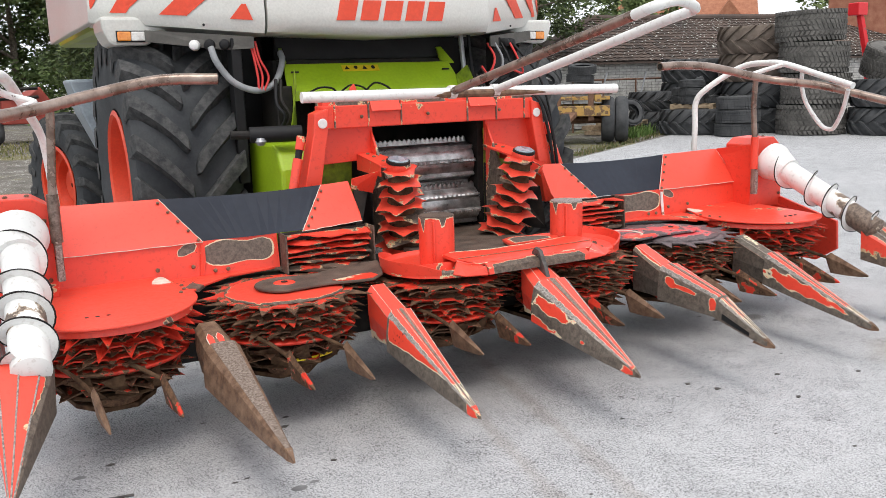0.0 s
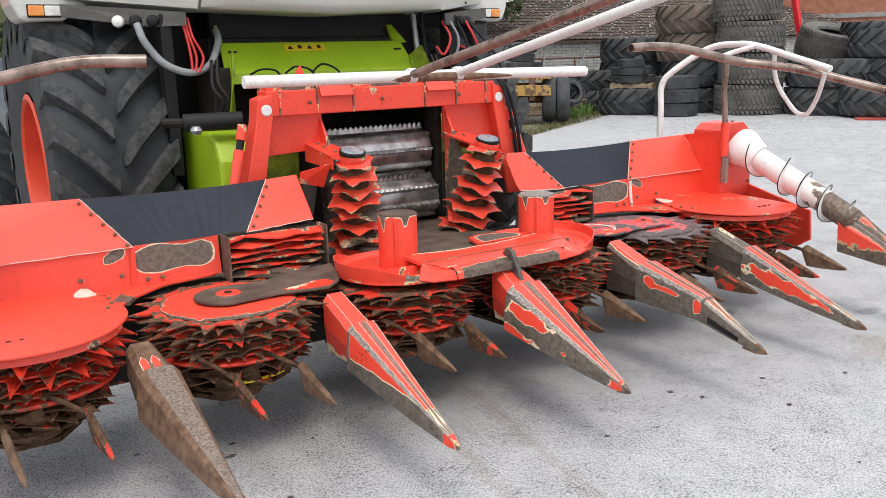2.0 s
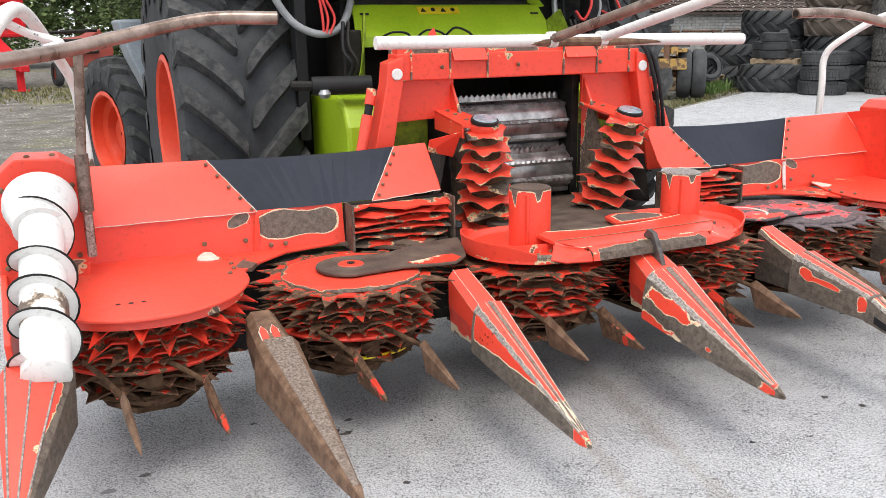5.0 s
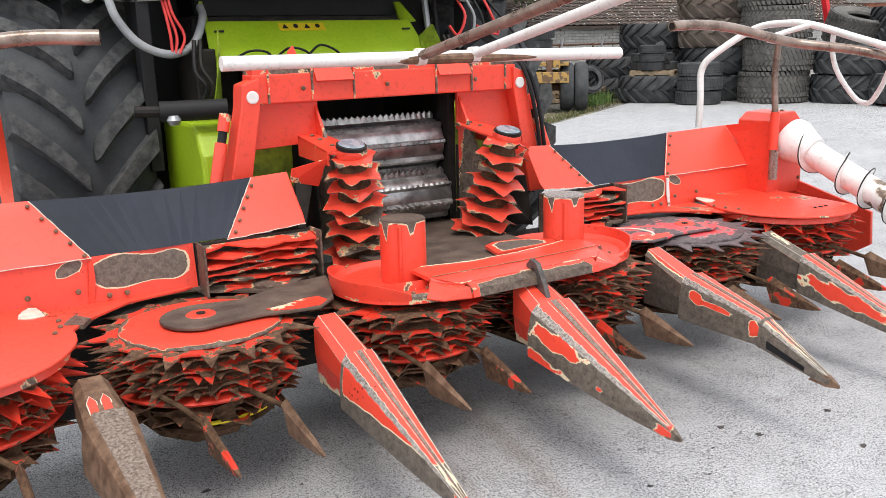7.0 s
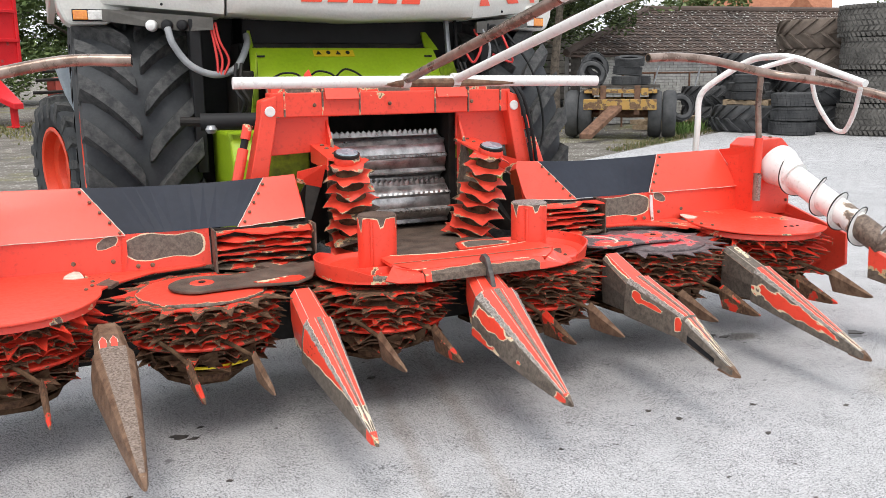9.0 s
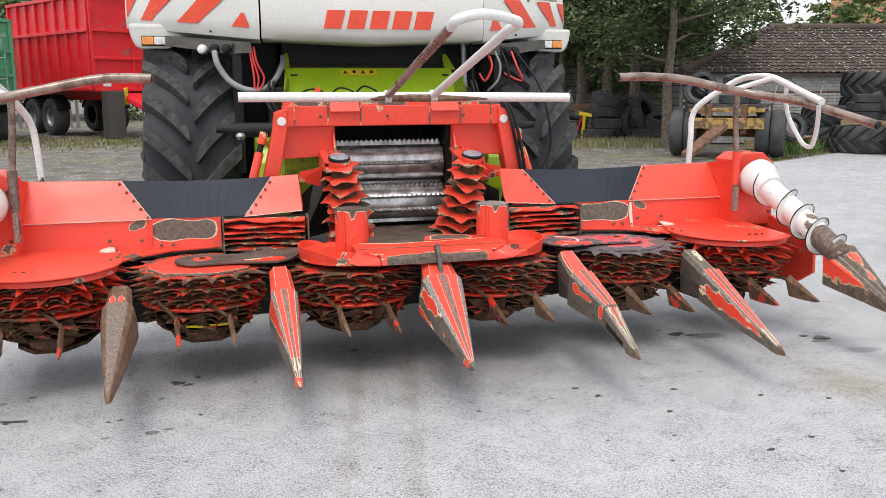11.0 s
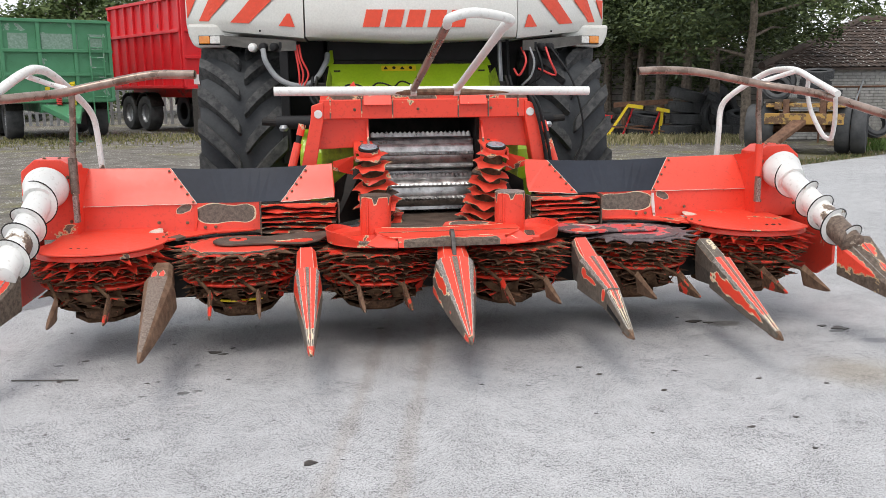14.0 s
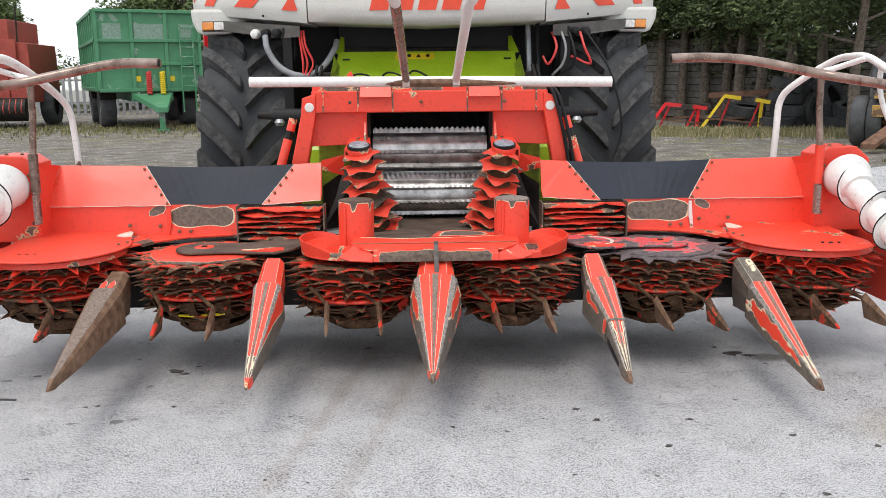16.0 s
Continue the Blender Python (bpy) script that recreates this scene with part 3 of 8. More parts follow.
# covers on the middle drums
for s in (-1, 1):
    cx, cy = DRUMS[1][0] * s, DRUMS[1][1]
    T = Matrix.Translation((cx, cy, 0.59))
    fm = Form()
    fm.lathe([(0.05, 0.0), (0.16, -0.002), (0.215, -0.004), (0.245, -0.006), (0.262, -0.010), (0.264, -0.016), (0.05, -0.014)], 44, T)
    fm.w = [v + (0.0 if s < 0 else 0.08) for v in (-0.1, -0.06, 0.0, 0.07, 0.15, 0.15, 0.0) for _ in range(44)]
    part("drum_cover", fm, RED if s < 0 else ARMRED, header, "round cover plate, red paint worn through", smooth=True)
    fm = Form()
    rim = [(1.145 + 0.135 * math.cos(radians(a)), 1.0 + 0.135 * math.sin(radians(a))) for a in range(75, 256, 15)][::-1]
    rim = [(2 * 1.145 - x, y) for x, y in rim]
    edge_pts = rim + [(0.98, 1.10), (0.90, 1.135), (0.78, 1.19), (0.60, 1.21), (0.64, 1.08), (0.70, 0.93), (0.78, 0.855), (0.87, 0.865), (0.97, 0.89), (1.04, 0.885)]
    fm.wear = 0.05
    fm.plate([(x * s, y, 0.606) for x, y in edge_pts], 0.012, (0, 0, -1))
    part("bearing_arm", fm, DECKMUD if s < 0 else ARMRED, header, "brown bare-steel arm over the drum" if s < 0 else "arm with purple-red paint worn to brown steel", bevel=0.003)
    if s > 0:
        fm = Form()
        arc = [(0.80 + 0.095 * math.cos(radians(a)), 1.02 + 0.11 * math.sin(radians(a))) for a in range(-70, 90, 12)]
        fm.loft([[(x - 0.006, y - 0.006, 0.6068), (x + 0.012, y - 0.002, 0.6068), (x + 0.012, y - 0.002, 0.609), (x - 0.006, y - 0.006, 0.609)] for x, y in arc])
        part("cream_edge", fm, CREAM, header, "cream primer curve on the arm")
    fm = Form()
    fm.wear = -0.15
    fm.lathe([(0.052, 0.604), (0.046, 0.609), (0.02, 0.609)], 20, Matrix.Translation((cx, cy, 0)))
    part("hub_cap", fm, RED, header, "red hub ring")
    fm = Form()
    fm.lathe([(0.015, 0.600), (0.015, 0.6125), (0.008, 0.613)], 12, Matrix.Translation((cx, cy, 0)))
    part("hub_bolt", fm, DARK, header)
    fm = Form()
    fm.wear = -0.17
    fm.plate([(0.735 * s, 0.905, 0.6085), (0.78 * s, 0.862, 0.6085), (0.86 * s, 0.868, 0.6085), (0.93 * s, 0.895, 0.6085), (0.95 * s, 0.925, 0.6085), (0.88 * s, 0.935, 0.6085), (0.80 * s, 0.965, 0.6085), (0.745 * s, 0.96, 0.6085)], 0.004, (0, 0, -1))
    part("arm_patch", fm, RED_ZONE, header, "red clamp plate")

# decks over the outer drums
for s in (-1, 1):
    cx, cy = DRUMS[2][0] * s, DRUMS[2][1] - 0.02
    r = 0.345
    pts = []
    for i in range(19):
        a = radians(200 + 172 * i / 18) if s < 0 else radians(340 - 172 * i / 18)
        rr = r * (1.0 if i < 15 else 1.0 + 0.012 * (i - 14))
        pts.append((cx + rr * math.cos(a), cy + rr * math.sin(a), 0.612))
    inner, outer = -1.565, -2.13
    pts = [p for p in pts if abs(p[0]) < 2.13]
    pts = [(outer * -s, 0.80, 0.612)] + pts + [(1.56 * s, 1.21, 0.612), (1.62 * s, 1.38, 0.628), (2.13 * s, 1.38, 0.628)]
    fm = Form()
    fm.wear = -0.05 if s < 0 else 0.01
    fm.plate(pts, 0.010, (0, 0, -1))
    part("deck_plate", fm, RED_CLEAN if s < 0 else RED, header, "smooth red deck plate over the outer drum", bevel=0.003)
    fm = Form()
    fm.wear = -0.08
    fm.lathe([(0.26, 0.0), (0.325, -0.006), (0.333, -0.03), (0.31, -0.034), (0.26, -0.02)], 44, Matrix.Translation((DRUMS[2][0] * s, DRUMS[2][1], 0.598)))
    part("deck_lip", fm, RED, header, smooth=True)
    fm = Form()
    fm.plate([(1.585 * s, 1.265, 0.6202), (1.625 * s, 1.258, 0.6195), (1.665 * s, 1.275, 0.6211), (1.66 * s, 1.305, 0.6239), (1.645 * s, 1.335, 0.6268), (1.62 * s, 1.362, 0.6293), (1.60 * s, 1.35, 0.6282), (1.59 * s, 1.31, 0.6244)], 0.004, (0, 0, -1))
    part("touch_up_patch", fm, CREAM, header, "white patch on the deck")
    for dx, dy in ((-0.028, 0.004), (0, 0), (0.028, -0.002)):
        fm = Form()
        fm.lathe([(0.014 if dx == 0 else 0.008, 0), (0.008, 0.004)], 10, Matrix.Translation((cx + 0.06 * s + dx * 1.4, cy - 0.17 + dy, 0.6125)))
        part("deck_bolt", fm, DARK, header)
    for x, y in ((1.56, 1.12), (1.585, 1.06), (1.555, 1.19)):
        bolt(x * s, y, 0.614, 0.010, (0, 0, 1))

# back wall, guards and rubber sheets
for s in (-1, 1):
    def wall_wear(x, z):
        """Worn patches of the back wall: a long bone shape and a small nick beside it."""
        u, v = (x - 1.235) / 0.180, (z - 0.700) / (0.056 - 0.006 * math.cos((x - 1.2) * 24))
        bone = 1 - (abs(u) ** 3.4 + abs(v) ** 3.0)
        u, v = (x - 1.480) / 0.045, (z - 0.734 + 0.3 * (x - 1.480)) / 0.026
        nick = 0.6 * (1 - (abs(u) ** 2.4 + abs(v) ** 2.4))
        return max(-0.6, min(0.6, max(bone * 0.55, nick)))

    fm = Form()
    nx, nz = 70, 12
    gx = [1.045 + (2.10 - 1.045) * (i / nx) ** 1.5 for i in range(nx + 1)]
    gz = [0.60 + 0.165 * j / nz for j in range(nz + 1)]
    fm.loft([[(x * s, 1.372 + 0.023 * (z - 0.6) / 0.165, z) for z in gz] + [(x * s, 1.392 + 0.023 * (z - 0.6) / 0.165, z) for z in gz[::-1]] for x in gx], True, True, [w for x in gx for w in [wall_wear(x, z) for z in gz] + [-0.5] * (nz + 1)])
    part("back_wall", fm, RED_ZONE, header, "red back wall sheet with cream-rimmed bare patches")
    fm = Form()
    fm.wear = -0.12
    fm.plate([(1.40 * s, 1.366, 0.68), (1.415 * s, 1.366, 0.60), (1.43 * s, 1.366, 0.60), (1.415 * s, 1.37, 0.752), (1.40 * s, 1.37, 0.752)], 0.006, (0, 1, 0))
    part("wall_seam", fm, RED if s < 0 else WHITE, header)
    # upper guards lean back
    low_y, top_y, zl, zt = 1.385, 1.53, 0.762, 0.962
    fm = Form()
    fm.wear = -0.2
    fm.plate([(1.402 * s, low_y, zl), (2.08 * s, low_y, zl), (2.02 * s, top_y, zt + 0.008), (1.56 * s, top_y, zt)], 0.006, (0, 1, 0))
    part("guard_plate", fm, RED_CLEAN, header, "smooth red guard plate", bevel=0.002)
    fm = Form()
    fm.wear = -0.2
    fm.plate([(0.918 * s, low_y - 0.004, zl - 0.003), (0.60 * s, low_y - 0.01, zl + 0.02), (0.595 * s, low_y + 0.02, zl + 0.05), (0.605 * s, top_y - 0.005, zt + 0.008), (0.755 * s, top_y, zt)], 0.006, (0, 1, 0))
    part("guard_plate", fm, RED_CLEAN, header, "smooth red guard plate", bevel=0.002)
    for path in ([(1.402, low_y - 0.001, zl), (2.08, low_y - 0.001, zl)], [(1.402, low_y - 0.001, zl), (1.56, top_y - 0.001, zt)], [(0.918, low_y - 0.005, zl - 0.003), (0.755, top_y - 0.001, zt)], [(0.918, low_y - 0.005, zl - 0.003), (0.60, low_y - 0.011, zl + 0.02)]):
        fm = Form()
        a_, b_ = (Vector((x * s, y, z)) for x, y, z in path)
        fm.tube([a_.lerp(b_, q) + Vector((0, -0.0012 * math.sin(q * 37), 0.0012 * math.sin(q * 23))) for q in [i / 14 for i in range(15)]], [0.0012 + 0.0012 * abs(math.sin(i * 1.9)) for i in range(15)], 6)
        part("chipped_edge", fm, CREAM, header, "thin cream line of chipped paint along the edge")
    fm = Form()
    rings = []
    for i in range(15):
        q = i / 14
        wob = 0.006 * math.sin(q * 9)
        xl, xt = 0.90 + (1.42 - 0.90) * q, 0.735 + (1.575 - 0.735) * q
        zt2 = zt - 0.012 * math.sin(math.pi * q)
        rings.append([(xl * s, low_y + 0.006 + wob, zl + 0.002), (xt * s, top_y + 0.006 - wob, zt2), (xt * s, top_y + 0.012 - wob, zt2), (xl * s, low_y + 0.012 + wob, zl + 0.002)])
    fm.loft(rings)
    part("rubber_sheet", fm, RUBBER, header, "black rubber guard sheet")
    for i in range(5):
        t = 0.06 + i * 0.215
        bolt((1.385 + (1.552 - 1.385) * t + 0.028) * s, low_y - 0.006 + (top_y - low_y) * t, zl + (zt - zl) * t, 0.009, (0, -1, 0.7))
    for i in range(5):
        t = 0.1 + i * 0.19
        bolt((0.895 + (0.745 - 0.895) * t) * s, low_y - 0.008 + (top_y - low_y) * t, zl + (zt - zl) * t, 0.009, (0, -1, 0.7))
    # red slats beside the throat
    for i in range(6):
        z = 0.752 - i * 0.0305
        fm = Form()
        fm.wear = -0.05 + 0.018 * i
        pts = [(1.035 * s, 1.385, z), (1.03 * s, 1.30, z - 0.004)]
        for j in range(15):
            u = j / 14
            bite = 0.05 * max(0.0, math.sin(u * 7 + i * 1.7)) ** 6
            pts.append(((1.03 - 0.43 * u) * s, 1.284 + 0.016 * math.sin(u * 10 + i * 2.0) + bite + rng.uniform(-0.009, 0.009), z - 0.004 - 0.010 * u * u + 0.003 * math.sin(u * 8 + i * 2.9) + rng.uniform(-0.002, 0.002)))
        pts.append((0.585 * s, 1.385, z))
        fm.plate(pts, 0.007, (0, 0, -1))
        part("stripper_slat", fm, RED, header, "bent red stripper slat with torn edge")
    fm = Form()
    fm.box(min(0.585 * s, 1.04 * s), max(0.585 * s, 1.04 * s), 1.375, 1.40, 0.57, 0.76)
    part("slat_backing", fm, DARK, header)
    for x in (1.038, 0.582):
        fm = Form()
        fm.wear = 0.12
        fm.box(min(x * s, x * s + 0.008), max(x * s, x * s + 0.008), 1.285, 1.392, 0.575, 0.765)
        part("slat_bracket", fm, RED, header)
    # curved stripper rail over the middle drum
    fm = Form()
    fm.wear = 0.0
    path = [(DRUMS[1][0] * s + 0.37 * math.cos(a) , DRUMS[1][1] + 0.37 * math.sin(a), 0.592) for a in [radians(22 + 136 * i / 14) for i in range(15)]]
    fm.loft([[(p[0], p[1], 0.60), (DRUMS[1][0] * s + (p[0] - DRUMS[1][0] * s) * 1.17, DRUMS[1][1] + (p[1] - DRUMS[1][1]) * 1.17, 0.605), (DRUMS[1][0] * s + (p[0] - DRUMS[1][0] * s) * 1.17, DRUMS[1][1] + (p[1] - DRUMS[1][1]) * 1.17, 0.59), (p[0], p[1], 0.585)] for p in path])
    part("stripper_rail", fm, RED, header, "curved red rail behind the drum")
    fm = Form()
    fm.wear = -0.02
    fm.plate([(1.42 * s, 1.375, 0.606), (1.06 * s, 1.375, 0.606), (1.10 * s, 1.36, 0.604), (1.30 * s, 1.33, 0.602), (1.47 * s, 1.20, 0.600), (1.56 * s, 1.06, 0.60), (1.585 * s, 1.22, 0.606), (1.58 * s, 1.375, 0.606)], 0.01, (0, 0, -1))
    part("gusset_plate", fm, RED, header, bevel=0.002)
    for x, z in ((1.46, 0.655), (1.36, 0.625), (1.30, 0.625), (1.62, 0.66)):
        bolt(x * s, 1.366, z, 0.012, (0, -1, 0.1))

# lower beam and pan of the header
fm = Form()
fm.box(-2.12, 2.12, 1.30, 1.52, 0.22, 0.57)
part("main_beam", fm, DARK, header, "dark grimy main beam", bevel=0.01)
for s in (-1, 1):
    for k in range(3):
        fm = Form()
        x = DRUMS[k][0] * s
        fm.plate([(x - 0.22, 1.32, 0.225), (x + 0.22, 1.32, 0.225), (x + 0.16, 1.06, 0.212), (x + 0.07, 0.95, 0.208), (x - 0.07, 0.95, 0.208), (x - 0.16, 1.06, 0.212)], 0.022, (0, 0, -1))
        part("skid_plate", fm, MUD, header, "muddy skid plate", bevel=0.004)
    fm = Form()
    fm.plate([(0.755 * s, 0.98, 0.585), (0.70 * s, 1.25, 0.59), (0.585 * s, 1.36, 0.59), (1.05 * s, 1.36, 0.59), (0.86 * s, 1.22, 0.588)], 0.01, (0, 0, -1))
    part("throat_plate", fm, DECKMUD, header, "muddy plate by the throat")

# centre cover with two stub posts
fm = Form()
fm.wear = -0.1
fm.plate([(-0.30, 0.93, 0.645), (-0.20, 0.845, 0.650), (0.20, 0.845, 0.650), (0.30, 0.93, 0.645), (0.31, 1.25, 0.625), (-0.31, 1.25, 0.625)], 0.012, (0, 0, -1))
part("centre_deck", fm, DECKMUD, header, "muddy brown centre deck plate", bevel=0.003)
cols = [-0.40 + 0.80 * i / 32 for i in range(33)]
rings, wear = [], []
for x in cols:
    a = abs(x) / 0.40
    rear = 0.868 + 0.05 * a * a + (0.05 * max(0.0, x - 0.05) if x < 0.30 else 0.0125)
    fold = 0.772 + 0.012 * a
    ys = [rear, rear - 0.010, rear - 0.022, rear - 0.045, fold]
    top = [(x, y, 0.664 - 0.007 * k / 4) for k, y in enumerate(ys)]
    rings.append(top + [(x, y, 0.650 - 0.007 * k / 4) for k, y in enumerate(ys)][::-1])
    wear += [0.07, 0.0, -0.12 if abs(x) < 0.3 else -0.3, -0.4, -0.22] + [-0.3] * 5
fm = Form()
fm.loft(rings, True, True, wear)
part("centre_cover", fm, RED_ZONE, header, "red centre cover with a cream-edged hollow rear rim")
rings, wear = [], []
for i in range(25):
    q = -1 + 2 * i / 24
    rings.append([(0.392 * q, 0.772 + 0.012 * abs(q), 0.654), (0.36 * q, 0.735, 0.648), (0.315 * q, 0.698, 0.640), (0.315 * q, 0.700, 0.630), (0.36 * q, 0.737, 0.638), (0.392 * q, 0.774, 0.644)])
    wear += [-0.14, -0.35, -0.10, -0.3, -0.3, -0.3]
fm = Form()
fm.loft(rings, True, True, wear)
part("cover_front", fm, RED_ZONE, header, "red sloping cover front")
fm = Form()
fm.tube([(-0.385, 0.781, 0.6565), (0.0, 0.770, 0.657), (0.385, 0.781, 0.6565)], 0.0016, 6)
part("fold_line", fm, PRIM, header)
fm = Form()
n = 24
rings, wear = [], []
for i in range(n + 1):
    x = -0.29 + 0.58 * i / n
    rings.append([(x, 0.696, 0.639), (x, 0.662, 0.620), (x, 0.655, 0.592), (x, 0.668, 0.590), (x, 0.674, 0.616), (x, 0.70, 0.630)])
    b = 0.55 if abs(x) < 0.265 else -0.2
    wear += [-0.15, b * 0.6, b, b, 0, 0]
fm.loft(rings, True, True, wear)
part("cover_lip", fm, RED_RIM, header, "bare grey lower lip of the cover")
fm = Form()
prof = [(-0.02, 0.895), (0.02, 1.03), (0.08, 1.062), (0.17, 1.05), (0.255, 1.02), (0.305, 0.95), (0.28, 0.90)]
c0 = Vector((0.14, 0.968))
rings, wear = [], []
for k, wv in ((1.0, -0.25), (0.86, -0.12), (0.70, 0.10), (0.45, 0.4), (0.03, 0.5)):
    rings.append([(c0.x + (x - c0.x) * k, c0.y + (y - c0.y) * k, 0.664 + 0.001 * (1 - k)) for x, y in prof])
    wear += [wv] * len(prof)
fm.loft([[(x, y, 0.652) for x, y in prof]] + rings, True, True, [-0.2] * len(prof) + wear)
part("patch_plate", fm, RED_ZONE, header, "red patch plate worn bare in the middle")
for s in (-1, 1):
    fm = Form()
    fm.wear = -0.12
    fm.plate([(0.292 * s, 0.660, 0.592), (0.292 * s, 0.676, 0.626), (0.318 * s, 0.70, 0.637), (0.392 * s, 0.780, 0.646), (0.455 * s, 0.70, 0.608), (0.40 * s, 0.676, 0.596)], 0.010, (0, 0.6, -0.7))
    part("cover_cheek", fm, RED_ZONE, header, "red folded cheek of the cover", bevel=0.003)
    cx, cy = DRUMS[0][0] * s, DRUMS[0][1]
    T = Matrix.Translation((cx, cy, 0.598))
    fm = Form()
    fm.wear = -0.05
    fm.lathe([(0.06, 0.006), (0.235, 0.004), (0.25, 0.016), (0.262, 0.022), (0.275, 0.014), (0.275, -0.012), (0.06, -0.01)], 48, T)
    part("drum_cover", fm, RED, header, "round red cover plate with a raised rim", smooth=True)
    # upright stub post with a half-round front and a rusty cap
    fm = Form()
    ring = []
    for i in range(40):
        a = 2 * math.pi * i / 40
        fold = 1.0 - 0.07 * max(0.0, 1 - abs(((math.degrees(a) - 225) + 180) % 360 - 180) / 12) - 0.05 * max(0.0, 1 - abs(((math.degrees(a) - 300) + 180) % 360 - 180) / 10)
        ring.append((0.087 * math.cos(a) * fold, 0.080 * math.sin(a) * fold))
    rings, wear = [], []
    levels = [0.60, 0.66, 0.70, 0.735, 0.755, 0.775, 0.79, 0.805, 0.82, 0.834]
    for z in levels:
        rings.append([(cx + x, cy - 0.005 + y, z) for x, y in ring])
        for i in range(40):
            a = 360 * i / 40
            drip = max(0.0, 1 - abs(a - 265) / 14) * 0.055 + max(0.0, 1 - abs(a - 195) / 9) * 0.09 + max(0.0, 1 - abs(a - 325) / 9) * 0.05
            wear.append(max(-0.5, min(0.4, (z - 0.828 + drip) / 0.07)))
    fm.loft(rings, True, True, wear)
    post = part("stub_post", fm, RED_ZONE, header, "red upright stub post with bare drips from the top", smooth=True, angle=50)
    fm = Form()
    fm.lathe([(0.083, 0.834), (0.082, 0.839), (0.070, 0.841)], 20, Matrix.Translation((cx, cy - 0.005, 0)))
    part("post_cap", fm, DECKMUD if s < 0 else BARE, post, "bare steel cap")
    fm = Form()
    fm.wear = -0.12
    fm.box(cx - 0.056, cx - 0.046, cy - 0.078, cy - 0.06, 0.61, 0.82)
    part("weld_rib", fm, RED, post, bevel=0.003)
    wall, rib = [], []
    for i in range(29):
        a = radians((62 if s > 0 else 118) + (-1 if s > 0 else 1) * 128 * i / 28)
        h = 0.044 * math.sin(math.pi * min(1.0, (i + 1.5) / 9) / 2) * math.sin(math.pi * min(1.0, (29.5 - i) / 9) / 2)
        wall.append([(cx + r_ * math.cos(a), cy + r_ * math.sin(a), z_) for r_, z_ in ((0.262, 0.604), (0.276, 0.612 + h), (0.283, 0.612 + h), (0.275, 0.598))])
    fm = Form()
    fm.loft(wall, True, True, [v for _ in wall for v in (-0.4, -0.16, -0.16, -0.4)])
    part("dish_rim", fm, RED_RIM, header, "raised curved rim of the drum cover", smooth=True)
    for i in range(21):
        a = radians(202 + 128 * i / 20)
        h = 0.030 * math.sin(math.pi * i / 20) ** 0.5 + 0.002
        rib.append([(cx + r_ * math.cos(a), cy + r_ * math.sin(a), z_) for r_, z_ in ((0.165, 0.602), (0.160, 0.604 + h), (0.154, 0.604 + h), (0.154, 0.602))])
    fm = Form()
    fm.wear = -0.12
    fm.loft(rib)
    part("dish_rib", fm, RED, header, "low curved rib before the stub post", smooth=True)
    for a in (200, 250, 300):
        bolt(cx + 0.2 * math.cos(radians(a)), cy + 0.2 * math.sin(radians(a)), 0.603, 0.010, (0, 0, 1))


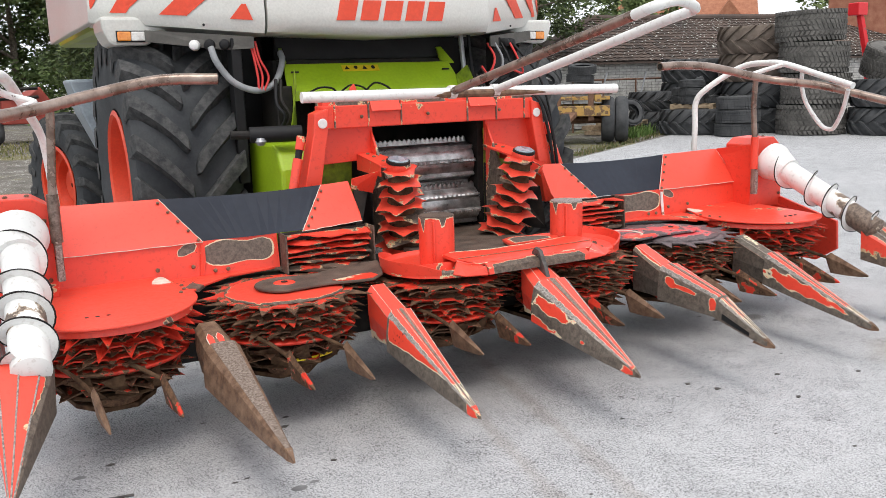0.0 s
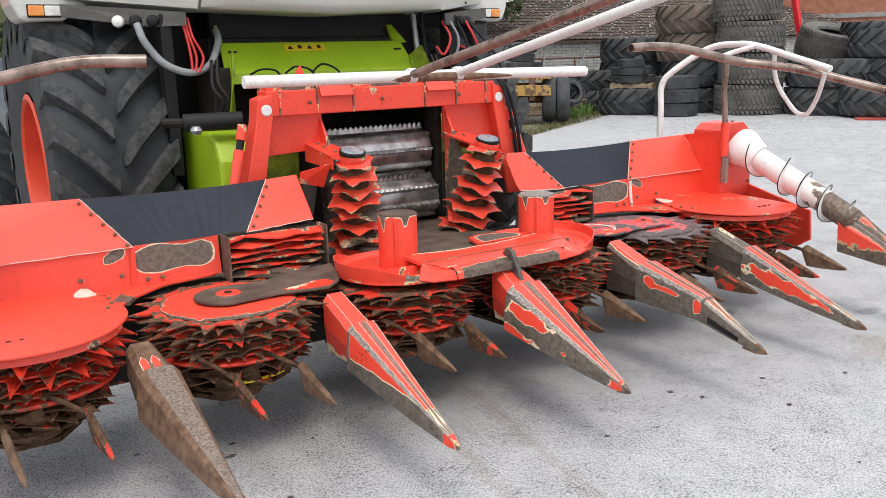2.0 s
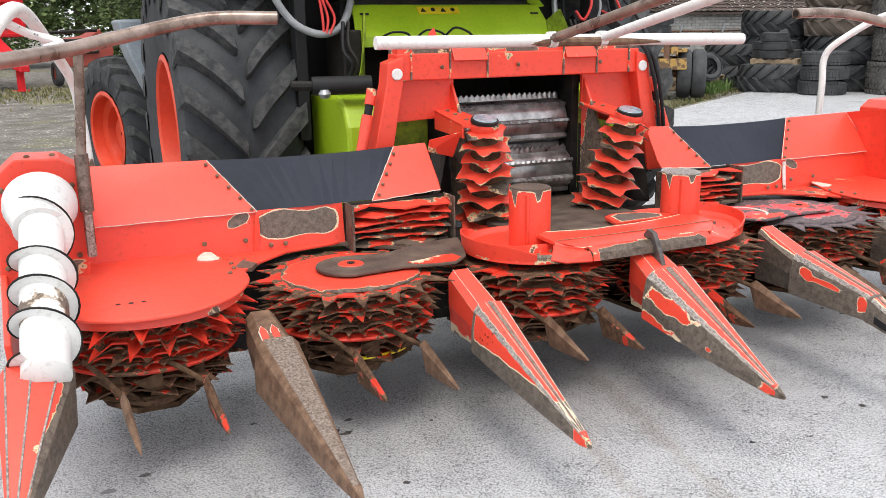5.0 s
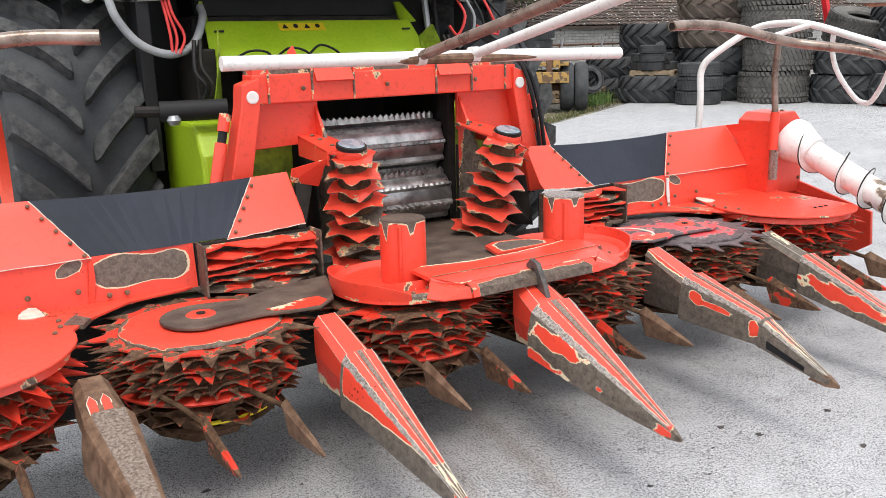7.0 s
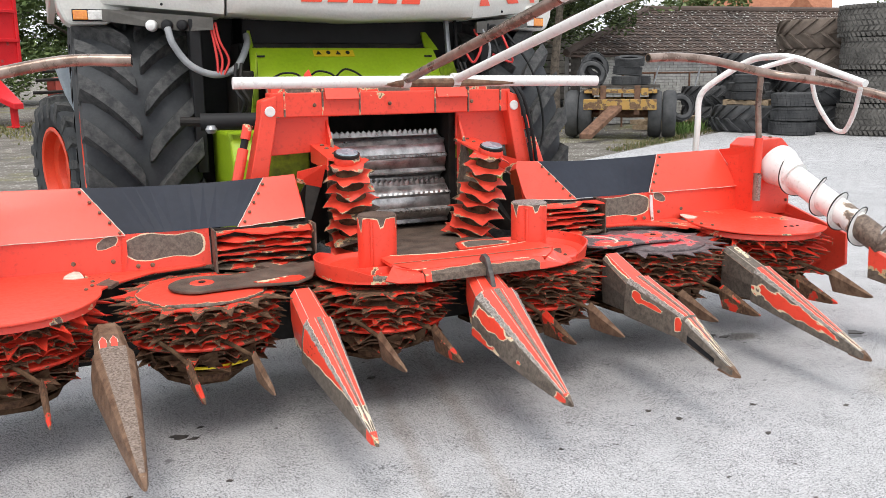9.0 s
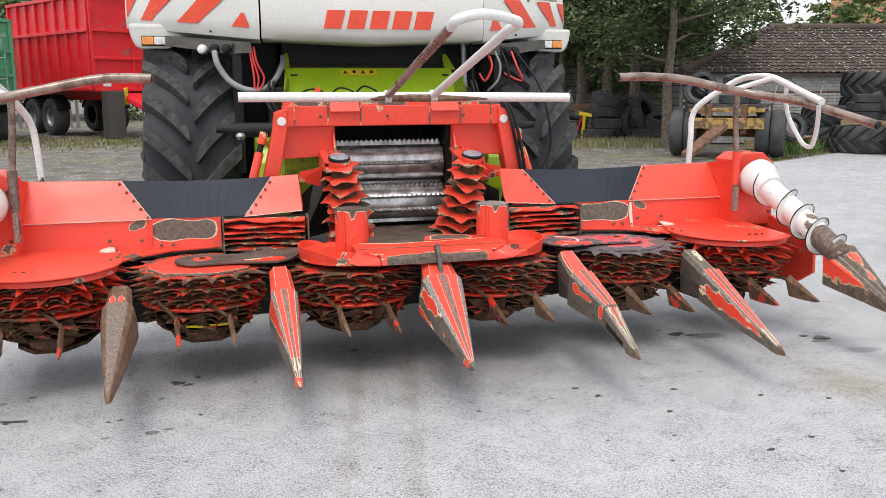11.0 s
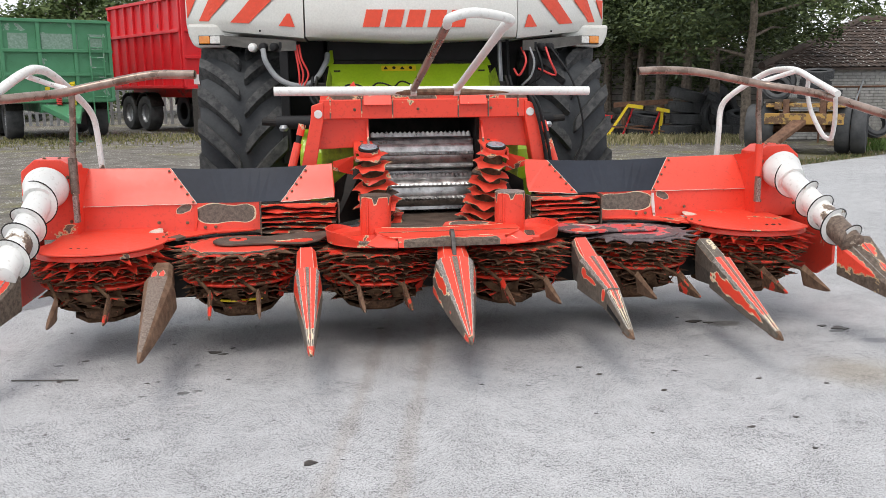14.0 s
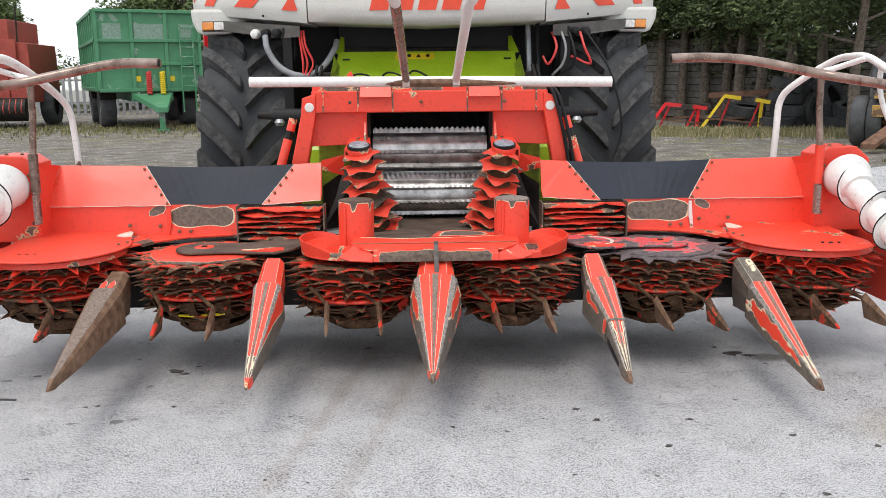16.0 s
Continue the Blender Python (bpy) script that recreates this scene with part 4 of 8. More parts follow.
# ---- crop dividers ----
def divider(x_tip, x_root, y_tip=-0.018, z_tip=0.262, w=0.072, hw_root=0.05, y_sh=0.60, z_sh=0.497, y_root=0.83, z_root=0.572, style="red", label="", depth=0.155, z_neck=0.335, back=0.10, bare_neck=False):
    """A pointed shell: creased top, hanging flanks worn to steel, a tip shoe and a neck up to the drum cover."""
    side = BROWN if style == "brown" else RED_ZONE
    u = lambda y: x_tip + (x_root - x_tip) * (y - y_tip) / (y_root - y_tip)

    lows = [1.0, 0.93, 0.85, 0.76, 0.67, 0.58, 0.49, 0.40, 0.31, 0.22, 0.13, 0.04]
    K = len(lows)

    def ring(y, z, hw, drop, lift):
        x = u(y)
        left = [(x - hw * (0.87 + 0.15 * min(1.0, (b - 0.04) / 0.5) ** 0.8), y, z - drop * b) for b in lows]
        top = [(x - hw * 0.62, y, z + lift * 0.8), (x - hw * 0.09, y, z + lift)]
        return left + top + [(2 * x - p[0], p[1], p[2]) for p in (left + top)[::-1]]

    def leaf(t, b, patches):
        """Wear on a flank: below zero inside the patches where paint is left."""
        d = min(math.hypot((t - tc) / rt, (b - bc - sl * (t - tc)) / rb) - 1 for tc, bc, rt, rb, sl in patches)
        d += 0.16 * math.sin(t * 31 + b * 9) + 0.12 * math.sin(t * 67 - b * 23)
        return max(-0.5, min(0.6, d * 0.8 + 0.04))

    LEFT = {"centre": [(0.80, 0.25, 0.22, 0.20, 0.45), (0.95, 1.0, 0.22, 0.22, 0.0), (0.03, 0.7, 0.06, 0.5, 0.0), (0.46, 0.62, 0.025, 0.09, 0.5)],
            "leaf": [(0.60, 0.38, 0.38, 0.29, 0.25)],
            "grey": [(0.88, 0.24, 0.05, 0.16, 0.0), (0.74, 0.27, 0.12, 0.09, 0.25), (0.47, 0.40, 0.035, 0.36, 2.0)]}
    rings, wear = [], []
    n = 56
    for i in range(n):
        t = i / (n - 1)
        y = y_tip + 0.02 + (y_sh - y_tip - 0.02) * t
        z = z_tip + (z_sh - z_tip) * t
        if style == "grey":
            z += 0.042 * min(t / 0.46, (1 - t) / 0.54)
        hw = 0.012 + (w - 0.012) * (t ** 0.92)
        drop = 0.020 + (depth - 0.020) * (t ** 0.8)
        rings.append(ring(y, z, hw, drop, 0.005 + 0.017 * t))
        if style == "brown":
            flank = [0.6] * K
        elif style in LEFT:
            flank = [leaf(t, b, LEFT[style]) for b in lows]
        else:
            edge_b = 0.62 * (t - 0.28) / 0.69
            flank = [max(-0.7, min(0.9, (b - edge_b) * drop / 0.055)) for b in lows]
            if t > 0.97:
                flank = [0.3] * K
        if t < 0.07 and style == "red":
            flank = [-0.3] * K
        top = [-0.12, -0.28] if style != "grey" else [-0.08 + (0.35 if t < 0.42 else 0.0) * (1 - t), -0.2]
        if t < 0.22 and style in ("red", "grey", "leaf"):
            top = [0.12, 0.0]
        wear += flank + top + top[::-1] + flank[::-1]
    fm = Form()
    fm.loft(rings, True, True, wear)
    d = part("crop_divider", fm, side, header, label)
    m = len(rings[0])
    for sgn in (-1, 1):
        if style == "brown":
            break
        fm = Form()
        strip, pin = [], []
        for i in range(n):
            r = rings[i]
            a, b = (Vector(r[K - 1]), Vector(r[K])) if sgn < 0 else (Vector(r[m - K]), Vector(r[m - K - 1]))
            lift = Vector((0.0012 * sgn, 0, 0.002))
            k0 = 0.10 + 0.06 * math.sin(i * 0.9) + 0.05 * math.sin(i * 2.1)
            k1 = 0.86 + 0.06 * math.sin(i * 1.3) + 0.05 * math.sin(i * 3.1)
            strip.append([a.lerp(b, k0) + lift, a.lerp(b, k1) + lift, a.lerp(b, k1) - lift, a.lerp(b, k0) - lift])
            pin.append(a.lerp(b, k1 + 0.06) + lift * 0.7)
        fm.loft(strip)
        part("scuffed_crease", fm, BARE, d, "strip of scuffed bare steel")
        fm = Form()
        fm.tube(pin, [0.0006 + 0.0009 * abs(math.sin(i * 0.7)) for i in range(n)], 6)
        part("paint_edge", fm, CREAM, d, "cream edge of the paint")
    fm = Form()
    strip = []
    for i, r in enumerate(rings):
        lift = Vector((0, -0.0008, 0.0022))
        if style == "brown":
            across = [Vector(r[K]).lerp(Vector(r[K + 1]), 0.1), Vector(r[K + 1]), Vector(r[K + 2]), Vector(r[m - K - 1]).lerp(Vector(r[K + 2]), 0.1)]
        else:
            wob = 0.25 * math.sin(i * 1.1) + 0.2 * math.sin(i * 2.7)
            across = [Vector(r[K + 1]).lerp(Vector(r[K]), 0.06 + 0.05 * wob), Vector(r[K + 1]), Vector(r[K + 2]), Vector(r[K + 2]).lerp(Vector(r[K + 3]), 0.06 - 0.05 * wob)]
        strip.append([p + lift for p in across] + [p - lift for p in across[::-1]])
    fm.loft(strip)
    part("scuffed_crest", fm, SCUFF, d, "speckled scuffed crest")
    if style != "brown":
        for q0, q1 in ((K, K + 1), (K + 3, K + 2)):
            fm = Form()
            fm.tube([Vector(r[q0]).lerp(Vector(r[q1]), 0.74) + Vector((0, 0, 0.0002)) for r in rings], [0.0006 + 0.0007 * abs(math.sin(i * 0.9)) for i in range(n)], 6)
            part("fold_line", fm, CREAM, d, "thin cream line along the fold")
    fm = Form()
    x = u(y_tip)
    fm.loft([[(x - 0.005, y_tip - 0.014, z_tip - 0.024), (x + 0.005, y_tip - 0.014, z_tip - 0.024), (x + 0.004, y_tip - 0.014, z_tip - 0.014), (x - 0.004, y_tip - 0.014, z_tip - 0.014)],
             [(x - 0.013, y_tip + 0.03, z_tip - 0.030), (x + 0.013, y_tip + 0.03, z_tip - 0.030), (x + 0.011, y_tip + 0.03, z_tip + 0.013), (x - 0.011, y_tip + 0.03, z_tip + 0.013)],
             [(x - 0.018, y_tip + 0.10, z_tip - 0.022), (x + 0.018, y_tip + 0.10, z_tip - 0.022), (x + 0.017, y_tip + 0.075, z_tip + 0.006), (x - 0.017, y_tip + 0.075, z_tip + 0.006)]], wear=[0.14] * 4 + [0.06] * 4 + [0.10] * 4)
    part("tip_shoe", fm, RED if style in ("red", "centre") else BROWN, d, "red tip shoe" if style in ("red", "centre") else "rusty tip shoe", bevel=0.002)
    fm = Form()
    rr, ww = [], []
    for t in (0.0, 0.33, 0.66, 1.0):
        y = y_sh - 0.012 + (y_root - y_sh + 0.012) * t
        z = z_sh - 0.008 + (z_root - z_sh + 0.008) * t
        hw = w * 0.80 + (hw_root - w * 0.80) * t
        x = u(y)
        zb = z_sh - depth + (z_neck - (z_sh - depth)) * t
        rr.append([(x - hw * 0.6, y + back * 0.2, zb), (x - hw, y, zb + (z - zb) * 0.5), (x - hw, y, z - 0.014), (x - hw * 0.6, y, z + 0.010), (x + hw * 0.6, y, z + 0.010), (x + hw, y, z - 0.014), (x + hw, y, zb + (z - zb) * 0.5), (x + hw * 0.6, y + back * 0.2, zb)])
        a = {"red": -0.25, "leaf": -0.25, "centre": -0.25, "grey": 0.30, "brown": 0.5}[style]
        a = 0.30 if bare_neck else a
        ww += [a + 0.3, a, a + 0.05, -0.2 if not bare_neck else 0.1, -0.2 if not bare_neck else 0.1, a + 0.05, a, a + 0.3]
    fm.loft(rr, True, True, ww)
    part("neck", fm, side, d, "" if style != "brown" else "brown neck", bevel=0.002)
    if style != "brown":
        for e in (3, 4, 2, 5):
            fm = Form()
            fm.tube([Vector(r[e]) + Vector((0, 0, 0.0002)) for r in rr], 0.0010, 6)
            part("paint_edge", fm, CREAM if e in (3, 4) else PRIM, d)
    if style == "grey":
        fm = Form()
        k = int(n * 0.44)
        fm.loft([[Vector(p) + (Vector(p) - Vector((u(r[0][1]), r[0][1], z_tip + 0.05))).normalized() * 0.004 for p in r] for r in rings[k - 1:k + 1]], False, True, [0.3] * (2 * len(rings[0])))
        part("step_ring", fm, RED_ZONE, d, "bare step ring round the point")
        # Black strips laid on both flanks paint the shade inside an open slot.
        for sgn in (-1, 1):
            fm = Form()
            rows_ = []
            for i in range(int(n * 0.16), int(n * 0.40)):
                r = rings[i]
                p, q_ = (Vector(r[6]), Vector(r[2])) if sgn < 0 else (Vector(r[m - 7]), Vector(r[m - 3]))
                off = Vector((0.0016 * sgn, 0, 0))
                rows_.append([p + off, q_ + off, q_ - off, p - off])
            fm.loft(rows_)
            part("slot", fm, BLACK, d, "black strip on the flank, painted in as the open slot's shade")
    return d


SCUFF = plain("speckled_scuffed_rust", (0.105, 0.067, 0.047), (0.36, 0.29, 0.24), 120, 0.5, 0.2, 0.6, 260)
divider(-0.036, 0.0, -0.062, 0.290, 0.114, 0.075, 0.57, 0.530, 0.72, 0.592, "centre", "large red centre crop divider with worn flanks", 0.165, 0.36)
divider(-0.765, -0.775, style="red", label="red crop divider point, lower flanks worn to steel")
divider(0.733, 0.760, -0.075, 0.278, style="grey", w=0.078, label="bare grey and red crop divider point")
divider(-1.50, -1.53, -0.07, 0.292, 0.080, 0.052, 0.66, 0.468, 0.875, 0.510, "brown", "rusty brown crop divider point without paint", 0.15, 0.30)
divider(1.508, 1.505, -0.045, 0.220, 0.066, 0.05, 0.60, 0.465, 0.83, 0.54, "leaf", "red crop divider point with a rusty tip and bare neck", 0.15, 0.30, bare_neck=True)
fm = Form()
hk = [(0.60, 0.545), (0.625, 0.600), (0.665, 0.668), (0.70, 0.678), (0.722, 0.655), (0.722, 0.600)]
hole = [(0.655, 0.612), (0.660, 0.622), (0.674, 0.643), (0.688, 0.648), (0.695, 0.638), (0.690, 0.615)]
for x in (-0.010, 0.010):
    fm.add([(x, y, z) for y, z in hk] + [(x, y, z) for y, z in hole], [(i, (i + 1) % 6, (i + 1) % 6 + 6, i + 6) for i in range(6)])
fm.f += [(i, (i + 1) % 6, (i + 1) % 6 + 12, i + 12) for i in range(6)] + [(i + 6, (i + 1) % 6 + 6, (i + 1) % 6 + 18, i + 18) for i in range(6)]
fm.m += [0] * 12
part("hook_plate", fm, DARKSTEEL, header, "dark steel hook plate with an oval hole")

# red flashes left on the brown divider
for dx in (-0.02, 0.018):
    fm = Form()
    fm.plate([(-1.532 + dx - 0.0145, 0.685, 0.4758), (-1.532 + dx + 0.0145, 0.685, 0.4758), (-1.532 + dx + 0.015, 0.74, 0.4915), (-1.532 + dx, 0.772, 0.500), (-1.532 + dx - 0.015, 0.74, 0.4915)], 0.010, (0, 0, -1))
    part("flash_rim", fm, CREAM, header)
    fm = Form()
    fm.wear = -0.5
    fm.plate([(-1.532 + dx - 0.012, 0.688, 0.4785), (-1.532 + dx + 0.011, 0.688, 0.4785), (-1.532 + dx + 0.012, 0.738, 0.4930), (-1.532 + dx, 0.765, 0.5005), (-1.532 + dx - 0.012, 0.738, 0.4930)], 0.008, (0, 0, -1))
    part("paint_flash", fm, RED, header, "last flash of red paint")


# ---- stalk fingers under the drums ----
def finger(x, y, z, x_r, y_r, mat, flat=True):
    fm = Form()
    root = Vector((x_r, y_r, 0.452))
    knee = Vector((x - 0.006, y + 0.265, 0.388))
    tip = Vector((x + 0.012, y, z - 0.012))
    fm.tube([root, root.lerp(knee, 0.55) + Vector((0, 0, 0.008)), knee, knee.lerp(tip, 0.25)], 0.009, 8)
    ob = part("stalk_finger", fm, MUD, header, "bent muddy rod with a pointed blade", smooth=True)
    fm = Form()
    rings = []
    for t, a, h in ((0.0, 0.008, 0.014), (0.12, 0.013, 0.082), (0.45, 0.012, 0.060), (0.85, 0.009, 0.026), (1.0, 0.004, 0.006)):
        p = knee.lerp(tip, t)
        rings.append([p + Vector((-a, 0, h * 0.1)), p + Vector((0, 0.004, h * 0.5)), p + Vector((a, 0, h * 0.1)), p + Vector((0, 0, -h))])
    fm.loft(rings, wear=[0.02 if mat is RED else 0.1] * 20)
    part("blade", fm, mat, ob, bevel=0.002)


for s in (-1, 1):
    for k in range(3):
        cx, cy = DRUMS[k][0] * s, DRUMS[k][1]
        for d, j in ((-0.12, 0), (0.125, 1)):
            mt = TOOTH if (k + j + (s > 0)) % 2 else BROWN
            finger(cx + d + rng.uniform(-0.006, 0.006), 0.375 + rng.uniform(-0.02, 0.02), 0.335, cx + d * 0.75 - 0.13, cy - 0.21, mt)

# ---- feed stacks with star discs in the throat ----
def wavy_disc(fm, r, lobes, T, rnd, thick=0.007):
    """A dished disc with drawn-out, upturned and drooping lobes."""
    n = lobes * 6
    a0 = rnd.uniform(0, 6.28)
    top, bot = [], []
    for rr_, rise in ((0.25, 0.012), (0.62, 0.008), (1.0, 0.0)):
        ring = []
        for i in range(n):
            a = a0 + 2 * math.pi * i / n
            ph = (i % 6) / 6
            lobe = max(0.0, 1 - abs(ph - 0.5) * 2.6)
            k = rr_ if rr_ < 1 else 0.88 + 0.27 * lobe ** 1.2
            z = rise + (0 if rr_ < 1 else -0.014 * lobe + 0.010 * math.sin(a * 2 + a0) + rnd.uniform(-0.003, 0.003))
            ring.append(Vector((r * k * math.cos(a), r * k * math.sin(a), z)))
        top.append([T @ p for p in ring])
        bot.append([T @ (p - Vector((0, 0, thick if rr_ < 1 else thick * 0.5))) for p in ring])
    w0 = fm.wear
    fm.loft(top + bot[::-1], caps=False, wear=([0.4] * n + [w0 + 0.12] * n + [-0.06] * n) + ([0.25] * n + [0.4] * n + [0.4] * n))


for s in (-1, 1):
    top, bot = Vector((0.385 * s, 1.375, 1.045)), Vector((0.315 * s, 1.48, 0.60))
    q = (top - bot).to_track_quat("Z", "Y").to_matrix().to_4x4()
    axis = (top - bot).normalized()
    L = (top - bot).length
    fm = Form()
    cups = []
    for i in range(9):
        cups += [(0.092 - 0.030 * i / 8, L * (0.02 + 0.112 * i)), (0.074 - 0.026 * i / 8, L * (0.02 + 0.112 * i + 0.10))]
    fm.lathe(cups, 22, Matrix.Translation(bot) @ q)
    stack = part("feed_roller", fm, MUD, header, "leaning feed roller stacked with red star discs", smooth=True)
    for i in range(8):
        t = i / 7
        p = bot.lerp(top, 0.03 + 0.92 * t)
        fm = Form()
        fm.wear = (-0.32, -0.16)[i % 2] + rng.uniform(-0.06, 0.06)
        wavy_disc(fm, 0.150 - 0.042 * t - (0.012 if i % 2 else 0.0), (6, 5)[i % 2], Matrix.Translation(p) @ q @ pose(0, 0, 0, rng.uniform(-4, 4), rng.uniform(-4, 4), 0), rng)
        part("star_disc", fm, RED_RIM, stack, "wavy red star disc with worn rim", smooth=True, angle=60)
    fm = Form()
    fm.wear = -0.1
    fm.lathe([(0.060, -0.02), (0.066, 0.0), (0.060, 0.02)], 22, Matrix.Translation(top) @ q)
    part("top_plate", fm, RED, stack, smooth=True)
    tilt = Matrix.Translation(top + axis * 0.016) @ pose(0, 0, 0, 14, 0, 0)
    fm = Form()
    fm.lathe([(0.062, 0.0), (0.062, 0.014), (0.056, 0.018), (0.051, 0.016), (0.002, 0.017)], 26, tilt)
    part("cap_ring", fm, DARK, stack, "dark cap ring", smooth=True)
    fm = Form()
    fm.lathe([(0.054, 0.0175), (0.050, 0.022), (0.002, 0.023)], 26, tilt)
    part("cap_lens", fm, CAP, stack, "pale blue-grey bearing cap", smooth=True)
    # arm carrying the stack
    fm = Form()
    fm.wear = -0.02
    a, b = Vector((0.50 * s, 1.72, 1.07)), Vector((0.345 * s, 1.38, 1.055))
    fm.plate([(0.46 * s, 1.74, 1.09), (0.345 * s, 1.74, 1.09), (0.325 * s, 1.40, 1.05), (0.36 * s, 1.33, 1.045), (0.43 * s, 1.34, 1.045), (0.47 * s, 1.42, 1.05)], 0.012, (0, 0, -1))
    fm.plate([(0.46 * s, 1.74, 1.09), (0.47 * s, 1.42, 1.05), (0.47 * s, 1.42, 0.99), (0.46 * s, 1.74, 1.0)], 0.01, (1, 0, 0))
    part("roller_arm", fm, RED, header, "red roller arm with bolt holes", bevel=0.002)
    for y in (1.70, 1.62, 1.50):
        bolt(0.41 * s, y, 1.044 + (y - 1.37) * 0.125, 0.013, (0, 0, 1))
    fm = Form()
    fm.wear = -0.12
    fm.plate([(0.475 * s, 1.42, 1.02), (0.60 * s, 1.48, 0.985), (0.60 * s, 1.50, 0.93), (0.48 * s, 1.50, 0.90)], 0.01, (0, 1, 0))
    part("arm_gusset", fm, RED, header)
    # throat cheek plates
    fm = Form()
    fm.plate([(0.365 * s, 1.74, 1.22), (0.365 * s, 1.74, 0.58), (0.345 * s, 1.46, 0.60), (0.36 * s, 1.56, 0.95)], 0.012, (s, 0, 0), [-0.2, 0.25, 0.35, 0.2])
    part("throat_cheek", fm, RED, header, "worn throat side plate")
    fm = Form()
    fm.plate([(0.37 * s, 1.76, 0.60), (0.60 * s, 1.46, 0.60), (0.60 * s, 1.52, 0.84), (0.50 * s, 1.70, 0.90), (0.37 * s, 1.76, 0.98)], 0.012, (0, 1, 0))
    part("throat_wing", fm, DARK, header, "grimy dark wing plate behind the roller")

# ---- header mounting frame ----
fm = Form()
fm.wear = -0.08
fm.box(-0.665, 0.665, 1.68, 1.80, 1.232, 1.352)
part("top_beam", fm, RED, header, "red top beam with rusty seams", bevel=0.006)
fm = Form()
fm.wear = 0.02
fm.box(-0.66, 0.66, 1.69, 1.80, 1.352, 1.375)
part("beam_cap", fm, RED, header, "worn top strip of the beam")
for x in (-0.60, -0.405, -0.21, 0.21, 0.405, 0.60):
    fm = Form()
    fm.wear = 0.0
    fm.box(x - 0.004, x + 0.004, 1.672, 1.68, 1.235, 1.37)
    part("beam_seam", fm, RED, header)
for x in (-0.305, 0.305):
    fm = Form()
    fm.wear = -0.06
    fm.plate([(x - 0.088, 1.652, 1.318), (x + 0.088, 1.652, 1.318), (x + 0.085, 1.70, 1.392), (x - 0.085, 1.70, 1.392)], 0.008)
    part("hinged_flap", fm, RED, header, "red hinged flap", bevel=0.002)
for s in (-1, 1):
    fm = Form()
    fm.wear = -0.12
    fm.plate([(0.36 * s, 1.735, 1.232), (0.66 * s, 1.735, 1.232), (0.70 * s, 1.735, 1.04), (0.36 * s, 1.735, 1.055)], 0.02, (0, 1, 0))
    part("front_plate", fm, RED, header, "plain red front plate", bevel=0.003)
    # leaning side pillar
    fm = Form()
    fm.wear = -0.1
    top, bot = Vector((0.685 * s, 1.70, 1.335)), Vector((0.815 * s, 1.66, 0.80))
    fm.plate([(0.640 * s, 1.662, 1.34), (0.715 * s, 1.662, 1.315), (0.725 * s, 1.662, 1.22), (0.84 * s, 1.662, 0.72), (0.74 * s, 1.662, 0.72), (0.645 * s, 1.662, 1.22)], 0.11, (0, 1, 0))
    part("side_pillar", fm, RED, header, "leaning red side pillar", bevel=0.006)
    fm = Form()
    fm.lathe([(0.026, 0), (0.026, 0.004), (0.022, 0.006)], 20, Matrix.Translation((0.676 * s, 1.661, 1.264)) @ pose(0, 0, 0, 90))
    part("reflector", fm, PLASTIC_WHITE, header, "round white reflector")
    # hydraulic ram beside the pillar
    fm = Form()
    a, b = Vector((0.775 * s, 1.72, 1.20)), Vector((0.905 * s, 1.64, 0.74))
    fm.wear = -0.15
    fm.tube([a.lerp(b, 0.25), b], 0.026, 14)
    ram = part("hydraulic_ram", fm, RED, header, "red hydraulic ram with a black collar", smooth=True)
    fm = Form()
    fm.tube([a.lerp(b, 0.14), a.lerp(b, 0.27)], 0.018, 12)
    part("collar", fm, BLACK, ram, smooth=True)
    fm = Form()
    fm.wear = -0.1
    fm.tube([a, a.lerp(b, 0.15)], 0.024, 12)
    part("eye_end", fm, RED, ram, smooth=True)
# two black hoses along the pillar
for dx, dz in ((0.0, 0.0), (0.028, -0.01)):
    fm = Form()
    fm.tube(smooth_path([(0.60 + dx, 1.80, 1.42 + dz), (0.68 + dx, 1.67, 1.36 + dz), (0.725 + dx, 1.635, 1.22), (0.77 + dx, 1.635, 1.02), (0.80 + dx, 1.66, 0.84), (0.80 + dx, 1.75, 0.70)]), 0.010, 8)
    part("hose", fm, BLACK, header, "black hydraulic hose", smooth=True)
# hook and loose cables behind the beam
fm = Form()
fm.wear = -0.15
fm.plate([(-0.475, 1.76, 1.375), (-0.425, 1.76, 1.375), (-0.43, 1.76, 1.43), (-0.445, 1.76, 1.465), (-0.47, 1.76, 1.44)], 0.014, (0, 1, 0))
part("lifting_hook", fm, RED, header, "small red lifting hook", bevel=0.003)
# small seat of lifting eyes on the beam
for x in (-0.45, -0.05, 0.42):
    bolt(x, 1.668, 1.29, 0.012, (0, -1, 0))

# white push bar with its forward loop
fm = Form()
fm.wear = -0.4
fm.tube([(-0.925, 1.258, 1.408), (-0.35, 1.25, 1.406), (0.35, 1.25, 1.402), (0.925, 1.240, 1.395)], 0.026, 16)
bar = part("push_bar", fm, WHITE, header, "white push bar tube across the throat", smooth=True)
fm = Form()
fm.tube([(-0.42, 1.244, 1.399), (-0.13, 1.24, 1.400), (0.13, 1.237, 1.398), (0.55, 1.233, 1.393)], [0.006, 0.0215, 0.0215, 0.006], 10)
part("bare_underside", fm, BROWN, bar, "paint rubbed off the underside", smooth=True)
loop_l, loop_r = Vector((-0.13, 1.245, 1.41)), Vector((0.125, 1.245, 1.41))
tip_l, tip_r = Vector((-0.155, -0.25, 1.70)), Vector((0.105, -0.17, 1.70))
mid = (tip_l + tip_r) / 2
fm = Form()
fm.wear = 0.15
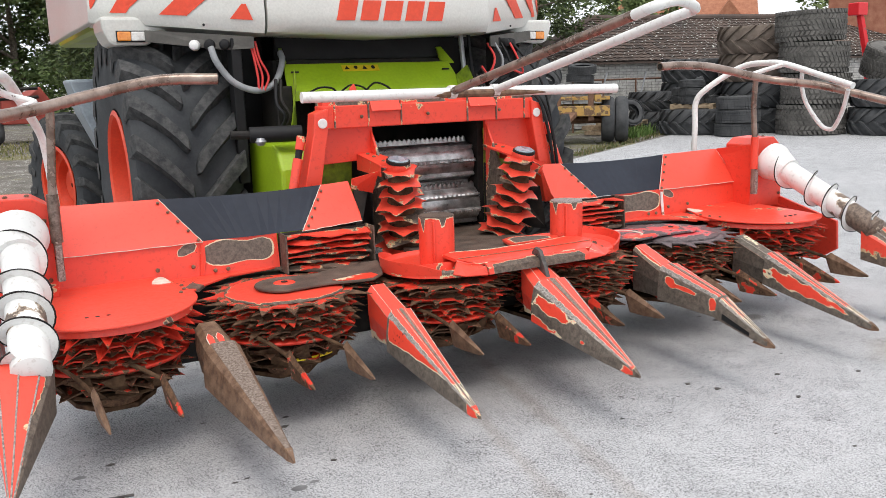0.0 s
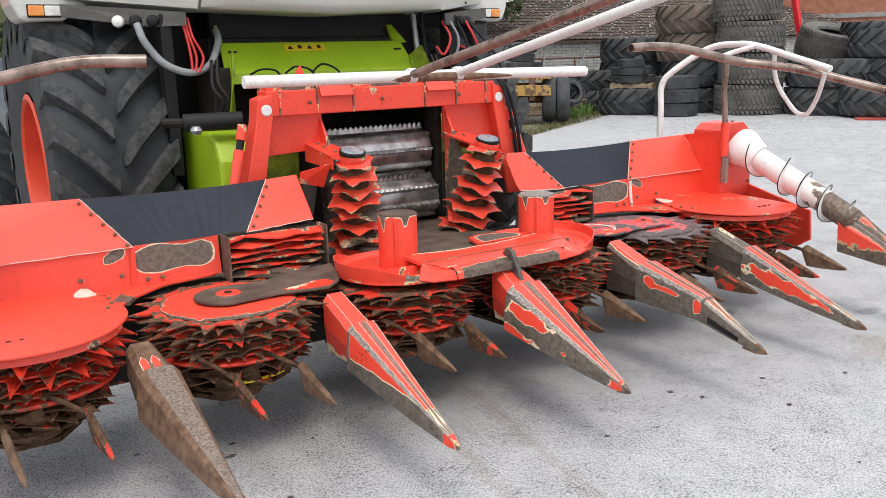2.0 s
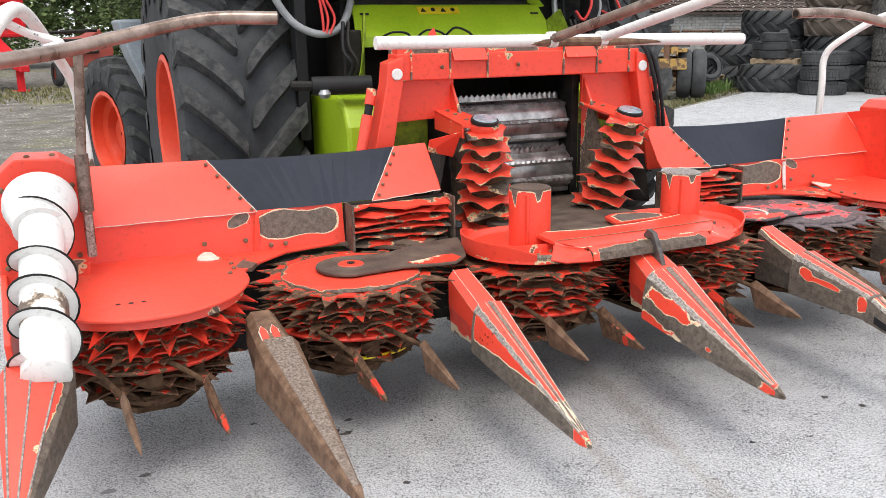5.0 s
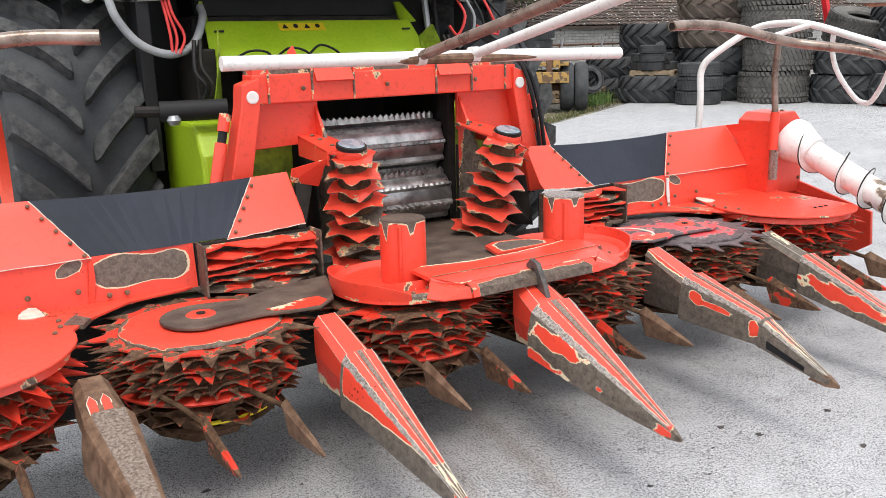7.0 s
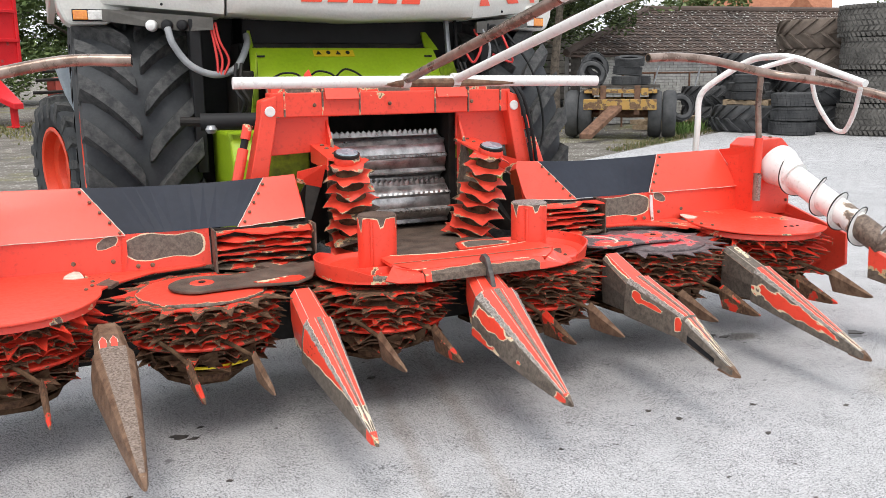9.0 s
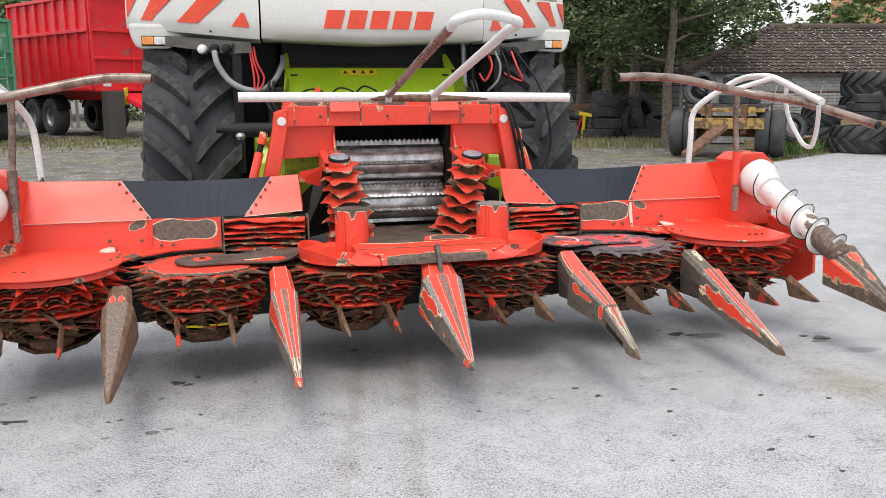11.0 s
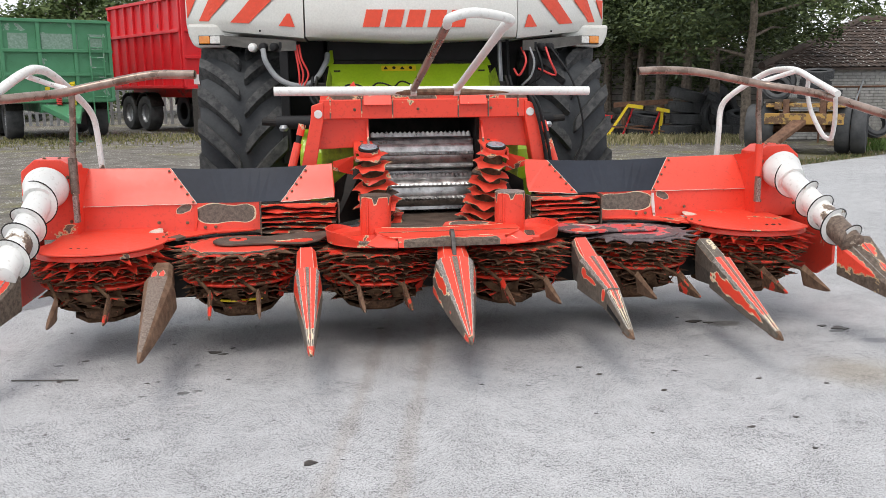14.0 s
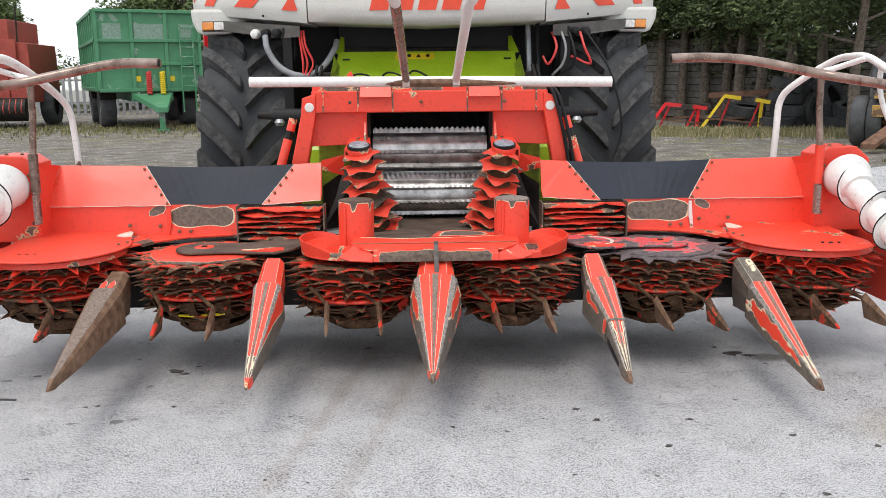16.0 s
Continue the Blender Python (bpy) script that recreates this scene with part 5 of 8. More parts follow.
fm.tube([loop_l, loop_l.lerp(tip_l, 0.5), loop_l.lerp(tip_l, 0.93)], 0.020, 12)
part("loop_tube", fm, TUBEBROWN, bar, "tube with paint rubbed to brown steel", smooth=True)
fm = Form()
fm.wear = -0.3
fm.tube([loop_r, loop_r.lerp(tip_r, 0.5), loop_r.lerp(tip_r, 0.93)], 0.020, 12)
part("loop_tube", fm, WHITE, bar, "white loop tube", smooth=True)
fm = Form()
fm.wear = -0.1
d = (tip_l - loop_l).normalized()
fm.tube(smooth_path([loop_l.lerp(tip_l, 0.93), tip_l, mid + d * 0.05 + Vector((-0.03, 0, 0.012)), tip_r + d * 0.012, loop_r.lerp(tip_r, 0.93)], 5), 0.020, 12)
part("loop_bow", fm, WHITE, bar, "white bow joining the loop tubes", smooth=True)
for p, ax in ((loop_l, 0), (loop_r, 0)):
    fm = Form()
    fm.tube([p + Vector((-0.018, 0.0, -0.002)), p + Vector((0.018, 0.0, -0.002))], 0.034, 14)
    part("clamp", fm, WHITE, bar, smooth=True)

# ---- outer crop guides, end boxes and augers ----
for s in (-1, 1):
    X = lambda p: Vector((p[0] * s, p[1], p[2]))
    fm = Form()
    fm.wear = 0.03
    tube_path = [(1.216, 1.20, 1.508), (1.40, 1.205, 1.512), (1.62, 1.20, 1.497), (1.86, 1.16, 1.448), (2.03, 1.10, 1.41), (2.16, 0.85, 1.37), (2.27, 0.60, 1.30), (2.335, 0.42, 1.25)]
    if s < 0:
        tube_path = [(1.338, 1.135, 1.503), (1.58, 1.19, 1.502)] + tube_path[3:5] + [(2.165, 0.93, 1.392), (2.285, 0.80, 1.378)]
    fm.tube([X(p) for p in smooth_path(tube_path)], 0.0240, 14)
    g = part("crop_guide", fm, TUBEBROWN, header, "long bent crop guide tube of bare brown steel", smooth=True)
    fm = Form()
    a, b = (X(tube_path[-1]), X(tube_path[-2])) if s > 0 else (Vector((-2.352, 0.385, 1.280)), Vector((-2.318, 0.62, 1.335)))
    fm.tube([a + (a - b).normalized() * (0.022 if s < 0 else 0.006), a + (a - b).normalized() * 0.012, a, b.lerp(a, 0.9)], [0.010, 0.020, 0.0225, 0.0225] if s > 0 else [0.014, 0.030, 0.036, 0.036], 14)
    part("end_plug", fm, BLACK, g, "black rubber end plug", smooth=True)
    fm = Form()
    e = X(tube_path[0])
    fm.tube([e + Vector((-0.002 * s, 0, 0)), e + Vector((0.01 * s, 0, 0))], 0.017, 12)
    part("bore", fm, DARK, g)
    fm = Form()
    fm.wear = -0.2
    path = smooth_path([(1.985, 1.69, 0.95), (1.995, 1.695, 1.12), (2.012, 1.71, 1.27), (2.06, 1.66, 1.36), (2.207, 1.515, 1.492), (2.235, 1.34, 1.515), (2.23, 1.175, 1.503), (2.19, 0.90, 1.435), (2.158, 0.64, 1.369)], 5)
    if s < 0:
        path = smooth_path([(1.985, 1.69, 0.95), (1.995, 1.695, 1.12), (2.012, 1.68, 1.27), (2.06, 1.58, 1.38), (2.13, 1.36, 1.505), (2.172, 1.22, 1.537), (2.215, 1.08, 1.505), (2.285, 0.80, 1.392), (2.318, 0.62, 1.338), (2.352, 0.385, 1.280)], 5)
        fm.wear = 0.06
    fm.tube([X(p) for p in path], 0.019 if s > 0 else [0.018 + 0.007 * min(1, max(0, (i - 10) / 15)) for i in range(len(path))], 12)
    part("stay_tube", fm, WHITE, header, "white bent stay tube", smooth=True)
    fm = Form()
    fm.wear = -0.2
    fm.tube([X(p) for p in smooth_path([(2.215, 1.18, 1.50), (2.14, 1.30, 1.46), (2.05, 1.30, 1.43), (2.10, 1.16, 1.412)], 4)], 0.015, 10)
    part("stay_brace", fm, WHITE, header, smooth=True)
    fm = Form()
    fm.wear = -0.25
    if s < 0:
        fm.tube([X((2.280, 0.80, 1.37)), X((2.330, 0.69, 1.27)), X((2.372, 0.60, 1.18))], [0.008, 0.008, 0.004], 8)
    else:
        fm.tube([X(p) for p in smooth_path([(2.222, 1.04, 1.465), (2.222, 1.04, 1.37), (2.236, 1.01, 1.26), (2.258, 0.92, 1.135), (2.268, 0.865, 1.108), (2.258, 0.82, 1.125), (2.22, 0.745, 1.22), (2.172, 0.68, 1.345)], 4)], 0.013, 10)
    part("hanging_loop" if s > 0 else "hanging_rod", fm, WHITE, header, "white hanging rod loop" if s > 0 else "thin white hanging rod", smooth=True)
    fm = Form()
    fm.wear = 0.0
    fm.tube([X(p) for p in ((2.03, 1.215, 0.70), (2.03, 1.215, 1.04), (2.012, 1.22, 1.25), (2.0, 1.20, 1.42))], 0.017, 12)
    part("guide_post", fm, TUBEBROWN, header, "upright post of the crop guide", smooth=True)
    fm = Form()
    fm.wear = -0.12
    fm.tube([X((2.03, 1.215, 0.86)), X((2.03, 1.215, 1.06))], 0.024, 12)
    part("post_sleeve", fm, RED if s > 0 else TUBE, header, "red post sleeve" if s > 0 else "half bare white post sleeve", smooth=True)
    fm = Form()
    fm.box(min(2.018 * s, 2.042 * s), max(2.018 * s, 2.042 * s), 1.188, 1.20, 0.70, 0.85)
    part("latch_strip", fm, BARE, header, "scuffed bare strip")
    # guard return
    fm = Form()
    fm.wear = -0.08
    fm.plate([X(p) for p in ((2.02, 1.53, 0.97), (2.08, 1.385, 0.762), (2.08, 1.30, 0.64), (2.04, 1.25, 0.64), (2.04, 1.27, 1.01))], 0.008, (s, 0, 0))
    part("guard_return", fm, RED, header, bevel=0.002)
    # end box
    fm = Form()
    fm.wear = -0.07
    prof = [(2.04, 0.60), (2.04, 1.005), (2.10, 1.045), (2.24, 1.05), (2.315, 0.985), (2.33, 0.60)]
    fm.loft([[X((x, y, z)) for x, z in prof] for y in (1.245, 1.46)])
    part("end_box", fm, RED, header, "red end gearbox housing with chamfered top", bevel=0.006)
    for x, z in ((2.12, 1.05), (2.20, 1.05)):
        bolt(x * s, 1.30, z, 0.012, (0, 0, 1))
    for x, z in ((2.29, 0.95), (2.07, 0.95), (2.07, 0.70), (2.30, 0.68)):
        bolt(x * s, 1.243, z, 0.012, (0, -1, 0))
    # outer side wall under the auger
    fm = Form()
    fm.plate([X(p) for p in ((2.27, 1.40, 0.62), (2.31, 1.25, 0.66), (2.30, 0.80, 0.55), (2.29, 0.78, 0.38), (2.28, 0.92, 0.29), (2.27, 1.40, 0.29))], 0.02, (s, 0, 0), [-0.1, -0.1, -0.08, 0.0, 0.0, 0.0])
    part("side_wall", fm, RED, header, "red outer side wall", bevel=0.003)
    # white auger
    base, end = X((2.175, 1.21, 0.905)), X((2.205, 0.50, 0.565))
    q = (end - base).to_track_quat("Z", "Y").to_matrix().to_4x4()
    L = (end - base).length
    fm = Form()
    fm.wear = -0.3
    fm.lathe([(0.112, -0.02), (0.118, 0.0), (0.118, 0.035), (0.108, 0.06), (0.086, 0.135), (0.086, 0.15)], 30, Matrix.Translation(base) @ q)
    auger = part("side_auger", fm, WHITE, header, "white side auger with black-edged flight", smooth=True)
    fm = Form()
    ww = []
    hs = [0.12, L * 0.4, L * 0.52, L * 0.62, L * 0.72, L * 0.80]
    fm.lathe([(0.068, h) for h in hs], 24, Matrix.Translation(base) @ q)
    fm.w = [v for w in (-0.25, -0.25, -0.1, 0.2, 0.4, 0.15) for v in [w] * 24]
    part("tube", fm, WHITE, auger, smooth=True)
    fm = Form()
    fm.wear = 0.02 if s < 0 else 0.34
    fm.lathe([(0.0675, L * 0.80), (0.066, L + 0.03), (0.03, L + 0.05)], 24, Matrix.Translation(base) @ q)
    part("worn_tube_end", fm, WHITE, auger, "bare steel lower end", smooth=True)
    fm, em = Form(), Form()
    steps, a0 = 110, 2.2
    pitch = [0.10, 0.44, 0.61, 0.79, 1.0]
    rings, rim = [], []
    for i in range(steps + 1):
        t = i / steps
        lap = 4 * t
        j = min(int(lap), 3)
        h = L * (pitch[j] + (pitch[j + 1] - pitch[j]) * (lap - j))
        a = a0 + s * lap * 2 * math.pi
        R = 0.099 - 0.004 * t
        c, sn = math.cos(a), math.sin(a)
        rings.append([Matrix.Translation(base) @ q @ Vector(p) for p in ((0.064 * c, 0.064 * sn, h - 0.006), (R * c, R * sn, h - 0.003), (R * c, R * sn, h + 0.003), (0.064 * c, 0.064 * sn, h + 0.006))])
        rim.append(Matrix.Translation(base) @ q @ Vector(((R + 0.0005) * c, (R + 0.0005) * sn, h + 0.002)))
    fm.wear = -0.1
    fm.loft(rings)
    part("flight", fm, WHITE, auger, "thin white auger flight")
    em.tube(rim, [0.0022 + 0.0016 * abs(math.sin(i * 0.31)) for i in range(len(rim))], 6)
    part("flight_edge", em, DARK, auger, "worn dark flight edge")
    # outer divider cone
    fm = Form()
    rings, wear = [], []
    for t in (0.0, 0.2, 0.5, 0.8, 1.0):
        cx = 2.315 + ((2.235 if s < 0 else 2.258) - 2.315) * t
        y = 0.075 + (0.52 - 0.075) * t
        zt = 0.292 + (0.585 - 0.292) * t
        hw = 0.010 + (0.092 if s < 0 else 0.106) * t
        dr = 0.02 + 0.19 * t
        rings.append([X((cx - hw * 0.9, y, zt - dr)), X((cx - hw, y, zt - dr * 0.2)), X((cx - hw * 0.7, y, zt)), X((cx, y, zt + 0.012 * t)), X((cx + hw * 0.7, y, zt)), X((cx + hw, y, zt - dr * 0.2)), X((cx + hw * 0.9, y, zt - dr))])
        wear += [0.5, 0.45, 0.04, -0.10, 0.0, -0.05, 0.02] if s < 0 else [0.10, -0.12, 0.16, -0.04, 0.16, -0.17, 0.08] if t > 0.25 else [0.4] * 7
    fm.loft(rings, True, True, wear)
    od = part("outer_divider", fm, RED if s < 0 else RED_RIM, header, "red outer divider cone with rusted edges" if s < 0 else "rusty outer divider cone with large leftover red patches", bevel=0.004)
    for k in (2, 3, 4):
        fm = Form()
        fm.tube([Vector(r[k]) + Vector((0, 0, 0.0006)) for r in rings], 0.0032, 6)
        part("worn_ridge", fm, BARE, od, "bare worn ridge")

# ---- feed rollers of the machine ----
harvester = thing("forage_harvester", "white and lime green forage harvester parked on the yard", "forage harvester", 0, 0, 0)


def feed_roller(y, z, r, n, x=0.335, serr=True):
    f2 = Form()
    T = Matrix.Translation((0, y, z)) @ pose(0, 0, 0, 0, 90, 0)
    f2.lathe([(r * 0.86, -x), (r * 0.86, x)], 28, T)
    ob = part("intake_roller", f2, STEEL, harvester, "polished steel intake roller with toothed bars", smooth=True)
    for i in range(n):
        a = 2 * math.pi * i / n + 0.25
        d, tn = Vector((0, math.cos(a), math.sin(a))), Vector((0, -math.sin(a), math.cos(a)))
        c = Vector((0, y, z))
        f2 = Form()
        teeth = 22
        rings_ = []
        for j in range(teeth * 2 + 1):
            xx = -x + 2 * x * j / (teeth * 2)
            up = r + ((0.014 if i % 2 == 0 else 0.003) if j % 2 else 0.0)
            lo, hi = c + d * (r * 0.8), c + d * up
            rings_.append([Vector((xx, 0, 0)) + p for p in (lo - tn * 0.014, hi - tn * 0.006, hi + tn * 0.006, lo + tn * 0.014)])
        f2.loft(rings_)
        part("toothed_bar", f2, STEEL, ob)
    return ob


feed_roller(1.94, 0.985, 0.138, 9)
feed_roller(1.87, 0.735, 0.125, 8)
fm = Form()
fm.plate([(-0.36, 1.25, 0.61), (0.36, 1.25, 0.61), (0.36, 2.1, 0.60), (-0.36, 2.1, 0.60)], 0.02, (0, 0, -1))
part("intake_floor", fm, DECKMUD, header, "muddy intake floor")
for s in (-1, 1):
    fm = Form()
    fm.box(min(0.345 * s, 0.385 * s), max(0.345 * s, 0.385 * s), 1.80, 2.6, 0.55, 1.30)
    part("intake_side", fm, DARK, harvester, "dark intake side")
fm = Form()
fm.box(-0.40, 0.40, 2.45, 2.6, 0.55, 1.36)
part("intake_back", fm, DARK, harvester)
fm = Form()
fm.box(-0.40, 0.40, 1.82, 2.6, 1.32, 1.36)
part("intake_roof", fm, DARK, harvester)

# ---- chassis and lime covers ----
for k, x in enumerate((-0.50, -0.30, -0.14)):
    fm = Form()
    fm.tube(smooth_path([(x, 2.30, 1.42), (x + 0.05, 2.27, 1.445 + 0.01 * k), (x + 0.12, 2.25, 1.44), (x + 0.17, 2.27, 1.40)], 5), 0.006, 6)
    part("cable", fm, BLACK, harvester, "thin black cable before the lid", smooth=True)
for s in (-1, 1):
    fm = Form()
    fm.box(min(0.60 * s, 0.94 * s), max(0.60 * s, 0.94 * s), 2.86, 2.95, 0.45, 1.78)
    part("belly_panel", fm, BLACK, harvester, "black panel beside the wheel", bevel=0.01)
fm = Form()
fm.box(-0.62, 0.62, 2.6, 6.4, 0.55, 1.62)
part("chassis", fm, DARK, harvester, "dark grimy chassis block", bevel=0.02)
fm = Form()
fm.box(-0.80, 0.80, 3.05, 6.2, 1.60, 2.05)
part("upper_chassis", fm, BLACK, harvester, bevel=0.02)
fm = Form()
fm.tube([(-1.0, 3.25, 0.9), (1.0, 3.25, 0.9)], 0.19, 18)
part("front_axle", fm, DARK, harvester, smooth=True)
fm = Form()
fm.plate([(-0.605, 2.385, 1.425), (0.595, 2.385, 1.425), (0.575, 2.54, 1.592), (-0.575, 2.54, 1.592)], 0.012)
lid = part("lime_lid", fm, LIME, harvester, "sloping lime green lid", bevel=0.004)
fm = Form()
fm.box(-0.60, 0.60, 2.38, 2.40, 1.37, 1.424)
part("lid_lip", fm, LIME, lid)
for s in (-1, 1):
    fm = Form()
    fm.plate([(0.572 * s, 2.54, 1.575), (0.60 * s, 2.50, 1.58), (0.565 * s, 2.62, 1.69), (0.545 * s, 2.64, 1.69), (0.54 * s, 2.58, 1.60)], 0.02, (0, 1, 0))
    part("lid_ear", fm, LIME, lid)
    fm = Form()
    fm.box(min(0.50 * s, 0.545 * s), max(0.50 * s, 0.545 * s), 2.476, 2.49, 1.536, 1.546)
    part("lid_slot", fm, BLACK, lid)
fm = Form()
fm.plate([(-0.205, 2.4855, 1.541), (0.045, 2.4855, 1.541), (0.045, 2.519, 1.578), (-0.205, 2.519, 1.578)], 0.003)
sticker = part("warning_sticker", fm, YELLOW, lid, "yellow warning sticker with black signs")
for i in range(4):
    x = -0.175 + i * 0.06
    fm = Form()
    if i % 2 == 0:
        fm.plate([(x - 0.017, 2.4915, 1.551), (x + 0.017, 2.4915, 1.551), (x, 2.5115, 1.573)], 0.0015)
    else:
        fm.plate([(x + 0.013 * math.cos(a), 2.5015 + 0.0095 * math.sin(a), 1.5622 + 0.0105 * math.sin(a)) for a in [i2 * math.pi / 4 for i2 in range(8)]], 0.0015)
    for k in range(len(fm.v)):
        fm.v[k] = (fm.v[k][0], fm.v[k][1] - 0.0012, fm.v[k][2] + 0.0012)
    part("sign_mark", fm, BLACK, sticker)
# Black plate added as the shade of the open cavity above the lid.
fm = Form()
fm.box(-0.58, 0.58, 2.66, 2.70, 1.40, 1.80)
part("dark_grille", fm, BLACK, harvester, "black plate standing in for the shaded recess above the lid")
# lime side housings by the wheels and small lime parts
for s in (-1, 1):
    fm = Form()
    prof = [(2.06, 0.62), (1.98, 0.80), (1.99, 1.00), (2.05, 1.10), (2.15, 1.14), (2.6, 1.14), (2.6, 0.55), (2.2, 0.55)]
    fm.loft([[((0.60 if i == 0 else 0.80) * s, y + (0.0 if i == 0 else 0.02), z) for y, z in prof] for i in (0, 1)])
    part("lime_housing", fm, LIME, harvester, "rounded lime green housing", bevel=0.02)
    fm = Form()
    fm.box(min(0.42 * s, 0.66 * s), max(0.42 * s, 0.66 * s), 1.90, 2.06, 0.70, 1.05)
    part("lime_bracket", fm, LIME_DIRTY, harvester, "oily lime bracket", bevel=0.01)
    fm = Form()
    fm.box(min(0.60 * s, 0.70 * s), max(0.60 * s, 0.70 * s), 2.32, 2.62, 1.22, 1.46)
    part("hinge_block", fm, DARK, harvester, bevel=0.008)
    fm = Form()
    fm.plate([(0.585 * s, 2.30, 1.56), (0.60 * s, 2.24, 1.46), (0.63 * s, 2.22, 1.34), (0.64 * s, 2.26, 1.22), (0.58 * s, 2.34, 1.22), (0.56 * s, 2.40, 1.50)], 0.02, (0, 1, 0))
    part("lime_side_plate", fm, LIME_DIRTY, harvester, "oily lime side plate beside the feeder cover", bevel=0.004)
    for i in range(2):
        fm = Form()
        x = (0.665 + 0.030 * i) * s
        fm.tube(smooth_path([(x, 2.33, 1.50), (x + 0.02 * s, 2.28, 1.38 - 0.02 * i), (x - 0.02 * s, 2.26, 1.28), (x + 0.03 * s, 2.35, 1.15)], 4), 0.010, 6)
        part("pipe", fm, (DARK, BLACK)[i], harvester, smooth=True)
    # round clamp below the housing
    fm = Form()
    fm.tube([(0.66 * s, 2.04, 1.20), (0.94 * s, 2.10, 1.20)], [0.045, 0.045], 16)
    part("lock_cylinder", fm, BLACK, harvester, "black hydraulic cylinder", smooth=True)
    fm = Form()
    fm.tube([(0.93 * s, 2.10, 1.20), (1.04 * s, 2.12, 1.205)], 0.024, 10)
    part("cylinder_rod", fm, DARK, harvester, smooth=True)
    fm = Form()
    fm.lathe([(0.02, -0.02), (0.032, 0), (0.02, 0.02)], 12, Matrix.Translation((0.90 * s, 2.03, 1.165)))
    part("plug", fm, GREYMETAL, harvester, smooth=True)
    # dark upright by the wheel
    fm = Form()
    fm.box(min(0.86 * s, 0.92 * s), max(0.86 * s, 0.92 * s), 2.42, 2.52, 0.9, 1.74)
    part("upright", fm, BLACK, harvester, "black upright", bevel=0.005)
    # bracket plate below the hood
    fm = Form()
    fm.plate([(0.80 * s, 2.36, 1.745), (1.34 * s, 2.68, 1.80), (1.34 * s, 2.68, 1.735), (0.95 * s, 2.44, 1.675), (0.80 * s, 2.36, 1.68)], 0.02, (0, 1, 0))
    part("socket_bracket", fm, CHASSIS, harvester, "dark bracket with sockets")
    for i, (mt, r) in enumerate(((PLASTIC_WHITE, 0.031), (BLACK, 0.032), (BLACK, 0.030))):
        fm = Form()
        x = 1.10 - i * 0.075
        y = 2.36 + (x - 0.80) * 0.58 - 0.012
        fm.lathe([(r * 0.6, -0.03), (r, -0.01), (r, 0.02), (r * 0.8, 0.035), (r * 0.3, 0.042)], 18, Matrix.Translation((x * s, y, 1.705)) @ pose(0, 0, 0, 90, 0, 20 * s))
        if s < 0 or i:
            part("socket", fm, mt, harvester, "white round trailer socket" if i == 0 else "black trailer socket", smooth=True)
    if s < 0:
        fm = Form()
        fm.tube(smooth_path([(-1.03, 2.44, 1.69), (-1.01, 2.40, 1.60), (-0.93, 2.37, 1.49), (-0.80, 2.37, 1.44), (-0.68, 2.40, 1.48), (-0.60, 2.48, 1.60), (-0.585, 2.55, 1.66)], 6), 0.019, 12)
        part("grey_hose", fm, HOSE, harvester, "grey ribbed hose looping below the hood", smooth=True)
        for j, dx in enumerate((0, 0.018, -0.014)):
            fm = Form()
            fm.tube(smooth_path([(-0.80 + dx, 2.40, 1.72), (-0.785 + dx, 2.38, 1.62), (-0.76 + dx * 2, 2.37, 1.52), (-0.775 + dx, 2.36, 1.44)], 4), 0.007, 6)
            part("red_cable", fm, REDHOSE, harvester, "red hydraulic cable", smooth=True)
    else:
        for j, (dx, mt) in enumerate(((0, HOSE), (0.05, BLACK), (-0.06, REDHOSE), (0.12, REDHOSE))):
            fm = Form()
            fm.tube(smooth_path([(0.86 + dx, 2.40, 1.70), (0.88 + dx, 2.34, 1.60), (0.86 + dx * 1.5, 2.34, 1.50), (0.80 + dx, 2.38, 1.43 if j < 2 else 1.55)], 4), 0.008, 6)
            part("cable", fm, mt, harvester, smooth=True)
        fm = Form()
        fm.tube(smooth_path([(1.03, 2.44, 1.70), (1.16, 2.30, 1.45), (1.24, 2.28, 1.10), (1.16, 2.26, 0.88), (1.02, 2.22, 0.78), (0.93, 2.05, 0.78)], 6), 0.008, 8)
        part("cable", fm, BLACK, harvester, "thin cable hanging over the tyre", smooth=True)
        for dx in (0, 0.06):
            fm = Form()
            fm.tube([(0.66 + dx, 2.52, 1.78), (0.665 + dx, 2.46, 1.40)], 0.018 - dx * 0.1, 8)
            part("ram_tube", fm, GREYMETAL if dx == 0 else BLACK, harvester, smooth=True)

# ---- hood ----
plan = [(-1.60, 2.98), (-1.40, 2.78), (-1.08, 2.54), (-0.745, 2.312)]
front = [(-0.735, 2.292), (-0.60, 2.245), (-0.35, 2.212), (0, 2.200), (0.35, 2.212), (0.60, 2.245), (0.735, 2.292)]


def hood_skin(points, zb, zt, bulge):
    """A curved panel skin along the plan, rounded under at its foot."""
    rings = []
    for i, (x, y) in enumerate(points):
        b, t = zb(x), zt(x)
        h = t - b
        rings.append([(x * 0.985, y + 0.07, b - 0.002), (x, y + 0.012, b + 0.008), (x, y - bulge * 0.6, b + 0.05), (x, y - bulge, b + h * 0.35), (x, y - bulge * 0.5, b + h * 0.8), (x, y + 0.005, t - 0.01), (x * 0.99, y + 0.06, t), (x * 0.97, y + 0.4, t + 0.01), (x * 0.97, y + 0.4, b)])
    return rings


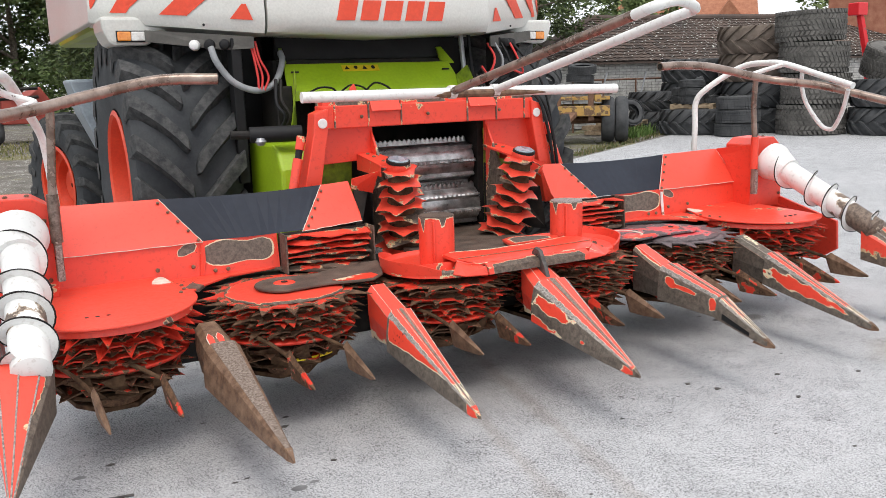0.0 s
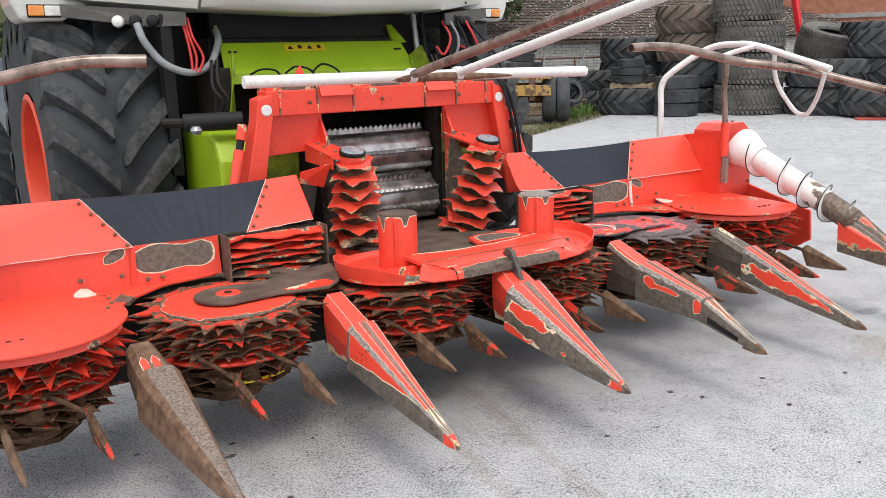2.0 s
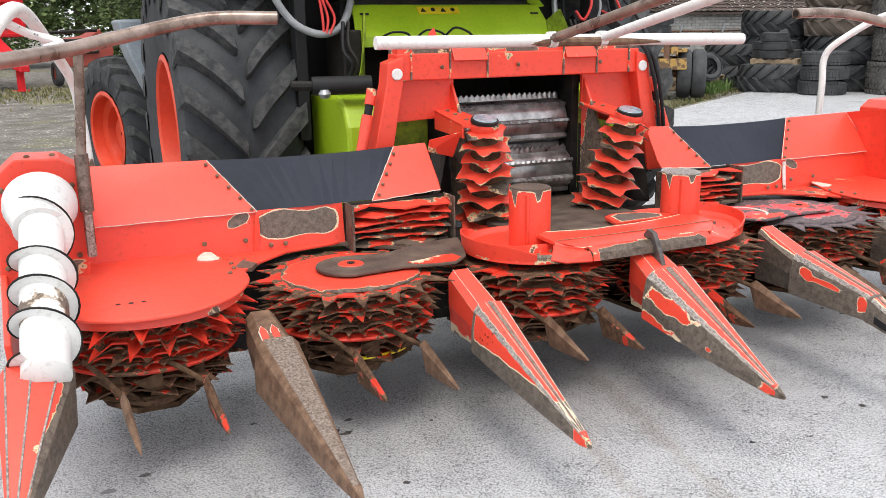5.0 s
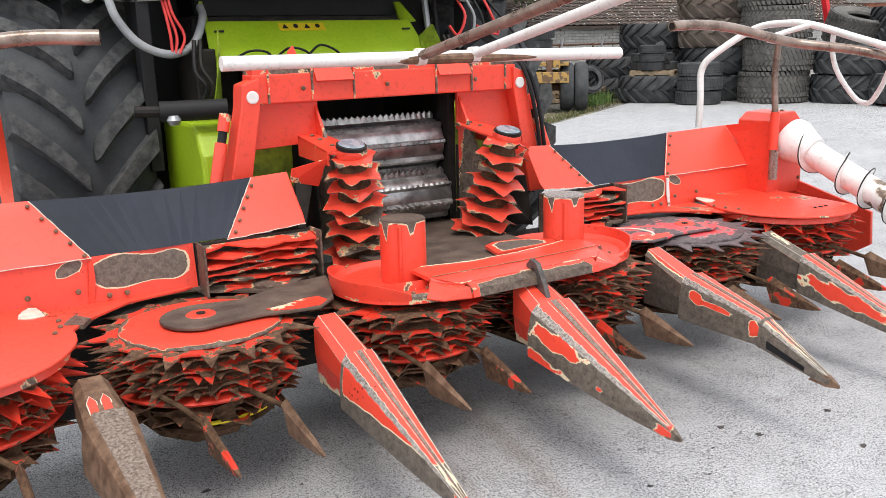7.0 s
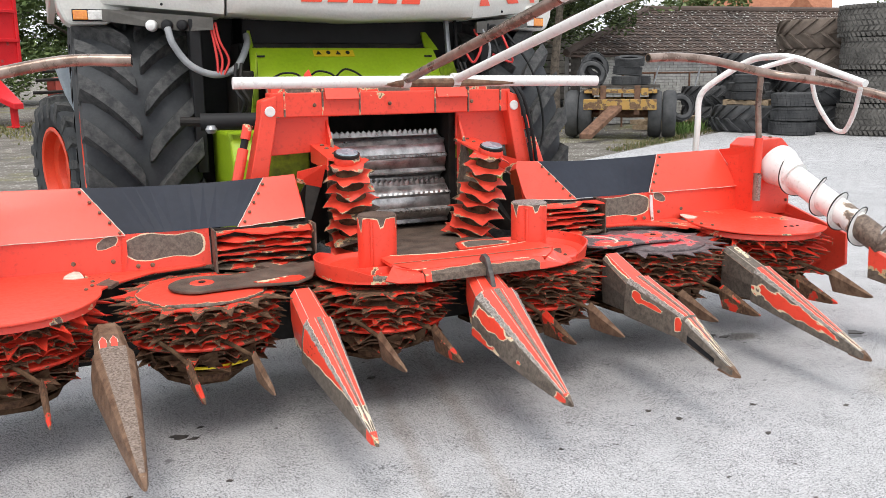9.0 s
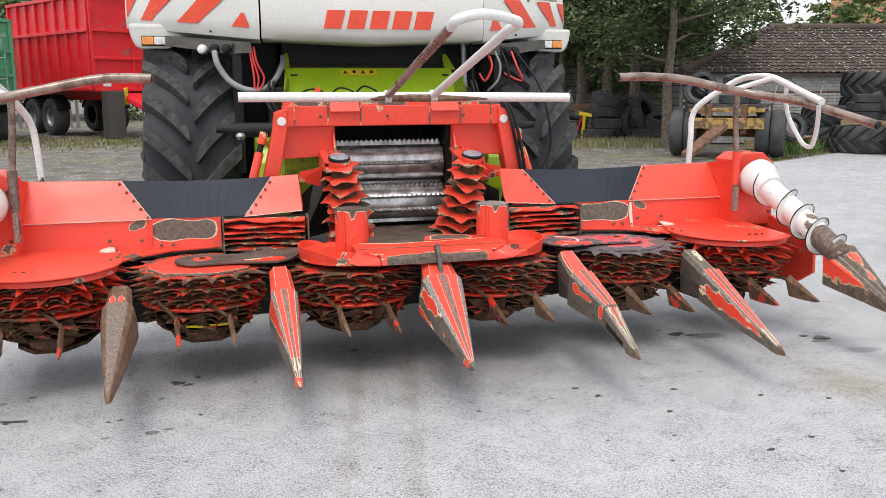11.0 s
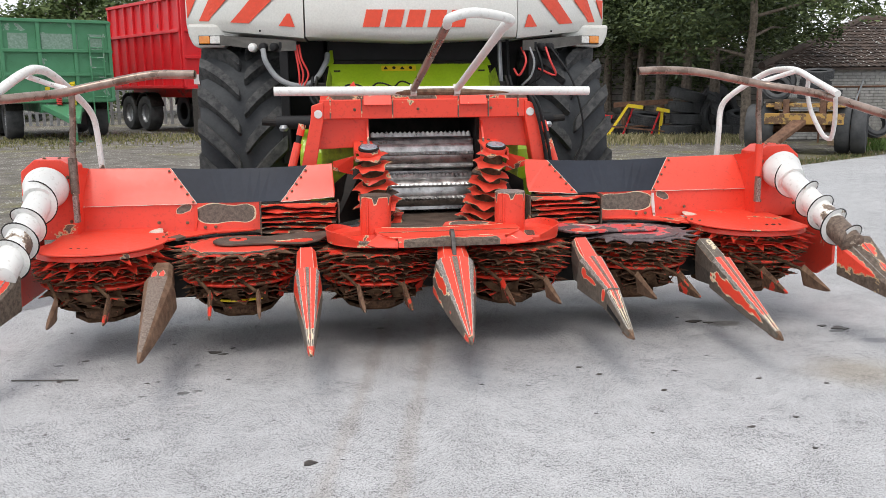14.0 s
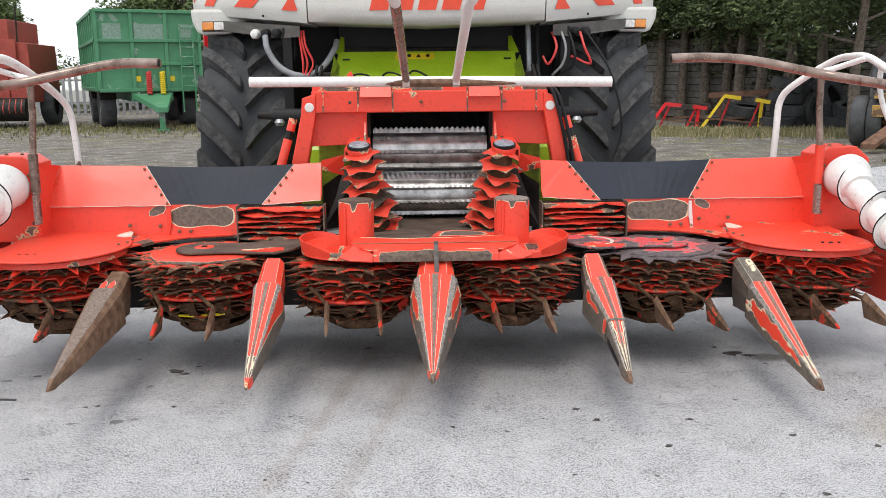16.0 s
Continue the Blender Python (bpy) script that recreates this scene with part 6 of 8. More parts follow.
fm = Form()
fm.loft(hood_skin(front, lambda x: 1.732 + 0.028 * abs(x) / 0.73, lambda x: 2.065, 0.022))
hood = part("hood", fm, HOOD, harvester, "cream white front panel", smooth=True, angle=50)
for i in range(5):
    x0 = -0.352 + i * 0.146
    fm = Form()
    y = lambda x, z: 2.200 + 0.10 * x * x - 0.0225 - 0.002 + 0.02 * max(0, (z - 1.86)) * 0.5
    za, zb2 = 1.826, 1.940
    pts = [(x0, y(x0, za), za), (x0 + 0.112, y(x0 + 0.1, za), za), (x0 + 0.140, y(x0 + 0.12, zb2), zb2), (x0 + 0.028, y(x0, zb2), zb2)]
    fm.plate(pts, 0.006, (0, 1, 0))
    part("emblem_block", fm, SIGNRED, hood, "slanted red emblem block")
for s in (-1, 1):
    pl = [(x * -s, y) for x, y in plan]
    zb_ = lambda x: 1.752 + 0.10 * (abs(x) - 0.74) / 0.83
    zt_ = lambda x: 2.07 + 0.03 * (abs(x) - 0.74) / 0.83
    fm = Form()
    fm.loft(hood_skin(pl, zb_, zt_, 0.018))
    wing = part("hood_wing", fm, HOOD, harvester, "cream white wing panel with warning stripes", smooth=True, angle=50)

    def on_wing(u, v):
        """A point on the wing's skin: u outward, v upward."""
        xs = [-0.745, -1.08, -1.40, -1.60]
        ys = [2.312, 2.54, 2.78, 2.98]
        k = min(int(u * 3), 2)
        f0 = u * 3 - k
        x = xs[k] + (xs[k + 1] - xs[k]) * f0
        yy = ys[k] + (ys[k + 1] - ys[k]) * f0
        b, t = zb_(x), zt_(x)
        h = t - b
        z = b + h * v
        bul = 0.018 * (1.0 if v < 0.5 else 1 - (v - 0.5) * 0.6)
        return Vector((x * -s, yy - bul - 0.005, z))

    for quad in ([(0.17, 0.24), (0.06, 0.24), (0.09, 0.52), (0.11, 0.52)], [(0.52, 0.26), (0.38, 0.26), (0.18, 0.92), (0.34, 0.92)], [(0.83, 0.26), (0.70, 0.26), (0.52, 0.92), (0.67, 0.92)], [(0.985, 0.34), (0.975, 0.34), (0.85, 0.92), (0.985, 0.92)]):
        n = 5
        f2 = Form()
        rows_ = []
        for i in range(n + 1):
            v = i / n
            (ua, va), (ub, vb), (uc, vc), (ud, vd) = quad
            lo = on_wing(ua + (ud - ua) * v, va + (vd - va) * v)
            hi = on_wing(ub + (uc - ub) * v, vb + (vc - vb) * v)
            mid_ = [on_wing((ua + (ud - ua) * v) * (1 - w) + (ub + (uc - ub) * v) * w, va + (vd - va) * v) for w in (0, 0.34, 0.67, 1)]
            rows_.append(mid_)
        verts = [p for r in rows_ for p in r]
        back = [p + Vector((0, 0.004, 0)) for p in verts]
        fc = [(i * 4 + j, i * 4 + j + 1, (i + 1) * 4 + j + 1, (i + 1) * 4 + j) for i in range(n) for j in range(3)]
        o = len(verts)
        fc += [tuple(k + o for k in q[::-1]) for q in fc]
        f2.add(verts + back, fc)
        part("warning_stripe", f2, SIGNRED, wing, "red reflective warning stripe")
    # lamp pod
    fm = Form()
    fm.loft([[((1.262 + dx) * s, y, z) for dx, z in ((-0.10, 1.815), (-0.02, 1.785), (0.03, 1.735), (0.06, 1.718), (0.235, 1.715), (0.27, 1.73), (0.30, 1.80), (0.31, 1.88), (-0.10, 1.88))] for y in (2.74, 3.1)])
    pod = part("lamp_pod", fm, HOOD, harvester, "white lamp pod", bevel=0.02)
    fm = Form()
    fm.box(min(1.330 * s, 1.492 * s), max(1.330 * s, 1.492 * s), 2.725, 2.745, 1.735, 1.80)
    part("lamp_frame", fm, BLACK, pod, "dark lamp frame", bevel=0.004)
    fm = Form()
    fm.box(min(1.334 * s, 1.412 * s), max(1.334 * s, 1.412 * s), 2.712, 2.73, 1.742, 1.794)
    part("lamp_lens", fm, CLEAR_LENS, pod, "clear lamp lens", bevel=0.006)
    fm = Form()
    fm.box(min(1.414 * s, 1.488 * s), max(1.414 * s, 1.488 * s), 2.712, 2.73, 1.742, 1.794)
    part("indicator_lens", fm, ORANGE_LENS, pod, "orange indicator lens", bevel=0.006)
    for u in (0.3, 0.75):
        p = on_wing(u, 0.10)
        fm = Form()
        fm.lathe([(0.008, 0), (0.006, 0.006)], 8, Matrix.Translation(p) @ pose(0, 0, 0, 90))
        part("rivet", fm, BLACK, wing)
    # side skirt of the hood running back
    fm = Form()
    fm.box(min(1.55 * s, 1.60 * s), max(1.55 * s, 1.60 * s), 2.98, 5.6, 1.86, 2.5)
    part("side_panel", fm, HOOD, harvester, "cream side panel", bevel=0.01)
    for y in (2.62, 3.0):
        fm = Form()
        fm.tube([(1.18 * s, y, 2.06), (1.18 * s, y + 0.02, 2.9)], 0.016, 10)
        part("handrail", fm, WHITE, harvester, "white handrail", smooth=True)

# ---- cab ----
fm = Form()
fm.box(-0.82, 0.82, 2.46, 4.2, 2.06, 2.14)
part("cab_floor", fm, BLACK, harvester, bevel=0.01)
fm = Form()
fm.loft([[(-0.78, 2.50, 2.12), (-0.40, 2.40, 2.12), (0.40, 2.40, 2.12), (0.78, 2.50, 2.12)], [(-0.78, 2.44, 3.3), (-0.40, 2.34, 3.3), (0.40, 2.34, 3.3), (0.78, 2.44, 3.3)]], caps=False, closed=False)
fm.add([(x, y + 0.012, z) for x, y, z in fm.v[:8]], [(0, 4, 5, 1), (1, 5, 6, 2), (2, 6, 7, 3)])
glass = part("windscreen", fm, GLASS, harvester, "tinted curved cab windscreen", smooth=True)
fm = Form()
fm.box(-0.80, 0.80, 4.1, 4.2, 2.1, 3.3)
part("cab_back", fm, BLACK, harvester)
fm = Form()
fm.box(-0.90, 0.90, 2.30, 4.3, 3.30, 3.5)
part("cab_roof", fm, HOOD, harvester, "white cab roof", bevel=0.05)
for s in (-1, 1):
    fm = Form()
    fm.tube([(0.79 * s, 2.50, 2.10), (0.79 * s, 2.44, 3.32)], 0.04, 8)
    part("cab_pillar", fm, BLACK, harvester)
    fm = Form()
    fm.plate([(0.80 * s, 2.55, 2.1), (0.80 * s, 4.1, 2.1), (0.80 * s, 4.1, 3.3), (0.80 * s, 2.5, 3.3)], 0.01, (s, 0, 0))
    part("side_window", fm, GLASS, harvester, "tinted cab side window")
    fm = Form()
    fm.box(min(0.86 * s, 1.10 * s), max(0.86 * s, 1.10 * s), 2.72, 3.3, 2.08, 2.32)
    part("battery_box", fm, LIME, harvester, "lime green box beside the cab", bevel=0.03)
fm = Form()
fm.tube(smooth_path([(-0.1, 2.62, 2.25), (0.0, 2.58, 2.40), (0.12, 2.64, 2.25)], 6), 0.02, 8)
part("steering_column", fm, BLACK, harvester, smooth=True)


# ---- wheels ----
def lug_strip(fm, R, x0, x1, a0, a1, width, height, sidewall=0.0):
    """One curved tread bar running from the middle of the tread to its shoulder."""
    rings = []
    steps = ((0.0, 0.42), (0.03, 0.80), (0.08, 1.02), (0.2, 1.0), (0.36, 0.98), (0.52, 1.0), (0.68, 1.0), (0.84, 1.0), (1.0, 1.0))
    for i, (t, full) in enumerate(steps):
        x = x0 + (x1 - x0) * t
        a = a0 + (a1 - a0) * (t ** 0.85)
        da = width / R / 2 * (1.0 + 0.25 * t) * full
        base = R - 0.02 - 0.05 * (abs(x) / abs(x1)) ** 3
        top = R + height * (0.8 if i == 0 else 1.0) - 0.035 * (abs(x) / abs(x1)) ** 3
        ring = []
        for aa, rr in ((a - da * 1.25, base), (a - da * 0.8, top), (a + da * 0.8, top), (a + da * 1.25, base)):
            ring.append(Vector((x, math.cos(aa) * rr, math.sin(aa) * rr)))
        rings.append(ring)
    if sidewall:
        x = x1 * 1.04
        a = a1
        da = width / R / 2 * 1.2
        rings.append([Vector((x, math.cos(a + d_) * rr, math.sin(a + d_) * rr)) for d_, rr in ((-da, R - 0.17), (-da, R - 0.07), (da, R - 0.07), (da, R - 0.17))])
    fm.loft(rings)


def tyre_profile(R, W, rim):
    h = W / 2
    return [(rim, -h * 0.72), (rim + 0.03, -h * 0.88), (rim + (R - rim) * 0.45, -h * 1.0), (R - 0.10 * (R - rim) - 0.03, -h * 0.97), (R - 0.025, -h * 0.80), (R, -h * 0.4), (R, h * 0.4), (R - 0.025, h * 0.80), (R - 0.10 * (R - rim) - 0.03, h * 0.97), (rim + (R - rim) * 0.45, h * 1.0), (rim + 0.03, h * 0.88), (rim, h * 0.72)]


def machine_wheel(x, y, R, W, rim, s, n, phase, steer=0.0):
    T = pose(x, y, R, 0, 0, steer)
    fm = Form()
    fm.lathe(tyre_profile(R, W, rim), 64, pose(0, 0, 0, 0, 90, 0), caps=False)
    tyre = part("wheel", fm, TYRE, harvester, "large black tractor tyre with chevron lugs", smooth=True, at=T)
    for side in (-1, 1):
        lug = None
        for i in range(n):
            if lug is None:
                fm = Form()
                lug_strip(fm, R, 0.022 * W * side, 0.49 * W * side, 0, -0.34, 0.094 * R / 0.9, 0.062 * R / 0.9, 1)
                lug = part("tread_lug", fm, LUG, tyre, bevel=0.0)
                first = lug
            a = phase + 2 * math.pi * (i + (0.5 if side > 0 else 0)) / n
            if i == 0:
                lug.matrix_basis = pose(0, 0, 0, math.degrees(a))
            else:
                share(first, pose(0, 0, 0, math.degrees(a)), tyre)
    fm = Form()
    h = W / 2 * s
    TT = pose(0, 0, 0, 0, 90, 0)
    fm.lathe([(rim + 0.02, h * 0.90), (rim - 0.01, h * 0.93), (rim - 0.025, h * 0.88), (rim - 0.035, h * 0.5), (rim - 0.10, h * 0.42), (rim - 0.12, h * 0.05), (0.16, h * 0.12), (0.14, h * 0.3), (0.02, h * 0.32)], 48, TT, caps=False)
    part("rim", fm, RIM, tyre, "orange-red wheel rim", smooth=True)
    return tyre


for s in (-1, 1):
    machine_wheel(1.19 * s, 3.30, 0.90, 0.62, 0.42, s, 22, 0.033 if s < 0 else 0.20)
    machine_wheel(1.46 * s, 5.93, 0.62, 0.44, 0.35, s, 18, 0.2, 17)
# grey fender plate before the rear wheel
for s in (-1, 1):
    fm = Form()
    fm.plate([(1.60 * s, 4.48, 1.55), (1.0 * s, 4.48, 1.56), (1.0 * s, 4.48, 0.85), (1.40 * s, 4.48, 0.99), (1.53 * s, 4.48, 1.29)], 0.5, (0, 1, 0))
    part("side_tank", fm, SHEETGREY, harvester, "blue-grey side tank", bevel=0.02)
fm = Form()
fm.box(-1.40, 1.40, 4.5, 7.2, 1.9, 3.0)
part("engine_cover", fm, LIME, harvester, "lime green engine cover", bevel=0.06)


# ---- loose tyres ----
def tread_form(R, W, kind):
    """Tread bars of a loose tyre, axis along z."""
    fm = Form()
    S = pose(0, 0, 0, 0, -90, 0)
    if kind == "lug":
        for side in (-1, 1):
            n = 17
            for i in range(n):
                a = 2 * math.pi * (i + (0.5 if side > 0 else 0)) / n
                lug_strip(fm, R, -0.02 * side, 0.48 * W * side, a, a + 0.42, 0.085, 0.05)
    elif kind == "block":
        n = 46
        for row, off in ((-0.42, 0), (-0.25, 0.5), (-0.085, 0.15), (0.085, 0.65), (0.25, 0.2), (0.42, 0.7)):
            for i in range(n):
                a = 2 * math.pi * (i + off) / n
                da = 2 * math.pi / n * (0.30 + 0.06 * ((i * 7 + int(row * 10)) % 3))
                x0, x1 = (row - 0.062) * W, (row + 0.062) * W
                hi = R + 0.018 - 0.03 * abs(row)
                ring = lambda x, tw: [Vector((x, math.cos(a + d + tw) * r, math.sin(a + d + tw) * r)) for d, r in ((-da, R - 0.03), (-da * 0.85, hi), (da * 0.85, hi), (da, R - 0.03))]
                tw = 0.028 if int(row * 100) % 2 else -0.028
                fm.loft([ring(x0, -tw), ring(x1, tw)])
    else:
        for row in (-0.36, -0.18, 0.0, 0.18, 0.36):
            n = 40
            for i in range(n):
                a = 2 * math.pi * (i + 0.5 * (row > 0)) / n
                da = 2 * math.pi / n * 0.42
                ring = lambda x: [Vector((x, math.cos(a + d) * r, math.sin(a + d) * r)) for d, r in ((-da, R - 0.01), (-da, R + 0.008), (da, R + 0.008), (da, R - 0.01))]
                fm.loft([ring((row - 0.07) * W), ring((row + 0.07) * W)])
    fm.v = [tuple(S @ Vector(p)) for p in fm.v]
    return fm


TYRE_KINDS = {}


def loose_tyre(key, R, W, rim, kind, mat, label):
    fm = Form()
    fm.lathe(tyre_profile(R, W, rim) + [(rim + 0.04, W * 0.30), (rim + (R - rim) * 0.75, W * 0.36), (rim + (R - rim) * 0.75, -W * 0.36), (rim + 0.04, -W * 0.30), (rim, -W * 0.36)], 40, None, caps=False)
    ob = part("loose_tyre", fm, mat, None, label, smooth=True)
    part("tread", tread_form(R, W, kind), mat, ob)
    tagged(ob, label, "tyre", "stacked tyres")
    TYRE_KINDS[key] = ob
    return ob


def put_tyre(key, m):
    ob = TYRE_KINDS[key]
    if not ob.get("placed"):
        ob["placed"] = 1
        ob.matrix_basis = m
        return ob
    return copy_thing(ob, m)


loose_tyre("big", 0.74, 0.68, 0.36, "block", GREYTYRE, "big weathered block-tread tyre lying in a tall stack")
loose_tyre("brown", 1.00, 0.66, 0.52, "lug", BROWNTYRE, "dirty brown tractor tyre with chevron lugs in a stack")
loose_tyre("black", 0.84, 0.60, 0.46, "lug", OLDTYRE, "old black tractor tyre with chevron lugs lying flat")
loose_tyre("dark", 0.96, 0.60, 0.50, "lug", OLDTYRE, "large black tractor tyre at the foot of a stack")
loose_tyre("truck", 0.48, 0.30, 0.27, "rib", OLDTYRE, "worn black lorry tyre lying flat")
loose_tyre("car", 0.30, 0.19, 0.18, "rib", OLDTYRE, "small black car tyre on a pallet")
loose_tyre("mid", 0.72, 0.50, 0.36, "lug", OLDTYRE, "black tractor tyre thrown on the scrap pile")

tr = random.Random(11)


def stack(key, x, y, n, step, z0=0.0, wob=0.05):
    for i in range(n):
        put_tyre(key, pose(x + tr.uniform(-wob, wob), y + tr.uniform(-wob, wob), z0 + step * (i + 0.5), tr.uniform(-1.0, 1.0), tr.uniform(-1.0, 1.0), tr.uniform(0, 360)))


stack("big", 14.62, 10.72, 4, 0.685, 0.0, 0.09)
stack("dark", 14.85, 12.35, 2, 0.60)
stack("brown", 14.85, 12.35, 2, 0.66, 1.2)
stack("black", 14.6, 14.3, 3, 0.60)
stack("black", 13.25, 12.95, 1, 0.60)
stack("truck", 13.15, 11.55, 3, 0.302)
stack("mid", 13.75, 14.85, 2, 0.50)
stack("black", 15.6, 9.4, 2, 0.60)
put_tyre("big", pose(16.4, 9.9, 1.52, 14, -12, 30))
stack("black", 15.5, 8.0, 1, 0.60, 0.04)
stack("black", 16.6, 8.6, 3, 0.60)
stack("mid", 17.2, 9.3, 4, 0.5)

# pallet with small tyres on the flat tractor tyre
pal = thing("pallet", "weathered wooden pallet lying on a tractor tyre", "pallet", 13.25, 12.95, 0.60, 35)
for i in range(6):
    fm = Form()
    fm.box(-0.6, 0.6, -0.5 + i * 0.18, -0.4 + i * 0.18, 0.10, 0.122)
    part("top_board", fm, WOOD, pal)
for i in range(3):
    fm = Form()
    fm.box(-0.6 + i * 0.55, -0.5 + i * 0.55, -0.5, 0.5, 0.022, 0.10)
    part("bearer", fm, WOOD, pal)
for i in range(3):
    fm = Form()
    fm.box(-0.6, 0.6, -0.5 + i * 0.45, -0.4 + i * 0.45, 0.0, 0.022)
    part("bottom_board", fm, WOOD, pal)
for dx, dy, n in ((-0.36, 0.05, 3), (0.05, -0.2, 1), (0.42, -0.05, 2), (0.1, 0.3, 2)):
    a = radians(35)
    for i in range(n):
        put_tyre("car", pose(13.25 + dx * math.cos(a) - dy * math.sin(a), 12.95 + dx * math.sin(a) + dy * math.cos(a), 0.722 + 0.19 * (i + 0.5), 0, 0, tr.uniform(0, 360)))
put_tyre("car", pose(13.30, 12.78, 1.06, 70, 10, 40))

# red board under the tyres, red scrap arm
fm = Form()
fm.box(-1.0, 1.0, -0.6, 0.6, 0.0, 0.04)
tagged(part("steel_board", fm, OLDRED, at=pose(15.4, 7.9, 0, 0, 0, 35), bevel=0.004), "flat dull red steel board under a tyre", "board")
arm = thing("scrap_arm", "red scrapped machine arm standing among the tyres", "scrap metal", 17.4, 11.2, 0)
fm = Form()
fm.tube([(0, 0, 0), (-0.1, 0.1, 1.6), (-0.35, 0.25, 2.9)], [0.10, 0.10, 0.09], 6)
part("beam", fm, TRAILER_RED, arm)
fm = Form()
fm.box(-0.55, -0.2, 0.1, 0.4, 2.7, 3.0)
part("bracket", fm, TRAILER_RED, arm, bevel=0.02)

# ---- ochre axle trolley with tyres on it ----
trolley = thing("axle_trolley", "rusty ochre four-wheel axle trolley loaded with old tyres", "axle trolley", 9.47, 12.80, 0, -38)
for sx in (-1, 1):
    for dx in (0.0, 0.29):
        fm = Form()
        fm.lathe(tyre_profile(0.50, 0.28, 0.29), 36, pose(0, 0, 0, 0, 90, 0), caps=False)
        wh = part("wheel", fm, OLDTYRE, trolley, "worn black lorry wheel", smooth=True, at=pose((0.72 + dx) * sx, 0, 0.50))
        fm = Form()
        fm.lathe([(0.295, -0.10), (0.27, -0.06), (0.12, 0.02), (0.02, 0.03)], 28, pose(0, 0, 0, 0, 90, 0), caps=False)
        part("rim", fm, RUST, wh, "rusty rim", smooth=True)
fm = Form()
fm.tube([(-1.1, 0, 0.5), (1.1, 0, 0.5)], 0.08, 10)
part("axle", fm, RUST, trolley)
for y, z, h, mt in ((-0.42, 0.60, 0.22, OCHRE), (-0.34, 0.94, 0.08, OCHRE), (0.3, 0.62, 0.22, OCHRE)):
    fm = Form()
    fm.box(-0.75, 0.75, y - 0.09, y + 0.09, z, z + h)
    part("cross_beam", fm, mt, trolley, "ochre painted cross beam", bevel=0.012)
for sx in (-1, 1):
    fm = Form()
    fm.box(sx * 0.5 - 0.07, sx * 0.5 + 0.07, -0.5, 1.9, 0.90, 1.05)
    part("long_beam", fm, OCHRE, trolley, bevel=0.01)
    fm = Form()
    fm.box(sx * 0.35 - 0.06, sx * 0.35 + 0.06, -0.47, -0.27, 0.5, 1.1)
    part("bracket", fm, RUST, trolley, bevel=0.01)
fm = Form()
fm.plate([(-0.75, -1.35, 0.06), (-0.50, -1.40, 0.06), (0.12, -0.40, 0.66), (-0.14, -0.40, 0.66)], 0.10, (0, 0, 1))
part("drawbar", fm, RUST, trolley, "rusty drawbar resting on the ground", bevel=0.01)
fm = Form()
fm.box(-0.8, 0.8, -0.35, 1.2, 1.052, 1.10)
part("load_board", fm, DARKWOOD, trolley)
for x, y, z, rx, ry, rz in ((-0.62, -0.05, 1.33, 62, 0, 20), (-0.58, 0.30, 1.50, 66, 10, 35), (0.10, 0.0, 1.20, 0, 0, 10), (0.30, 0.5, 1.20, 0, 0, 60), (0.12, 0.05, 1.40, 3, 2, 70), (0.16, 0.02, 1.60, 8, -4, 30)):
    put_tyre("car", pose(9.47, 12.80, 0, 0, 0, -38) @ pose(x, y, z, rx, ry, rz))
put_tyre("car", pose(9.47, 12.80, 0, 0, 0, -38) @ pose(1.25, 0.75, 0.60, 74, 0, 30))

# rusty rail frames and pallets before the shed wall
rack = thing("rail_frame", "rusty open rail frame leaning before the shed wall", "metal frame", 12.75, 15.3, 0, -8)
for x in (-1.3, -0.4, 0.6, 1.5):
    fm = Form()
    fm.tube([(x, 0, 0), (x + 0.05, 0.1, 1.35)], 0.025, 6)
    part("upright", fm, RUST, rack)
for z in (0.65, 1.33):
    fm = Form()
    fm.tube([(-1.35, 0.05 + z * 0.05, z), (1.55, 0.05 + z * 0.05, z)], 0.025, 6)
    part("rail", fm, RUST, rack)
for x in (-0.9, 0.3):
    fm = Form()
    fm.tube([(x, -0.3, 0), (x + 0.6, 0.0, 1.5)], 0.022, 6)
    part("brace", fm, GREYMETAL, rack)
for k, (x, y, z, rz) in enumerate(((11.9, 14.4, 0, 25), (12.0, 14.55, 0.105, 12), (12.1, 14.3, 0.21, 34))):
    p2 = thing("pallet", "weathered wooden pallet on the scrap pile", "pallet", x, y, z, rz)
    for i in range(5):
        fm = Form()
        fm.box(-0.6, 0.6, -0.5 + i * 0.22, -0.38 + i * 0.22, 0.08, 0.102)
        part("top_board", fm, WOOD, p2)
    for i in range(3):
        fm = Form()
        fm.box(-0.6 + i * 0.55, -0.5 + i * 0.55, -0.5, 0.5, 0.0, 0.08)
        part("bearer", fm, WOOD, p2)

# scrap pile by the trees: tyres, yellow and red implements, beams
for x, y, z, rx, rz in ((9.85, 19.5, 0.15, 0, 0), (9.90, 19.45, 0.46, 2, 40), (9.82, 19.5, 0.78, 4, 80), (9.86, 19.42, 1.12, 15, 60), (9.25, 19.95, 0.15, 0, 10), (8.8, 20.2, 0.15, 2, 70), (8.95, 20.0, 0.45, 10, 20), (10.55, 19.3, 0.47, 84, 25), (10.95, 19.1, 0.15, 0, 30), (11.35, 18.75, 0.15, 4, 30), (11.3, 18.9, 0.47, 14, 0), (9.5, 19.2, 0.15, 0, 15), (7.9, 20.3, 0.15, 0, 0)):
    put_tyre("truck", pose(x, y, z, rx, 0, rz))
put_tyre("mid", pose(11.0, 19.6, 0.66, 66, 0, 40))


